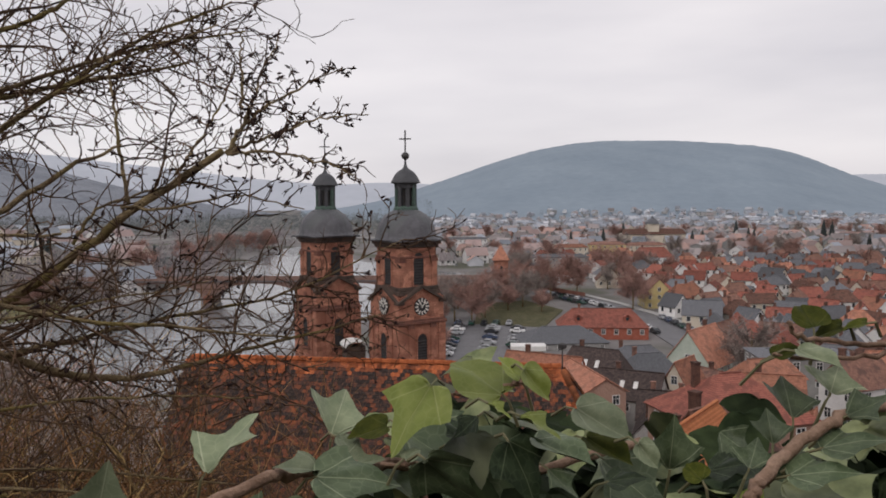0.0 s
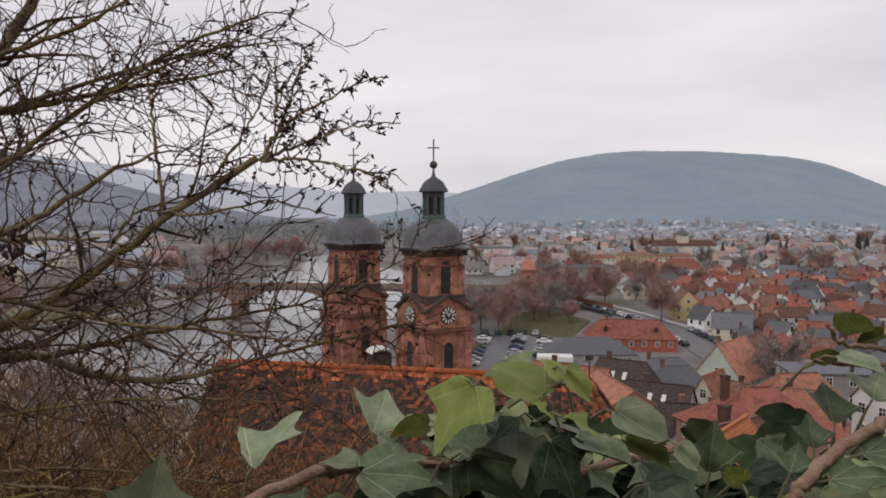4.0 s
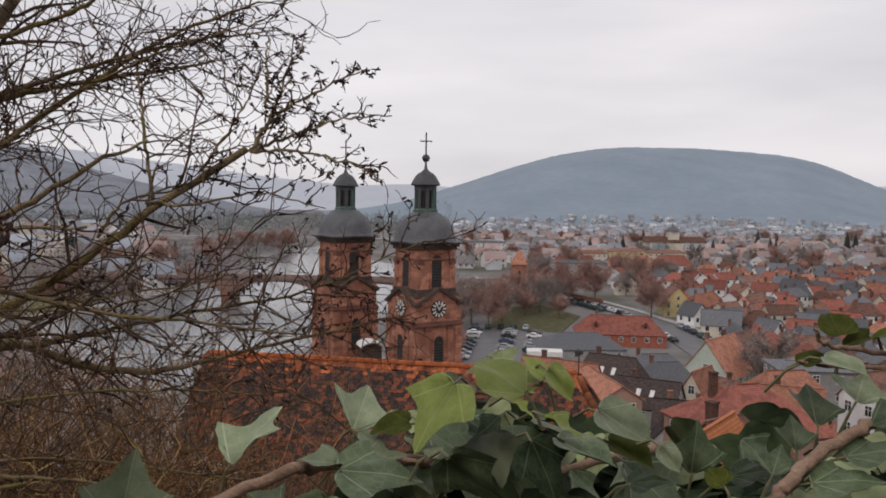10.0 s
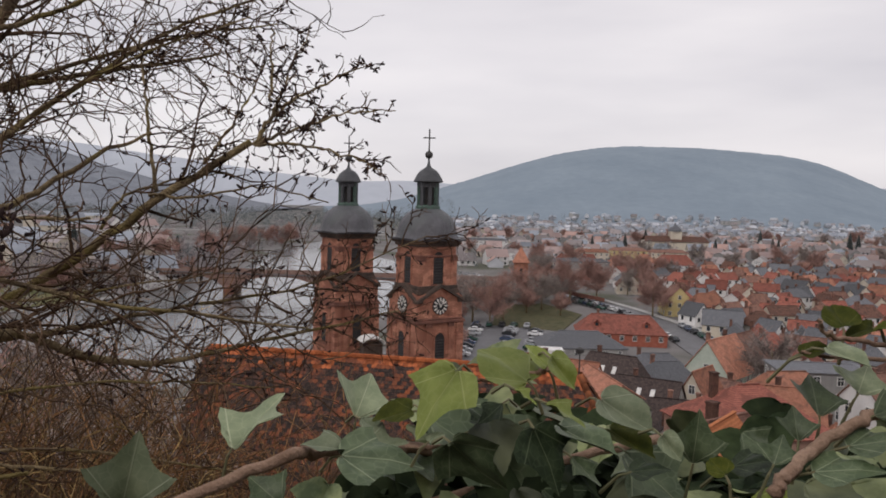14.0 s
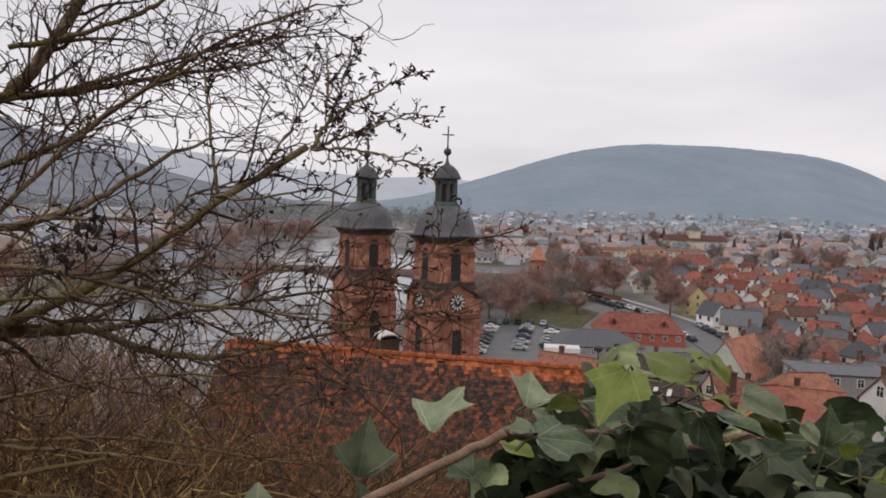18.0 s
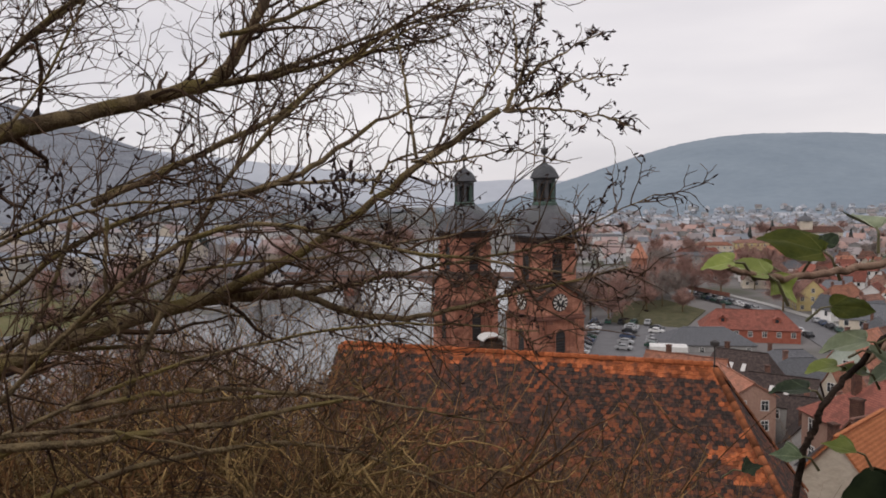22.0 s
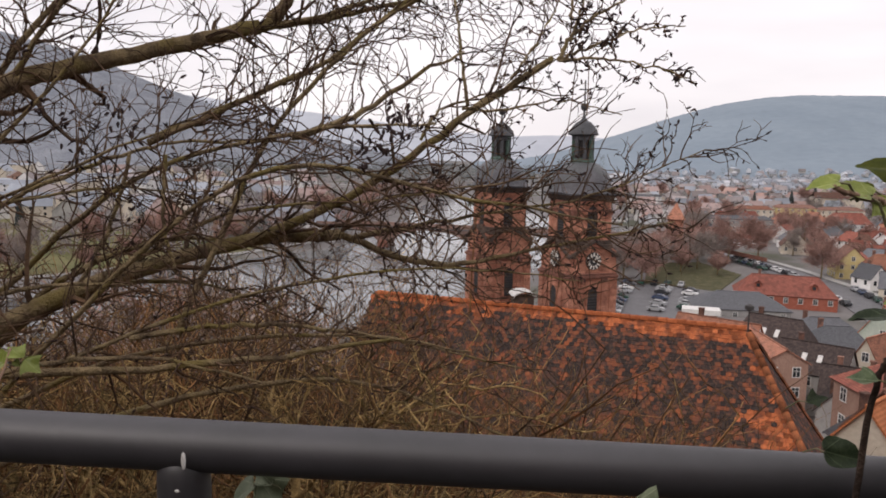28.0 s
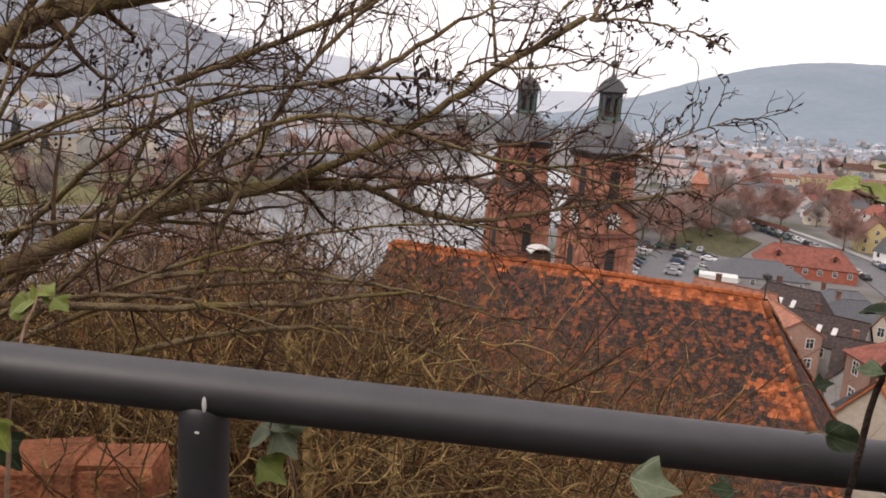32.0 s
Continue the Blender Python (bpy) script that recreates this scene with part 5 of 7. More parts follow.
for r, a, m in lay(RA, RU, RV, RUP, lambda d: (-HIP * d + 0.08, length), int(DOWN / ROW), 0.0):
    edge = a + HIP * r * ROW
    fresh = r < 2 or (r < 4 and edge < 4.2) or (r < 4 and prng.random() < 0.3) or (19 <= r < 27 and edge < 1.5 + 0.4 * math.sin(r) and prng.random() < 0.8) or (r > 3 and edge < 0.4 and prng.random() < 0.2)
    if not fresh and 0.2 < a < 4.6 and 5 <= r <= 23 and len(singles) < 300:
        singles.append(m)
        continue
    vs, fs = (new_v, new_f) if fresh else (old_v, old_f)
    n0 = len(vs)
    vs += [tuple(m @ Vector(q)) for q in tile_v]
    fs += [tuple(n0 + i for i in face) for face in tile_faces]
# the hip end
hip_down = ((eave_r + back_r) / 2 - RA).normalized()
hip_along = (back_r - eave_r).normalized()
hip_up = hip_along.cross(-hip_down).normalized()
if hip_up.dot(RU) > 0:
    hip_up = -hip_up
hip_len, hip_half = ((eave_r + back_r) / 2 - RA).length, (back_r - eave_r).length / 2
for r, a, m in lay(RA, hip_along, hip_down, hip_up, lambda d: (-hip_half * d / hip_len + 0.1, hip_half * d / hip_len - 0.1), int(hip_len / ROW), 0.07):
    n0 = len(old_v)
    old_v += [tuple(m @ Vector(q)) for q in tile_v]
    old_f += [tuple(n0 + i for i in face) for face in tile_faces]
part("tile_field", from_lists("tile_field", old_v, old_f), M_tile, roof_house, "weathered black and orange plain tiles")["kind"] = "stuff"
part("new_tile_field", from_lists("new_tile_field", new_v, new_f), M_tile_new, roof_house, "bright orange replaced tiles below the ridge")["kind"] = "stuff"


def ridge_tiles(a, b, step, r, material, name):
    """Half-round capping tiles that overlap along a line."""
    n = int((b - a).length / step)
    along = (b - a).normalized()
    side = along.cross(Vector((0, 0, 1))).normalized()
    up_ = side.cross(along)
    me = None
    for k in range(n):
        if me is None:
            v, f = [], []
            for i, (s, rr) in enumerate(((0, r), (step * 1.12, r * 0.86))):
                for q in range(7):
                    w = math.pi * (q / 6 * 1.1 - 0.05)
                    v.append((rr * math.cos(w), s, rr * math.sin(w)))
                for q in range(7):
                    w = math.pi * (q / 6 * 1.1 - 0.05)
                    v.append(((rr - 0.02) * math.cos(w), s, (rr - 0.02) * math.sin(w)))
            for q in range(6):
                f += [(q, q + 1, 15 + q, 14 + q), (7 + q + 1, 7 + q, 21 + q, 22 + q), (q + 1, q, 7 + q, 8 + q)]
            me = from_lists(name, v, f, True)
            me.materials.append(material)
        o = part(name, me, None, roof_house)
        p = a + along * (k * step)
        o.matrix_local = Matrix.Translation(to_local(p) + up_ * prng.gauss(0.0, 0.006)) @ Matrix((side, along, up_)).transposed().to_4x4()


M_ridge = mat("orange_ridge_tile", (0.32, 0.085, 0.032), (0.45, 0.14, 0.055), 2.5, 0.85, 0.4, 0.4, spot=(0.19, 0.07, 0.038), per="object", amount=0.28)
ridge_tiles(RA, RB, 0.36, 0.14, M_ridge, "ridge_tile")
M_hiptile = mat("mossy_hip_tile", (0.16, 0.07, 0.04), (0.36, 0.12, 0.05), 2.5, 0.85, 0.4, 0.4, per="object", amount=0.5)
ridge_tiles(eave_r, RA, 0.36, 0.15, M_hiptile, "hip_tile")
ridge_tiles(back_r, RA, 0.36, 0.15, M_hiptile, "hip_tile")
v, f = [], []
tube_into(v, f, [to_local(RA + Vector((0.05, 0, -0.1))), to_local(RA + Vector((0.05, 0, 0.75)))], [0.03, 0.025], 8)
part("finial_rod", from_lists("finial_rod", v, f), M_iron, roof_house)
part("finial_cap", lathe(bmesh.new(), ((0.05, 0.0), (0.17, 0.06), (0.17, 0.2), (0.04, 0.26)), 12, Matrix.Translation(to_local(RA + Vector((0.05, 0, 0.7))))), M_iron, roof_house)
v, f = [], []
tube_into(v, f, [to_local(RA.lerp(eave_r, k / 12) + hip_up * 0.17 + Vector((0, 0, 0.12))) for k in range(13)], [0.007] * 13, 5)
part("lightning_cable", from_lists("lightning_cable", v, f), M_iron, roof_house)
for m in singles:
    part("tile", tile_mesh, None, roof_house).matrix_local = m


# ---- railing on the lane ----
railing = thing("railing", (0.08, 1.54, 36.5), "dark painted steel pipe railing beside the lane", "railing")
rail_a, rail_b = Vector((-5.0, 0.559, 37.676)), Vector((7.0, 2.881, 37.306))


def rail_at(x):
    return rail_a.lerp(rail_b, (x + 5.0) / 12.0)


base = Vector((0.08, 1.54, 36.5))
v, f = [], []
tube_into(v, f, [rail_at(x) - base for x in axis([(-5, 7, 0.5)])], [0.0322] * 25, 28)
part("top_rail", from_lists("top_rail", v, f, True), M_rail, railing)
for px in (-3.9, -1.92, 0.055, 2.03, 4.0):
    top = rail_at(px) - base
    v, f = [], []
    tube_into(v, f, [Vector((top.x, top.y, -0.7)), Vector((top.x, top.y, top.z - 0.055)), Vector((top.x, top.y, top.z - 0.04)), Vector((top.x, top.y, top.z - 0.026)), Vector((top.x, top.y, top.z - 0.008))], [0.0325, 0.0325, 0.0325, 0.0318, 0.024], 28)
    part("post", from_lists("post", v, f, True), M_rail, railing)


for dx, dz, ln in ((0.018, 0.02, 0.042), (0.01, -0.075, 0.007)):
    p = rail_at(0.055 + dx) - base
    bm = lathe(bmesh.new(), ((0.002, 0), (0.005, 0.0015), (0.003, 0.003)), 8, Matrix.Translation((p.x, p.y - 0.0332 - (0.0012 if dz < 0 else 0), p.z + dz * 0.4 - 0.014)) @ Matrix.Rotation(math.pi / 2, 4, "X") @ Matrix.Diagonal((0.7, ln * 55, 1, 1)))
    part("paint_fleck", bm, M_white, railing, "whitish dried fleck on the paint")


# ---- bare tree beside the lane ----
trng = random.Random(21)


def curve(points, n):
    """A smooth line through a few points."""
    pts = [Vector(p) for p in points]
    ext = [2 * pts[0] - pts[1]] + pts + [2 * pts[-1] - pts[-2]]
    out = []
    for s in range(len(pts) - 1):
        p0, p1, p2, p3 = ext[s : s + 4]
        for k in range(n):
            t = k / n
            out.append(0.5 * (2 * p1 + (p2 - p0) * t + (2 * p0 - 5 * p1 + 4 * p2 - p3) * t * t + (3 * p1 - p0 - 3 * p2 + p3) * t ** 3))
    return out + [pts[-1]]


def shoot(verts, faces, start, way, length, r, segs, curl, sides=4, droop=0.0):
    pts, p, w = [start.copy()], start.copy(), way.normalized()
    for _ in range(segs):
        w = (w + Vector((trng.gauss(0, curl), trng.gauss(0, curl), trng.gauss(0, curl) - droop))).normalized()
        p = p + w * (length / segs)
        pts.append(p.copy())
    tube_into(verts, faces, pts, [max(0.0013, r * (1 - 0.7 * i / segs)) for i in range(segs + 1)], sides)
    return pts


def side_way(along, spread, up=0.25, flat=0.55):
    axis_ = Vector((trng.gauss(0, 1), trng.gauss(0, 1) * flat, trng.gauss(0, 1)))
    axis_ -= along * axis_.dot(along)
    axis_.normalize()
    return (along * math.cos(spread) + axis_ * math.sin(spread) + Vector((0, 0, up))).normalized()


def cone_into(verts, faces, p, w, ln, r):
    a = w.normalized()
    tube_into(verts, faces, [p, p + a * ln * 0.25, p + a * ln * 0.65, p + a * ln], [r * 0.35, r, r * 0.85, r * 0.2], 5)


tree = thing("tree", (-2.6, 3.2, 33.6), "bare alder tree with mossy limbs, fine twigs and dark seed cones", "tree")
TB = Vector((-2.6, 3.2, 33.6))
limb_lines = []


def limb(points, r0, r1, shoots=1.0, cones=0.0, reach=0.6):
    line = curve([Vector(p) - TB for p in points], 7)
    line = [line[0]] + [p + Vector([trng.gauss(0, 0.0035) for _k in range(3)]) for p in line[1:-1]] + [line[-1]]
    v, f = [], []
    n = len(line)
    rr = [r0 + (r1 - r0) * i / (n - 1) for i in range(n)]
    tube_into(v, f, line, [r * trng.uniform(0.92, 1.1) for r in rr], 8)
    part("limb", from_lists("limb", v, f, True), M_bark, tree)
    limb_lines.append((line, rr, shoots, cones, reach))


limb([(-2.6, 3.2, 33.4), (-2.62, 3.2, 35.4), (-2.6, 3.22, 36.9), (-2.3, 3.3, 37.72)], 0.09, 0.045, 0.15)
limb([(-2.3, 3.3, 37.72), (-1.91, 3.5, 38.11), (-1.42, 3.7, 38.27), (-0.94, 3.9, 38.41)], 0.05, 0.03, 0.6)
limb([(-0.94, 3.9, 38.41), (-0.7, 3.93, 38.44), (-0.4, 4.0, 38.51), (0.1, 4.1, 38.62)], 0.02, 0.005, 1.1, 0.25)
limb([(-0.9, 3.9, 38.42), (-0.84, 3.95, 38.52), (-0.78, 4.1, 38.75), (-0.66, 4.25, 39.1)], 0.03, 0.02, 1.0)
limb([(-0.8, 3.53, 37.52), (-0.36, 3.57, 37.74), (0.04, 3.6, 38.03), (0.35, 3.63, 38.24)], 0.02, 0.0125, 0.8, 0.15)
limb([(0.37, 3.6, 38.23), (0.42, 3.66, 38.33), (0.54, 3.7, 38.43), (0.74, 3.82, 38.55)], 0.0095, 0.002, 2.4, 1.0, 0.15)
limb([(0.37, 3.6, 38.23), (0.5, 3.66, 38.29), (0.66, 3.76, 38.36), (0.83, 3.82, 38.38)], 0.0065, 0.002, 2.4, 1.0, 0.14)
limb([(0.37, 3.6, 38.23), (0.53, 3.58, 38.23), (0.68, 3.52, 38.2), (0.82, 3.44, 38.15)], 0.006, 0.002, 2.2, 1.0, 0.14)
limb([(0.41, 3.63, 38.3), (0.44, 3.7, 38.42), (0.46, 3.8, 38.55), (0.5, 3.86, 38.66)], 0.006, 0.002, 2.2, 0.9, 0.15)
limb([(-2.5, 2.7, 36.6), (-1.54, 3.1, 37.25), (-0.87, 3.5, 37.51), (-0.5, 3.7, 37.54)], 0.04, 0.022, 0.7)
limb([(-0.5, 3.7, 37.54), (-0.13, 3.8, 37.42), (0.32, 3.9, 37.5), (0.85, 4.0, 37.62)], 0.016, 0.003, 2.3, 0.8, 0.45)
limb([(-0.45, 3.7, 37.53), (0.0, 3.9, 37.62), (0.5, 3.95, 37.72), (0.95, 3.95, 37.92)], 0.010, 0.002, 2.3, 0.9, 0.4)
limb([(-2.4, 2.6, 36.9), (-1.67, 2.7, 37.12), (-0.74, 2.9, 37.18), (-0.1, 3.05, 37.28)], 0.022, 0.006, 0.9, 0.1)
limb([(-1.3, 3.6, 37.9), (-0.55, 3.7, 38.25), (-0.11, 3.9, 38.62), (0.3, 4.0, 38.83)], 0.015, 0.004, 1.9, 0.35)
limb([(-1.5, 3.9, 38.3), (-0.67, 3.9, 38.45), (-0.06, 3.9, 38.63), (0.35, 4.0, 38.72)], 0.014, 0.003, 2.0, 0.6, 0.5)
limb([(-0.95, 3.2, 37.2), (-0.7, 3.5, 37.96), (-0.25, 3.7, 38.44), (0.3, 3.8, 38.7)], 0.013, 0.003, 1.7, 0.4)
limb([(-1.6, 2.9, 36.9), (-0.6, 3.0, 37.78), (0.15, 3.1, 37.74), (0.62, 3.3, 37.66)], 0.011, 0.003, 1.9, 0.5)
limb([(-1.9, 3.3, 37.2), (-1.2, 3.3, 37.75), (-0.5, 3.3, 37.95), (0.0, 3.2, 37.98)], 0.013, 0.004, 1.2, 0.5)
limb([(-2.3, 3.4, 37.5), (-1.9, 3.6, 38.3), (-1.4, 3.8, 38.8), (-0.8, 4.0, 39.2)], 0.018, 0.005, 1.8, 0.15)
limb([(-2.6, 3.1, 37.3), (-2.2, 3.3, 38.0), (-1.9, 3.5, 38.5), (-1.5, 3.7, 39.0)], 0.014, 0.004, 1.8, 0.2, 0.7)
limb([(-1.9, 3.5, 38.1), (-1.5, 3.5, 38.55), (-1.0, 3.6, 38.85), (-0.4, 3.7, 39.0)], 0.013, 0.003, 1.9, 0.3, 0.6)
limb([(-2.0, 3.0, 37.1), (-1.75, 3.2, 37.8), (-1.4, 3.4, 38.3), (-1.2, 3.6, 38.9)], 0.012, 0.003, 1.7, 0.2, 0.6)
limb([(-2.4, 2.9, 37.0), (-1.9, 3.0, 37.5), (-1.3, 3.1, 37.8), (-0.7, 3.2, 38.05)], 0.012, 0.003, 1.6, 0.5, 0.55)
limb([(-1.4, 3.3, 37.3), (-0.9, 3.4, 37.62), (-0.3, 3.5, 37.7), (0.3, 3.6, 37.8)], 0.010, 0.002, 1.0, 0.7, 0.45)
limb([(-1.2, 2.85, 37.16), (-0.6, 3.0, 37.4), (0.0, 3.2, 37.5), (0.5, 3.4, 37.45)], 0.008, 0.002, 0.9, 0.5, 0.4)

limb([(0.04, 3.60, 38.06), (0.01, 3.62, 38.24), (-0.02, 3.65, 38.42), (-0.06, 3.70, 38.59)], 0.0075, 0.003, 1.6, 0.4, 0.3)
limb([(0.41, 3.66, 38.38), (0.41, 3.68, 38.47), (0.40, 3.70, 38.55), (0.40, 3.72, 38.64)], 0.006, 0.003, 1.2, 0.9, 0.13)
limb([(0.20, 3.60, 38.16), (0.26, 3.62, 38.26), (0.33, 3.66, 38.38), (0.38, 3.70, 38.53)], 0.006, 0.002, 1.6, 0.6, 0.22)
limb([(-0.13, 3.55, 37.93), (-0.07, 3.60, 38.04), (0.11, 3.62, 38.11), (0.28, 3.65, 38.13)], 0.007, 0.002, 1.6, 0.6, 0.25)
limb([(0.02, 3.58, 38.05), (0.19, 3.60, 38.05), (0.38, 3.66, 38.09), (0.61, 3.70, 38.04)], 0.006, 0.002, 1.8, 0.9, 0.2)
limb([(-0.54, 3.30, 37.93), (-0.34, 3.40, 38.01), (-0.14, 3.50, 38.16), (0.02, 3.60, 38.26)], 0.014, 0.004, 1.3, 0.3, 0.4)
limb([(-0.78, 3.70, 38.57), (-0.53, 3.75, 38.64), (-0.27, 3.80, 38.76), (-0.07, 3.90, 38.96)], 0.012, 0.005, 1.6, 0.3, 0.4)
limb([(-2.17, 3.00, 37.37), (-1.59, 3.15, 37.68), (-1.22, 3.30, 37.85), (-0.99, 3.40, 37.91), (-0.60, 3.50, 37.91)], 0.011, 0.004, 0.9, 0.3, 0.4)
limb([(-1.59, 3.15, 37.67), (-1.26, 3.20, 37.73), (-1.03, 3.30, 37.72), (-0.79, 3.40, 37.65)], 0.0065, 0.003, 1, 0.3, 0.3)
limb([(-1.19, 3.30, 37.86), (-1.20, 3.25, 37.70), (-1.25, 3.20, 37.52), (-1.31, 3.15, 37.38)], 0.0075, 0.009, 0.7, 0.1, 0.3)
limb([(-0.92, 3.10, 37.86), (-0.93, 3.10, 37.71), (-0.92, 3.10, 37.57), (-0.89, 3.10, 37.45)], 0.0075, 0.006, 0.3, 0, 0.2)
limb([(-1.82, 2.90, 37.27), (-1.76, 3.00, 37.52), (-1.73, 3.10, 37.77), (-1.67, 3.20, 38.10)], 0.013, 0.006, 0.9, 0.1, 0.4)
limb([(-1.83, 2.70, 37.10), (-1.56, 2.80, 37.31), (-1.34, 2.95, 37.40), (-1.06, 3.10, 37.40)], 0.012, 0.005, 1, 0.1, 0.35)
limb([(-1.73, 2.60, 36.98), (-1.29, 2.70, 37.16), (-0.87, 2.80, 37.23), (-0.48, 2.90, 37.15)], 0.012, 0.004, 1, 0.1, 0.35)
limb([(-0.94, 2.90, 37.26), (-0.60, 3.00, 37.31), (-0.23, 3.10, 37.28), (0.14, 3.20, 37.22)], 0.01, 0.003, 0.9, 0.2, 0.3)

lrng = random.Random(77)
for i in range(6):
    x0, y0, z0 = lrng.uniform(-2.5, -1.5), lrng.uniform(2.9, 3.5), lrng.uniform(36.5, 37.1)
    x1, y1, z1 = lrng.uniform(-0.7, 0.5), y0 + lrng.uniform(0.1, 0.6), z0 + lrng.uniform(0.05, 0.5)
    lift = lrng.uniform(0.05, 0.28)
    limb([(x0, y0, z0), (x0 + (x1 - x0) * 0.35, y0 + 0.1, z0 + (z1 - z0) * 0.45 + lift), (x0 + (x1 - x0) * 0.7, y0 + 0.25, z0 + (z1 - z0) * 0.8 + lift), (x1, y1, z1)], lrng.uniform(0.011, 0.019), 0.003, lrng.uniform(0.35, 0.75), 0.1, 0.4)

cv, cf = [], []
for line, rr, shoots, cones, reach in limb_lines:
    tv, tf = [], []
    n = len(line)
    for i in range(2, n):
        seg = (line[i] - line[i - 1])
        count = seg.length * shoots * (15.0 if line[i].z + TB.z > 38.25 and line[i].x + TB.x < -0.9 else np.interp(line[i].x + TB.x, (-1.5, -0.5), (9.0, 13.5)))
        for _ in range(int(count) + (trng.random() < count % 1)):
            p = line[i - 1].lerp(line[i], trng.random())
            w = side_way(seg.normalized(), trng.uniform(0.45, 1.25), 0.14)
            ln = reach * trng.uniform(0.35, 1.0) * (1.0 if i < n * 0.75 else 0.7)
            one = shoot(tv, tf, p, w, ln, max(0.0034, rr[i] * 0.4), 6, 0.27)
            for k in range(2, 7):
                if trng.random() < 0.72:
                    w2 = side_way((one[k] - one[k - 1]).normalized(), trng.uniform(0.5, 1.0), 0.12)
                    two = shoot(tv, tf, one[k], w2, ln * trng.uniform(0.25, 0.55), 0.0027, 4, 0.3, 3)
                    if trng.random() < 0.5:
                        shoot(tv, tf, two[2], side_way((two[2] - two[1]).normalized(), 0.8, 0.1), ln * 0.22, 0.0019, 3, 0.22, 3)
                    if trng.random() < cones * 0.5:
                        for _c in range(trng.choice((1, 1, 2, 3))):
                            q = two[trng.choice((2, 3, 4))]
                            cone_into(cv, cf, q, Vector((trng.gauss(0, 0.6), trng.gauss(0, 0.6), trng.uniform(-1, 0.7))), trng.uniform(0.012, 0.026), trng.uniform(0.0025, 0.005))
                if trng.random() < cones * 0.4:
                    cone_into(cv, cf, one[k], Vector((trng.gauss(0, 0.7), trng.gauss(0, 0.7), trng.uniform(-1, 0.8))), trng.uniform(0.014, 0.03), trng.uniform(0.003, 0.0055))
    if tv:
        part("twig_spray", from_lists("twig_spray", tv, tf), M_twig, tree)["kind"] = "stuff"
for cx, cy, cz in ((-0.03, 2.72, 37.97), (-0.06, 2.7, 37.9), (0.02, 2.75, 38.0), (-1.41, 3.10, 38.02), (-1.22, 3.00, 37.98), (-1.10, 3.10, 38.03), (-0.99, 3.00, 37.93), (-1.32, 3.20, 37.86), (-1.04, 3.10, 37.68), (-0.09, 2.95, 37.95), (-0.13, 2.90, 37.87)):
    for _c in range(9):
        cone_into(cv, cf, Vector((cx, cy, cz)) - TB + Vector([trng.gauss(0, 0.025) for _k in range(3)]), Vector((trng.gauss(0, 0.5), trng.gauss(0, 0.5), -0.6)), 0.024, 0.0055)
conesob = part("cone_mass", from_lists("cone_mass", cv, cf), M_cone, tree)
conesob["kind"] = "stuff"


# ---- brush on the slope ----
def shrub(x, y, height, spread, stems, seed, r=0.008, bark=None):
    trng.seed(seed)
    z = ground_z(x, y) - 0.2
    sh = thing("shrub", (x, y, z), "leafless tangled brown and olive shrub on the slope", "shrub", "shrubs on the slope")
    clumps = 4
    for k_ in range(clumps):
        v, f = [], []
        for _ in range(max(1, stems // clumps)):
            a = trng.uniform(0, 6.28)
            start = Vector((math.cos(a), math.sin(a), 0)) * trng.uniform(0, spread * 0.45)
            lean = trng.uniform(0.02, 0.42)
            w = Vector((math.cos(a) * lean, math.sin(a) * lean, 1))
            ln = height * trng.uniform(0.7, 1.12)
            pts, p, d = [start.copy()], start.copy(), w.normalized()
            for q in range(11):
                loose = 0.09 if q < 6 else 0.26
                d = (d + Vector((trng.gauss(0, loose), trng.gauss(0, loose), trng.gauss(0, loose) + (0.03 if q < 6 else -0.02)))).normalized()
                p = p + d * (ln / 11)
                pts.append(p.copy())
            thick = r * trng.uniform(0.5, 1.6)
            tube_into(v, f, pts, [thick * (1 - 0.07 * q) for q in range(12)], 4)
            for k in range(4, 12):
                for _s in range(1):
                    if trng.random() < 0.95:
                        two = shoot(v, f, pts[k], side_way((pts[k] - pts[k - 1]).normalized(), trng.uniform(0.5, 1.4), 0.05, 1.0), ln * trng.uniform(0.1, 0.3), r * 0.45, 4, 0.26, 3)
                        if trng.random() < 0.7:
                            shoot(v, f, two[2], side_way((two[2] - two[1]).normalized(), 0.8, 0.1, 1.0), ln * 0.1, r * 0.28, 3, 0.2, 3)
        part("stem_clump", from_lists("stem_clump", v, f), bark or M_brush, sh)


srng = random.Random(5)
for i in range(40):
    sy = srng.uniform(3.5, 7.5)
    ratio = srng.uniform(0.36, 0.92)
    sx = -sy * ratio
    top = 38.05 - sy * (srng.uniform(0.22, 0.32) if i % 3 else srng.uniform(0.14, 0.2))
    shrub(sx, sy, max(1.4, top - ground_z(sx, sy)), 1.3, 11, 100 + i, 0.012, M_twig if i % 4 == 0 else M_brush)
for i in range(7):
    sy = srng.uniform(6, 11)
    ratio = srng.uniform(0.36, 0.56)
    shrub(-sy * ratio, sy, 38.05 - sy * srng.uniform(0.13, 0.2) - ground_z(-sy * ratio, sy), 1.4, 16, 1000 + i, 0.009, M_twig if i % 3 == 0 else M_brush)
for i in range(46):
    sy = srng.uniform(5, 11)
    ratio = srng.uniform(0.08, 0.44)
    sx = -sy * ratio
    top = 38.05 - sy * (np.interp(ratio, (0.08, 0.18, 0.4), (0.25, 0.2, 0.175)) + srng.uniform(0, 0.05))
    shrub(sx, sy, max(1.4, top - ground_z(sx, sy)), 1.5, 13, 600 + i, 0.0125, M_twig if i % 4 == 0 else M_brush)
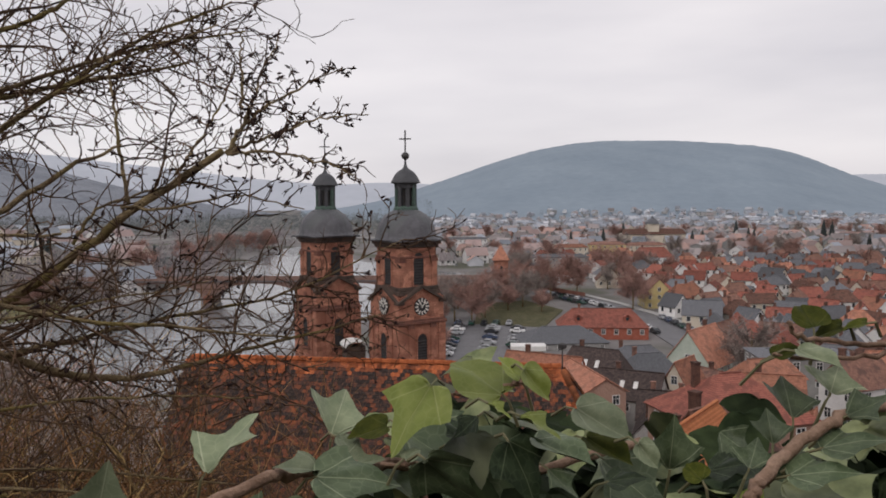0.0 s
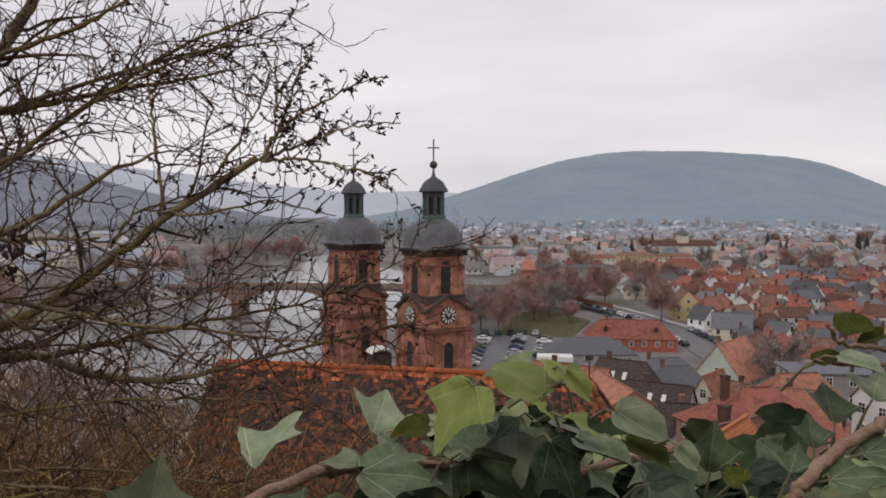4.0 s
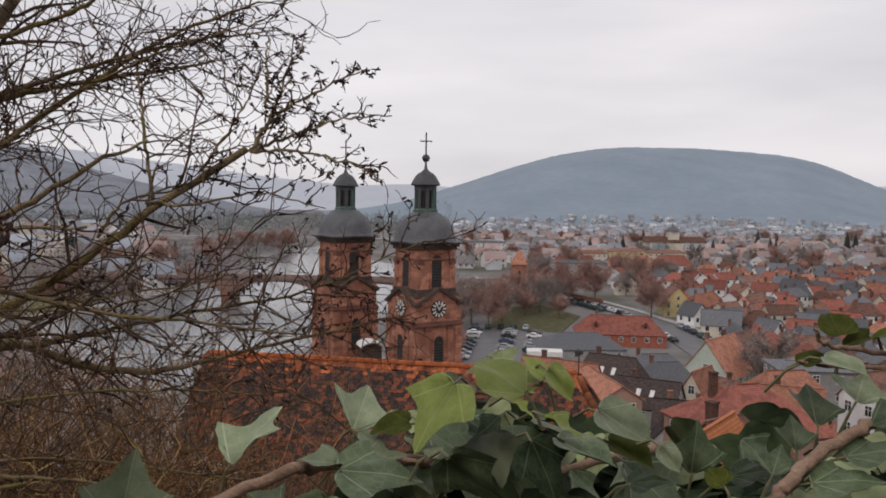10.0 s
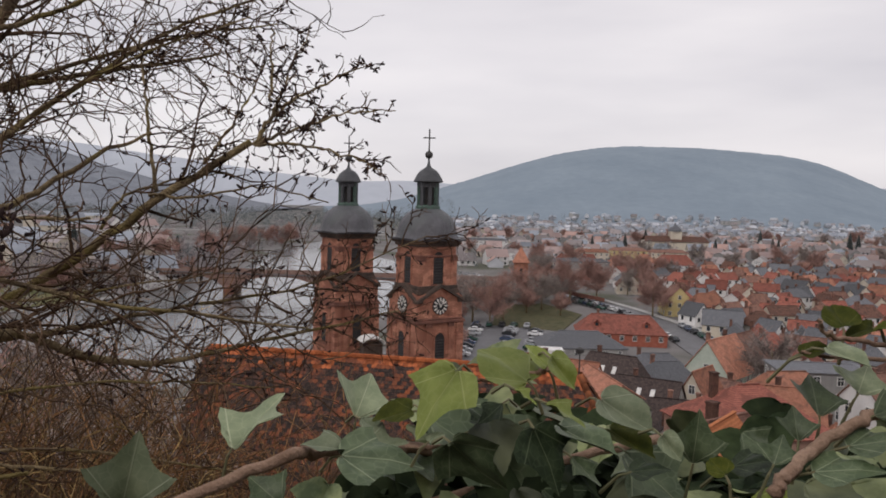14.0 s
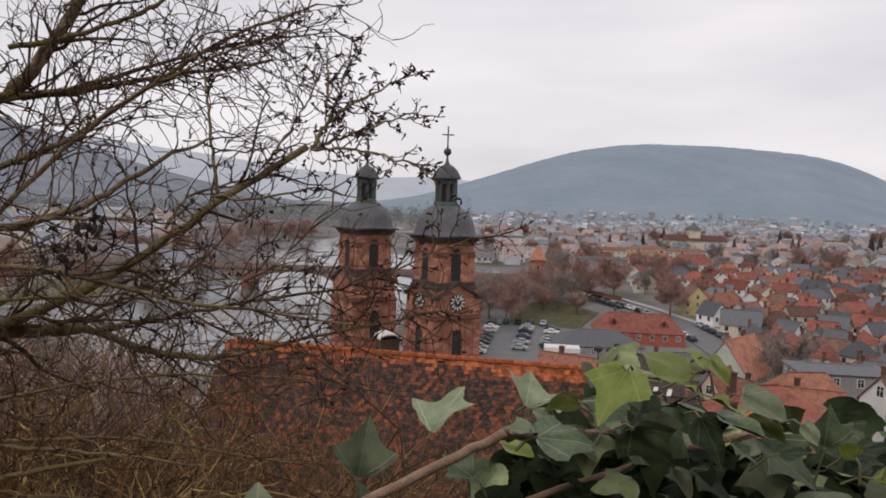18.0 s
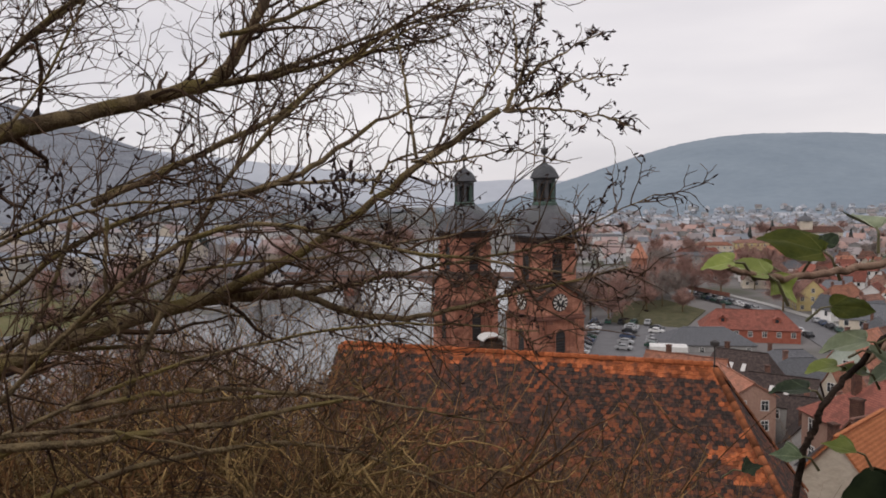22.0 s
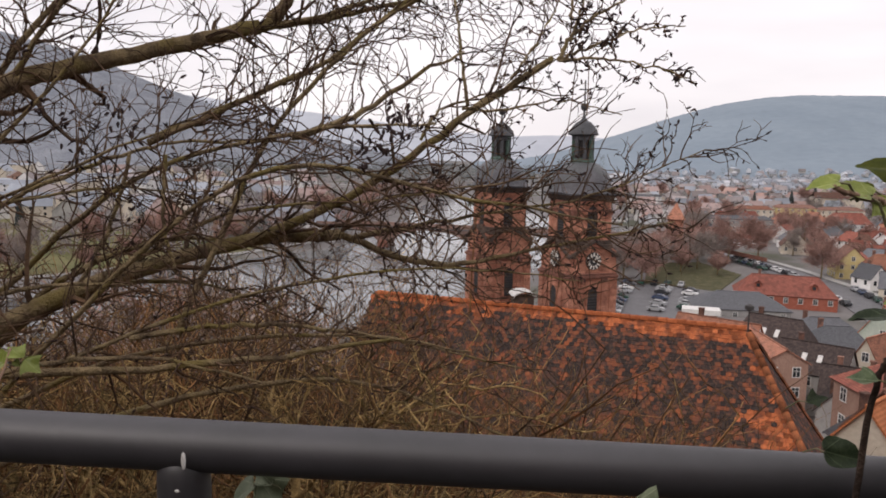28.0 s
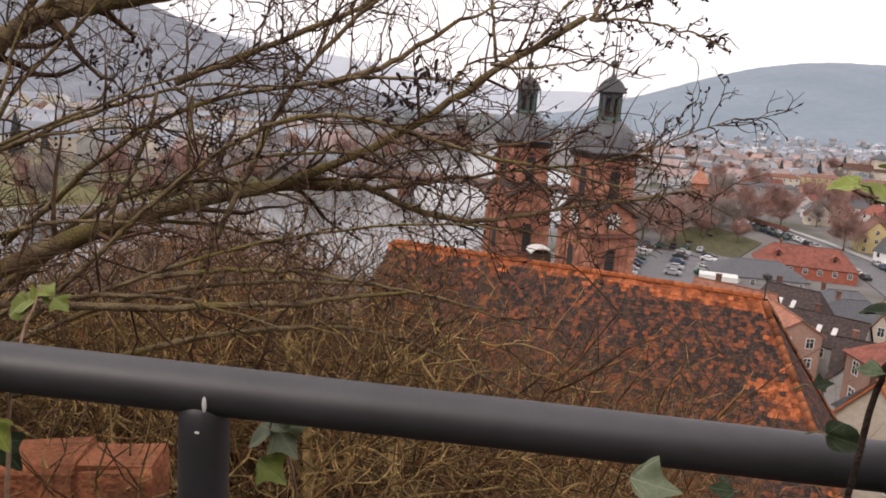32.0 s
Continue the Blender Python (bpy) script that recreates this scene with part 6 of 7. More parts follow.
for i in range(20):
    sy = srng.uniform(4.6, 8.5)
    ratio = srng.uniform(0.34, 0.85)
    shrub(-sy * ratio, sy, max(1.4, 38.05 - sy * srng.uniform(0.27, 0.36) - ground_z(-sy * ratio, sy)), 1.6, 18, 1500 + i, 0.012, M_twig)
for i, (sx, sy) in enumerate(((-1.3, 2.75), (-0.95, 2.85), (-0.6, 2.95))):
    shrub(sx, sy, 37.25 - ground_z(sx, sy), 1.1, 14, 900 + i, 0.008, M_moss)
for i in range(12):
    sy = srng.uniform(5, 10)
    sx = sy * srng.uniform(-0.14, 0.12)
    shrub(sx, sy, max(1.2, 37.9 - 0.34 * sy - ground_z(sx, sy)) * srng.uniform(0.85, 1.1), 1.4, 18, 300 + i, 0.010)
for i in range(20):
    sy = srng.uniform(10, 20)
    sx = sy * srng.uniform(-0.16, 0.24)
    shrub(sx, sy, max(1.2, 37.9 - (0.29 + 0.3 * max(0.0, sx / sy)) * sy - ground_z(sx, sy)) * srng.uniform(0.8, 1.1), 1.9, 20, 200 + i, 0.013)
for i in range(7):
    sy = srng.uniform(4.5, 8)
    sx = sy * srng.uniform(-0.35, 0.16)
    shrub(sx, sy, max(1.2, 37.9 - (0.24 + 0.25 * max(0.0, sx / sy)) * sy - ground_z(sx, sy)), 1.2, 7, 400 + i, 0.018)


for i in range(20):
    sy = srng.uniform(6, 12)
    ratio = srng.uniform(0.3, 0.66)
    shrub(-sy * ratio, sy, 38.05 - sy * srng.uniform(0.17, 0.26) - ground_z(-sy * ratio, sy), 1.5, 16, 1900 + i, 0.0095, (M_moss, M_brush, M_twig)[i % 3])
for i in range(38):
    sy = srng.uniform(5, 12)
    sx = sy * srng.uniform(-0.2, 0.18)
    shrub(sx, sy, max(1.2, 38.0 - (srng.uniform(0.26, 0.38) + 0.3 * max(0.0, sx / sy)) * sy - ground_z(sx, sy)), 1.5, 8, 1700 + i, 0.0095, M_moss if i % 2 == 0 else M_twig)


def sapling(x, y, crown, width, branches, seed):
    """A mossy young tree on the slope whose arching branches spread at crown height."""
    trng.seed(seed)
    z = ground_z(x, y) - 0.2
    sp = thing("sapling", (x, y, z), "leafless young tree with arching mossy olive branches", "tree", "saplings on the slope")
    fork = max(0.8, crown - z - trng.uniform(0.6, 1.0))
    v, f = [], []
    tube_into(v, f, [Vector((0, 0, 0)), Vector((0.05, 0.02, fork * 0.5)), Vector((0, 0, fork))], [0.032, 0.026, 0.02], 7)
    part("trunk", from_lists("trunk", v, f, True), M_moss, sp)
    for b in range(branches):
        v, f = [], []
        a = trng.uniform(0, 6.28)
        w = Vector((math.cos(a), math.sin(a) * 0.6, trng.uniform(0.15, 0.9)))
        ln = width * trng.uniform(0.6, 1.2)
        one = shoot(v, f, Vector((0, 0, fork * trng.uniform(0.75, 1.0))), w, ln, trng.uniform(0.006, 0.013), 10, 0.24, 6, 0.03)
        for k in range(2, 11):
            for _s in range(2):
                if trng.random() < 0.6:
                    two = shoot(v, f, one[k], side_way((one[k] - one[k - 1]).normalized(), trng.uniform(0.4, 1.3), 0.1, 1.0), ln * trng.uniform(0.15, 0.45), 0.0052, 6, 0.26, 4)
                    for q in (2, 4, 5):
                        if trng.random() < 0.6:
                            shoot(v, f, two[q], side_way((two[q] - two[q - 1]).normalized(), trng.uniform(0.4, 1.2), 0.05, 1.0), ln * trng.uniform(0.08, 0.2), 0.0032, 4, 0.26, 3)
        part("branch", from_lists("branch", v, f), M_moss, sp)


for i in range(30):
    sy = srng.uniform(3.5, 6.5)
    ratio = srng.uniform(0.05, 0.85)
    slope = np.interp(ratio, (0.05, 0.2, 0.4, 0.85), (0.3, 0.22, 0.2, 0.24)) + srng.uniform(-0.03, 0.14)
    sapling(-sy * ratio, sy, 38.0 - slope * sy, 1.15, 7, 800 + i)
for i in range(7):
    sy = srng.uniform(5.0, 9.0)
    sx = sy * srng.uniform(-0.08, 0.2)
    sapling(sx, sy, 37.95 - (0.34 + 0.5 * max(0, sx / sy)) * sy, 1.2, 5, 900 + i)


# ---- old wall and fence on the slope ----
wall_low = thing("retaining_wall", (-1.44, 3.1, 34.72), "short stump of a weathered red sandstone retaining wall", "wall", turn=17)
wrng = random.Random(8)
WALL_STONE = []
for k in range(4):
    bm = box(bmesh.new(), -0.27, 0.27, -0.13, 0.13, 0, 0.21)
    bmesh.ops.bevel(bm, geom=bm.edges[:], offset=0.014, segments=1, affect="EDGES")
    for q in bm.verts:
        q.co += Vector([wrng.gauss(0, 0.012) for _ in range(3)])
    me = link_mesh("stone", bm)
    me.materials.append(M_redstone)
    WALL_STONE.append(me)
for row in range(8):
    for k in range(2):
        o = part("stone", WALL_STONE[wrng.randrange(4)], None, wall_low)
        o.matrix_local = pose(-0.14 + 0.29 * k + (0.05 if row % 2 else 0), wrng.gauss(0, 0.015), row * 0.215) @ Matrix.Diagonal((0.55, 1, 1.03, 1))
fence = thing("paling_fence", (-1.1, 7.2, 33.2), "low weathered grey paling fence on the slope", "fence", turn=6)
for k in range(15):
    bm = box(bmesh.new(), -0.035, 0.035, -0.01, 0.01, 0, 1.15 + wrng.gauss(0, 0.02))
    part("slat", bm, M_paling, fence).matrix_local = pose(-0.8 + 0.115 * k, 0, 0, 0, wrng.gauss(0, 1.2), 0)
for z in (0.3, 0.85):
    part("rail", box(bmesh.new(), -0.9, 0.95, 0.012, 0.05, z, z + 0.07), M_paling, fence)


# ---- ivy on the railing ----
def leaf_mesh(lobes, fold, seed):
    """An ivy leaf, stalk at the origin, tip to +y, about 1 long: lobed, folded along its midrib and curled."""
    r = random.Random(seed)
    out = lobes
    verts, faces = [(0, 0, 0)], []
    ring = []
    for x, y in out:
        ring.append(len(verts))
        verts.append((x, y, 0))
    inner = []
    for x, y in out:
        inner.append(len(verts))
        verts.append((x * 0.55, 0.08 + (y - 0.08) * 0.55, 0))
    n = len(out)
    for i in range(n - 1):
        faces.append((inner[i], ring[i], ring[i + 1], inner[i + 1]))
        faces.append((0, inner[i], inner[i + 1]))
    a, b = r.uniform(-0.15, 0.15), r.uniform(-0.1, 0.2)
    done = []
    for x, y, z in verts:
        z = abs(x) * fold - 0.35 * fold * x * x + b * (y * y) * -0.5 + a * x * y + 0.045 * math.sin(8 * x + 5 * y + seed)
        done.append((x, y, z))
    return done, faces


LOBES = []
for half in (((0.02, -0.01), (0.2, -0.06), (0.42, 0.06), (0.6, 0.34), (0.45, 0.4), (0.32, 0.47), (0.24, 0.6), (0.13, 0.79)),
             ((0.02, 0.0), (0.14, 0.05), (0.36, 0.22), (0.59, 0.46), (0.44, 0.5), (0.31, 0.56), (0.2, 0.68), (0.1, 0.84)),
             ((0.02, -0.01), (0.2, -0.06), (0.4, 0.02), (0.47, 0.2), (0.44, 0.42), (0.36, 0.62), (0.22, 0.8), (0.1, 0.9))):
    fine = [half[0]]
    for (x0, y0), (x1, y1), k in zip(half, half[1:] + ((0.0, 1.0),), range(8)):
        mx, my = (x0 + x1) / 2, (y0 + y1) / 2
        dx, dy = x1 - x0, y1 - y0
        bow = 0.09 if k in (0, 1, 2) or half[3][0] < 0.5 else -0.07 if k in (3, 4, 5) else 0.06
        fine += [(mx + dy * bow, my - dx * bow), (x1, y1)]
    half = tuple(fine[:-1])
    LOBES.append(half + ((0.0, 1.0),) + tuple((-x, y) for x, y in half[::-1]))


def ivy_material(name, dark, light, vein, gloss=0.28, rough=0.48):
    m = bpy.data.materials.new(name)
    m.use_nodes = True
    n, l = m.node_tree.nodes, m.node_tree.links
    bsdf = n["Principled BSDF"]
    tc = n.new("ShaderNodeTexCoord")
    sep = n.new("ShaderNodeSeparateXYZ")
    l.new(tc.outputs["Object"], sep.inputs[0])

    def math_(op, a, b=None):
        q = n.new("ShaderNodeMath")
        q.operation = op
        for i, s in enumerate((a, b)):
            if s is None:
                continue
            if isinstance(s, (int, float)):
                q.inputs[i].default_value = s
            else:
                l.new(s, q.inputs[i])
        return q.outputs[0]

    ang = math_("ARCTAN2", sep.outputs["X"], math_("ADD", sep.outputs["Y"], 0.03))
    wave = math_("ABSOLUTE", math_("SINE", math_("MULTIPLY", ang, 3.9)))
    rad = math_("SQRT", math_("ADD", math_("MULTIPLY", sep.outputs["X"], sep.outputs["X"]), math_("MULTIPLY", sep.outputs["Y"], sep.outputs["Y"])))
    line = math_("MULTIPLY", wave, rad)
    rp = n.new("ShaderNodeValToRGB")
    rp.color_ramp.elements[0].position, rp.color_ramp.elements[1].position = 0.004, 0.05
    rp.color_ramp.elements[0].color, rp.color_ramp.elements[1].color = (1, 1, 1, 1), (0, 0, 0, 1)
    l.new(line, rp.inputs["Fac"])
    nt = n.new("ShaderNodeTexNoise")
    nt.inputs["Scale"].default_value, nt.inputs["Detail"].default_value = 3.2, 5.0
    l.new(tc.outputs["Object"], nt.inputs["Vector"])
    ramp = n.new("ShaderNodeValToRGB")
    ramp.color_ramp.elements[0].position, ramp.color_ramp.elements[1].position = 0.35, 0.68
    ramp.color_ramp.elements[0].color, ramp.color_ramp.elements[1].color = (*dark, 1), (*light, 1)
    l.new(nt.outputs["Fac"], ramp.inputs["Fac"])
    net = n.new("ShaderNodeTexVoronoi")
    net.feature = "DISTANCE_TO_EDGE"
    net.inputs["Scale"].default_value = 7.0
    l.new(tc.outputs["Object"], net.inputs["Vector"])
    thin = n.new("ShaderNodeValToRGB")
    thin.color_ramp.elements[0].position, thin.color_ramp.elements[1].position = 0.0, 0.07
    thin.color_ramp.elements[0].color, thin.color_ramp.elements[1].color = (1, 1, 1, 1), (0, 0, 0, 1)
    l.new(net.outputs["Distance"], thin.inputs["Fac"])
    both = math_("MAXIMUM", math_("MULTIPLY", rp.outputs["Color"], 0.62), math_("MULTIPLY", thin.outputs["Color"], 0.16))
    mix = n.new("ShaderNodeMix")
    mix.data_type = "RGBA"
    l.new(both, mix.inputs[0])
    l.new(ramp.outputs["Color"], mix.inputs[6])
    mix.inputs[7].default_value = (*vein, 1)
    hsv = n.new("ShaderNodeHueSaturation")
    mr = n.new("ShaderNodeMapRange")
    mr.inputs["To Min"].default_value, mr.inputs["To Max"].default_value = 0.7, 1.3
    l.new(n.new("ShaderNodeObjectInfo").outputs["Random"], mr.inputs["Value"])
    l.new(mr.outputs["Result"], hsv.inputs["Value"])
    l.new(mix.outputs[2], hsv.inputs["Color"])
    l.new(hsv.outputs["Color"], bsdf.inputs["Base Color"])
    bsdf.inputs["Roughness"].default_value = rough
    bsdf.inputs["Specular IOR Level"].default_value = gloss
    bp = n.new("ShaderNodeBump")
    bp.inputs["Strength"].default_value, bp.inputs["Distance"].default_value = 0.22, 0.02
    l.new(rp.outputs["Color"], bp.inputs["Height"])
    l.new(bp.outputs["Normal"], bsdf.inputs["Normal"])
    return m


M_ivy = ivy_material("dark_ivy", (0.012, 0.021, 0.01), (0.034, 0.05, 0.023), (0.12, 0.15, 0.085), 0.14, 0.55)
M_ivy_green = ivy_material("green_ivy", (0.045, 0.068, 0.032), (0.1, 0.132, 0.068), (0.28, 0.32, 0.2))
M_ivy_pale = ivy_material("greyish_ivy", (0.135, 0.17, 0.095), (0.225, 0.26, 0.155), (0.4, 0.43, 0.29))
M_ivy_young = ivy_material("young_ivy", (0.14, 0.18, 0.028), (0.22, 0.26, 0.06), (0.34, 0.37, 0.15))
# olive leaves, darkened in the colour to pass for backlit ones
M_ivy_backlit = ivy_material("backlit_olive_ivy", (0.03, 0.042, 0.006), (0.075, 0.08, 0.013), (0.12, 0.13, 0.035), 0.08, 0.7)
M_stem = mat("ivy_stem_bark", (0.2, 0.125, 0.085), (0.34, 0.23, 0.165), 60.0, 0.8, 0.4, 0.3, coords="World")
M_stalk = mat("leaf_stalk", (0.12, 0.13, 0.06), (0.2, 0.17, 0.09), 60.0, 0.7, coords="World")
LEAVES = {}
for mi, mm in (("dark", M_ivy), ("green", M_ivy_green), ("pale", M_ivy_pale), ("young", M_ivy_young), ("old", M_ivy_backlit)):
    for li, lob in enumerate(LOBES):
        for fi, fold in enumerate((0.12, 0.4, -0.15)):
            vv, ff = leaf_mesh(lob, fold, li * 3 + fi)
            me = from_lists("leaf", vv, ff, True)
            me.materials.append(mm)
            LEAVES[(mi, li, fi)] = me
ivy = thing("ivy", (1.2, 1.6, 36.5), "thick ivy with lobed green leaves growing over the railing", "ivy")
IB = Vector((1.2, 1.6, 36.5))
irng = random.Random(11)


def stem(points, r0, r1, bark=None):
    line = curve([Vector(p) - IB for p in points], 8)
    v, f = [], []
    n = len(line)
    tube_into(v, f, [p + Vector([irng.gauss(0, 0.0008) for _ in range(3)]) for p in line], [r0 + (r1 - r0) * i / (n - 1) for i in range(n)], 8)
    part("stem", from_lists("stem", v, f, True), bark or M_stem, ivy)


def blade(at, along, face, size, kind, shape, fold):
    """A leaf that grows from a stalk's end along a way, its face turned to another."""
    along = Vector(along).normalized()
    face = Vector(face)
    face = (face - along * face.dot(along)).normalized()
    o = part("leaf", LEAVES[(kind, shape, fold)], None, ivy)
    o.matrix_local = Matrix.Translation(Vector(at) - IB) @ Matrix((along.cross(face), along, face)).transposed().to_4x4() @ Matrix.Scale(size, 4)
    a = Vector(at) - IB
    v, f = [], []
    tube_into(v, f, [a, a - along * 0.006 + Vector((0, 0.003, -0.002)), a - along * 0.014 + Vector((0, 0.012, -0.014))], [0.0007, 0.0008, 0.0011], 5)
    part("stalk", from_lists("stalk", v, f), M_stalk, ivy)


def hero(at, tip, kind, shape, fold, lean):
    """A leaf from its stalk's end to its tip, its face turned to the lane and, by lean, to the sky."""
    a, b = Vector(at), Vector(tip)
    along = (b - a).normalized()
    face = Vector((-0.1, -1.0 + 0.8 * lean, 0.25 + 1.1 * lean))
    face = (face - along * face.dot(along)).normalized()
    across = along.cross(face)
    o = part("leaf", LEAVES[(kind, shape, fold)], None, ivy)
    rot = Matrix((across, along, face)).transposed().to_4x4()
    o.matrix_local = Matrix.Translation(a - IB) @ rot @ Matrix.Scale((b - a).length * 0.82, 4)
    v, f = [], []
    back_ = a - along * 0.014 + Vector((0, 0.022, -0.012))
    tube_into(v, f, [a - IB, (a - along * 0.006 + Vector((0, 0.006, 0))) - IB, back_ - IB], [0.0006, 0.0007, 0.0009], 5)
    part("stalk", from_lists("stalk", v, f), M_stalk, o.parent)


M_ivy_wood = mat("dark_ivy_wood", (0.022, 0.015, 0.012), (0.06, 0.04, 0.03), 30.0, 0.85, 0.5, 0.4, coords="World")
stem([(0.680, 1.175, 37.873), (0.707, 1.195, 37.866), (0.739, 1.220, 37.866), (0.789, 1.255, 37.870), (0.831, 1.290, 37.881), (0.869, 1.330, 37.892), (0.953, 1.400, 37.916), (0.975, 1.440, 37.910), (1.026, 1.490, 37.897), (1.052, 1.520, 37.889)], 0.0016, 0.0042)
stem([(1.204, 1.350, 37.927), (1.213, 1.360, 37.933), (1.239, 1.375, 37.947), (1.267, 1.385, 37.957), (1.300, 1.400, 37.958), (1.357, 1.430, 37.964)], 0.0034, 0.0027)
stem([(0.748, 1.34, 37.5), (0.763, 1.335, 37.704), (0.773, 1.335, 37.740), (0.778, 1.335, 37.759), (0.812, 1.360, 37.785), (0.847, 1.390, 37.807), (0.918, 1.440, 37.846)], 0.0027, 0.0022, M_ivy_wood)
stem([(0.82, 1.42, 37.76), (0.93, 1.45, 37.83), (1.1, 1.5, 37.88), (1.2, 1.52, 37.9)], 0.0022, 0.0035)
stem([(1.05, 1.36, 37.64), (1.12, 1.36, 37.74), (1.2, 1.42, 37.82), (1.3, 1.5, 37.86)], 0.0055, 0.004)
stem([(1.244, 1.400, 38.004), (1.246, 1.400, 37.998), (1.262, 1.410, 37.991), (1.313, 1.430, 37.984), (1.388, 1.450, 37.976)], 0.0009, 0.0018)
stem([(1.239, 1.410, 37.985), (1.256, 1.410, 37.981), (1.314, 1.430, 37.978)], 0.0008, 0.0014)
stem([(1.026, 1.430, 37.919), (1.043, 1.430, 37.918), (1.062, 1.440, 37.911)], 0.0012, 0.0016)
stem([(1.065, 1.430, 37.958), (1.081, 1.430, 37.958), (1.099, 1.425, 37.964), (1.106, 1.420, 37.969)], 0.0009, 0.0016)
stem([(-0.22, 1.5, 37.2), (-0.22, 1.5, 37.35), (-0.24, 1.54, 37.5), (-0.26, 1.62, 37.6)], 0.004, 0.0015)
stem([(0.18, 1.66, 37.1), (0.16, 1.64, 37.25), (0.14, 1.62, 37.4), (0.12, 1.61, 37.46)], 0.003, 0.0015)
blade((0.915, 1.470, 37.901), (0.47, 0.77, 0.43), (-0.42, -0.23, 0.88), 0.0533, "pale", 1, 1)
blade((0.989, 1.500, 37.915), (0.11, 0.90, 0.42), (0.45, -0.42, 0.79), 0.0433, "pale", 1, 1)
blade((1.055, 1.440, 37.961), (-0.54, -0.42, -0.73), (-0.47, -0.57, 0.67), 0.0463, "young", 0, 0)
blade((1.094, 1.420, 37.961), (-0.67, 0.63, 0.39), (0.11, -0.44, 0.89), 0.0403, "young", 2, 0)
blade((1.104, 1.420, 37.969), (-0.61, 0.55, 0.57), (0.39, -0.42, 0.82), 0.0181, "young", 2, 1)
blade((1.106, 1.420, 37.974), (0.64, -0.04, -0.77), (0.62, -0.57, 0.54), 0.0224, "young", 2, 1)
blade((1.085, 1.400, 37.961), (0.79, -0.22, -0.57), (0.56, -0.10, 0.82), 0.0146, "young", 1, 1)
blade((1.102, 1.400, 37.954), (0.83, -0.21, -0.52), (0.51, -0.10, 0.85), 0.0242, "young", 1, 1)
blade((1.141, 1.450, 37.943), (0.85, -0.29, -0.44), (0.26, -0.49, 0.83), 0.0360, "pale", 2, 1)
blade((1.188, 1.420, 37.917), (0.12, 0.22, 0.97), (0.12, -0.97, 0.21), 0.0305, "green", 1, 1)
blade((1.247, 1.400, 37.952), (0.14, 0.85, 0.51), (0.19, -0.53, 0.83), 0.0298, "green", 1, 1)
blade((1.272, 1.410, 37.962), (0.55, 0.73, 0.40), (-0.02, -0.47, 0.88), 0.0285, "pale", 1, 0)
blade((1.232, 1.390, 37.941), (0.10, 0.70, 0.70), (-0.01, -0.71, 0.71), 0.0204, "green", 1, 1)
blade((1.220, 1.390, 37.928), (0.49, 0.67, 0.56), (-0.27, -0.49, 0.83), 0.0210, "green", 1, 0)
blade((1.265, 1.380, 37.958), (0.82, -0.24, 0.52), (-0.56, -0.18, 0.81), 0.0240, "green", 1, 0)
blade((1.248, 1.370, 37.945), (0.90, -0.31, 0.31), (-0.34, -0.06, 0.94), 0.0301, "green", 0, 0)
blade((1.227, 1.360, 37.935), (0.91, -0.35, 0.24), (-0.28, -0.08, 0.96), 0.0317, "green", 0, 0)
blade((0.992, 1.430, 37.916), (-0.97, -0.22, 0.06), (0.10, -0.16, 0.98), 0.0274, "pale", 1, 1)
blade((0.993, 1.490, 37.916), (0.83, -0.29, -0.48), (0.40, -0.31, 0.86), 0.0206, "pale", 1, 0)
blade((1.027, 1.480, 37.925), (-0.96, 0.01, -0.27), (-0.26, -0.35, 0.90), 0.0266, "old", 2, 1)
blade((0.991, 1.420, 37.915), (0.99, 0.10, -0.07), (0.10, -0.30, 0.95), 0.0477, "green", 0, 0)
blade((1.052, 1.400, 37.931), (0.71, 0.07, -0.70), (-0.35, -0.83, -0.43), 0.0424, "green", 0, 0)
blade((1.096, 1.400, 37.940), (0.42, -0.32, -0.85), (0.49, -0.71, 0.51), 0.0366, "dark", 0, 0)
blade((1.111, 1.410, 37.937), (0.89, -0.35, -0.29), (0.26, -0.12, 0.96), 0.0342, "green", 2, 1)
blade((0.866, 1.420, 37.880), (0.11, 0.31, 0.95), (0.38, -0.89, 0.25), 0.0443, "pale", 1, 1)
blade((1.149, 1.460, 37.922), (0.81, -0.43, -0.39), (0.28, -0.30, 0.91), 0.0314, "old", 2, 1)
blade((1.167, 1.410, 37.935), (0.61, -0.23, -0.76), (0.36, -0.77, 0.52), 0.0166, "pale", 2, 1)
blade((1.267, 1.420, 37.996), (0.12, 0.87, 0.48), (-0.15, -0.47, 0.87), 0.0216, "old", 2, 1)
blade((1.283, 1.420, 37.996), (-0.65, 0.60, -0.46), (-0.62, -0.09, 0.78), 0.0172, "old", 2, 1)
blade((1.249, 1.400, 37.987), (0.77, -0.56, -0.29), (0.13, -0.32, 0.94), 0.0225, "pale", 2, 1)
blade((1.241, 1.410, 37.982), (0.95, -0.04, 0.30), (-0.30, -0.30, 0.91), 0.0158, "old", 2, 1)
blade((1.291, 1.410, 38.000), (-0.76, 0.50, -0.41), (-0.49, -0.03, 0.87), 0.0130, "old", 2, 1)
blade((1.117, 1.400, 37.925), (0.64, -0.56, -0.53), (0.43, -0.31, 0.85), 0.0213, "green", 1, 0)
blade((1.040, 1.420, 37.925), (0.78, 0.52, 0.34), (-0.10, -0.44, 0.89), 0.0111, "pale", 2, 0)
blade((1.007, 1.500, 37.897), (-0.81, 0.29, 0.51), (0.48, -0.18, 0.86), 0.0220, "dark", 0, 0)
blade((1.199, 1.400, 37.918), (-0.26, 0.92, 0.28), (-0.36, -0.36, 0.86), 0.0151, "old", 2, 1)
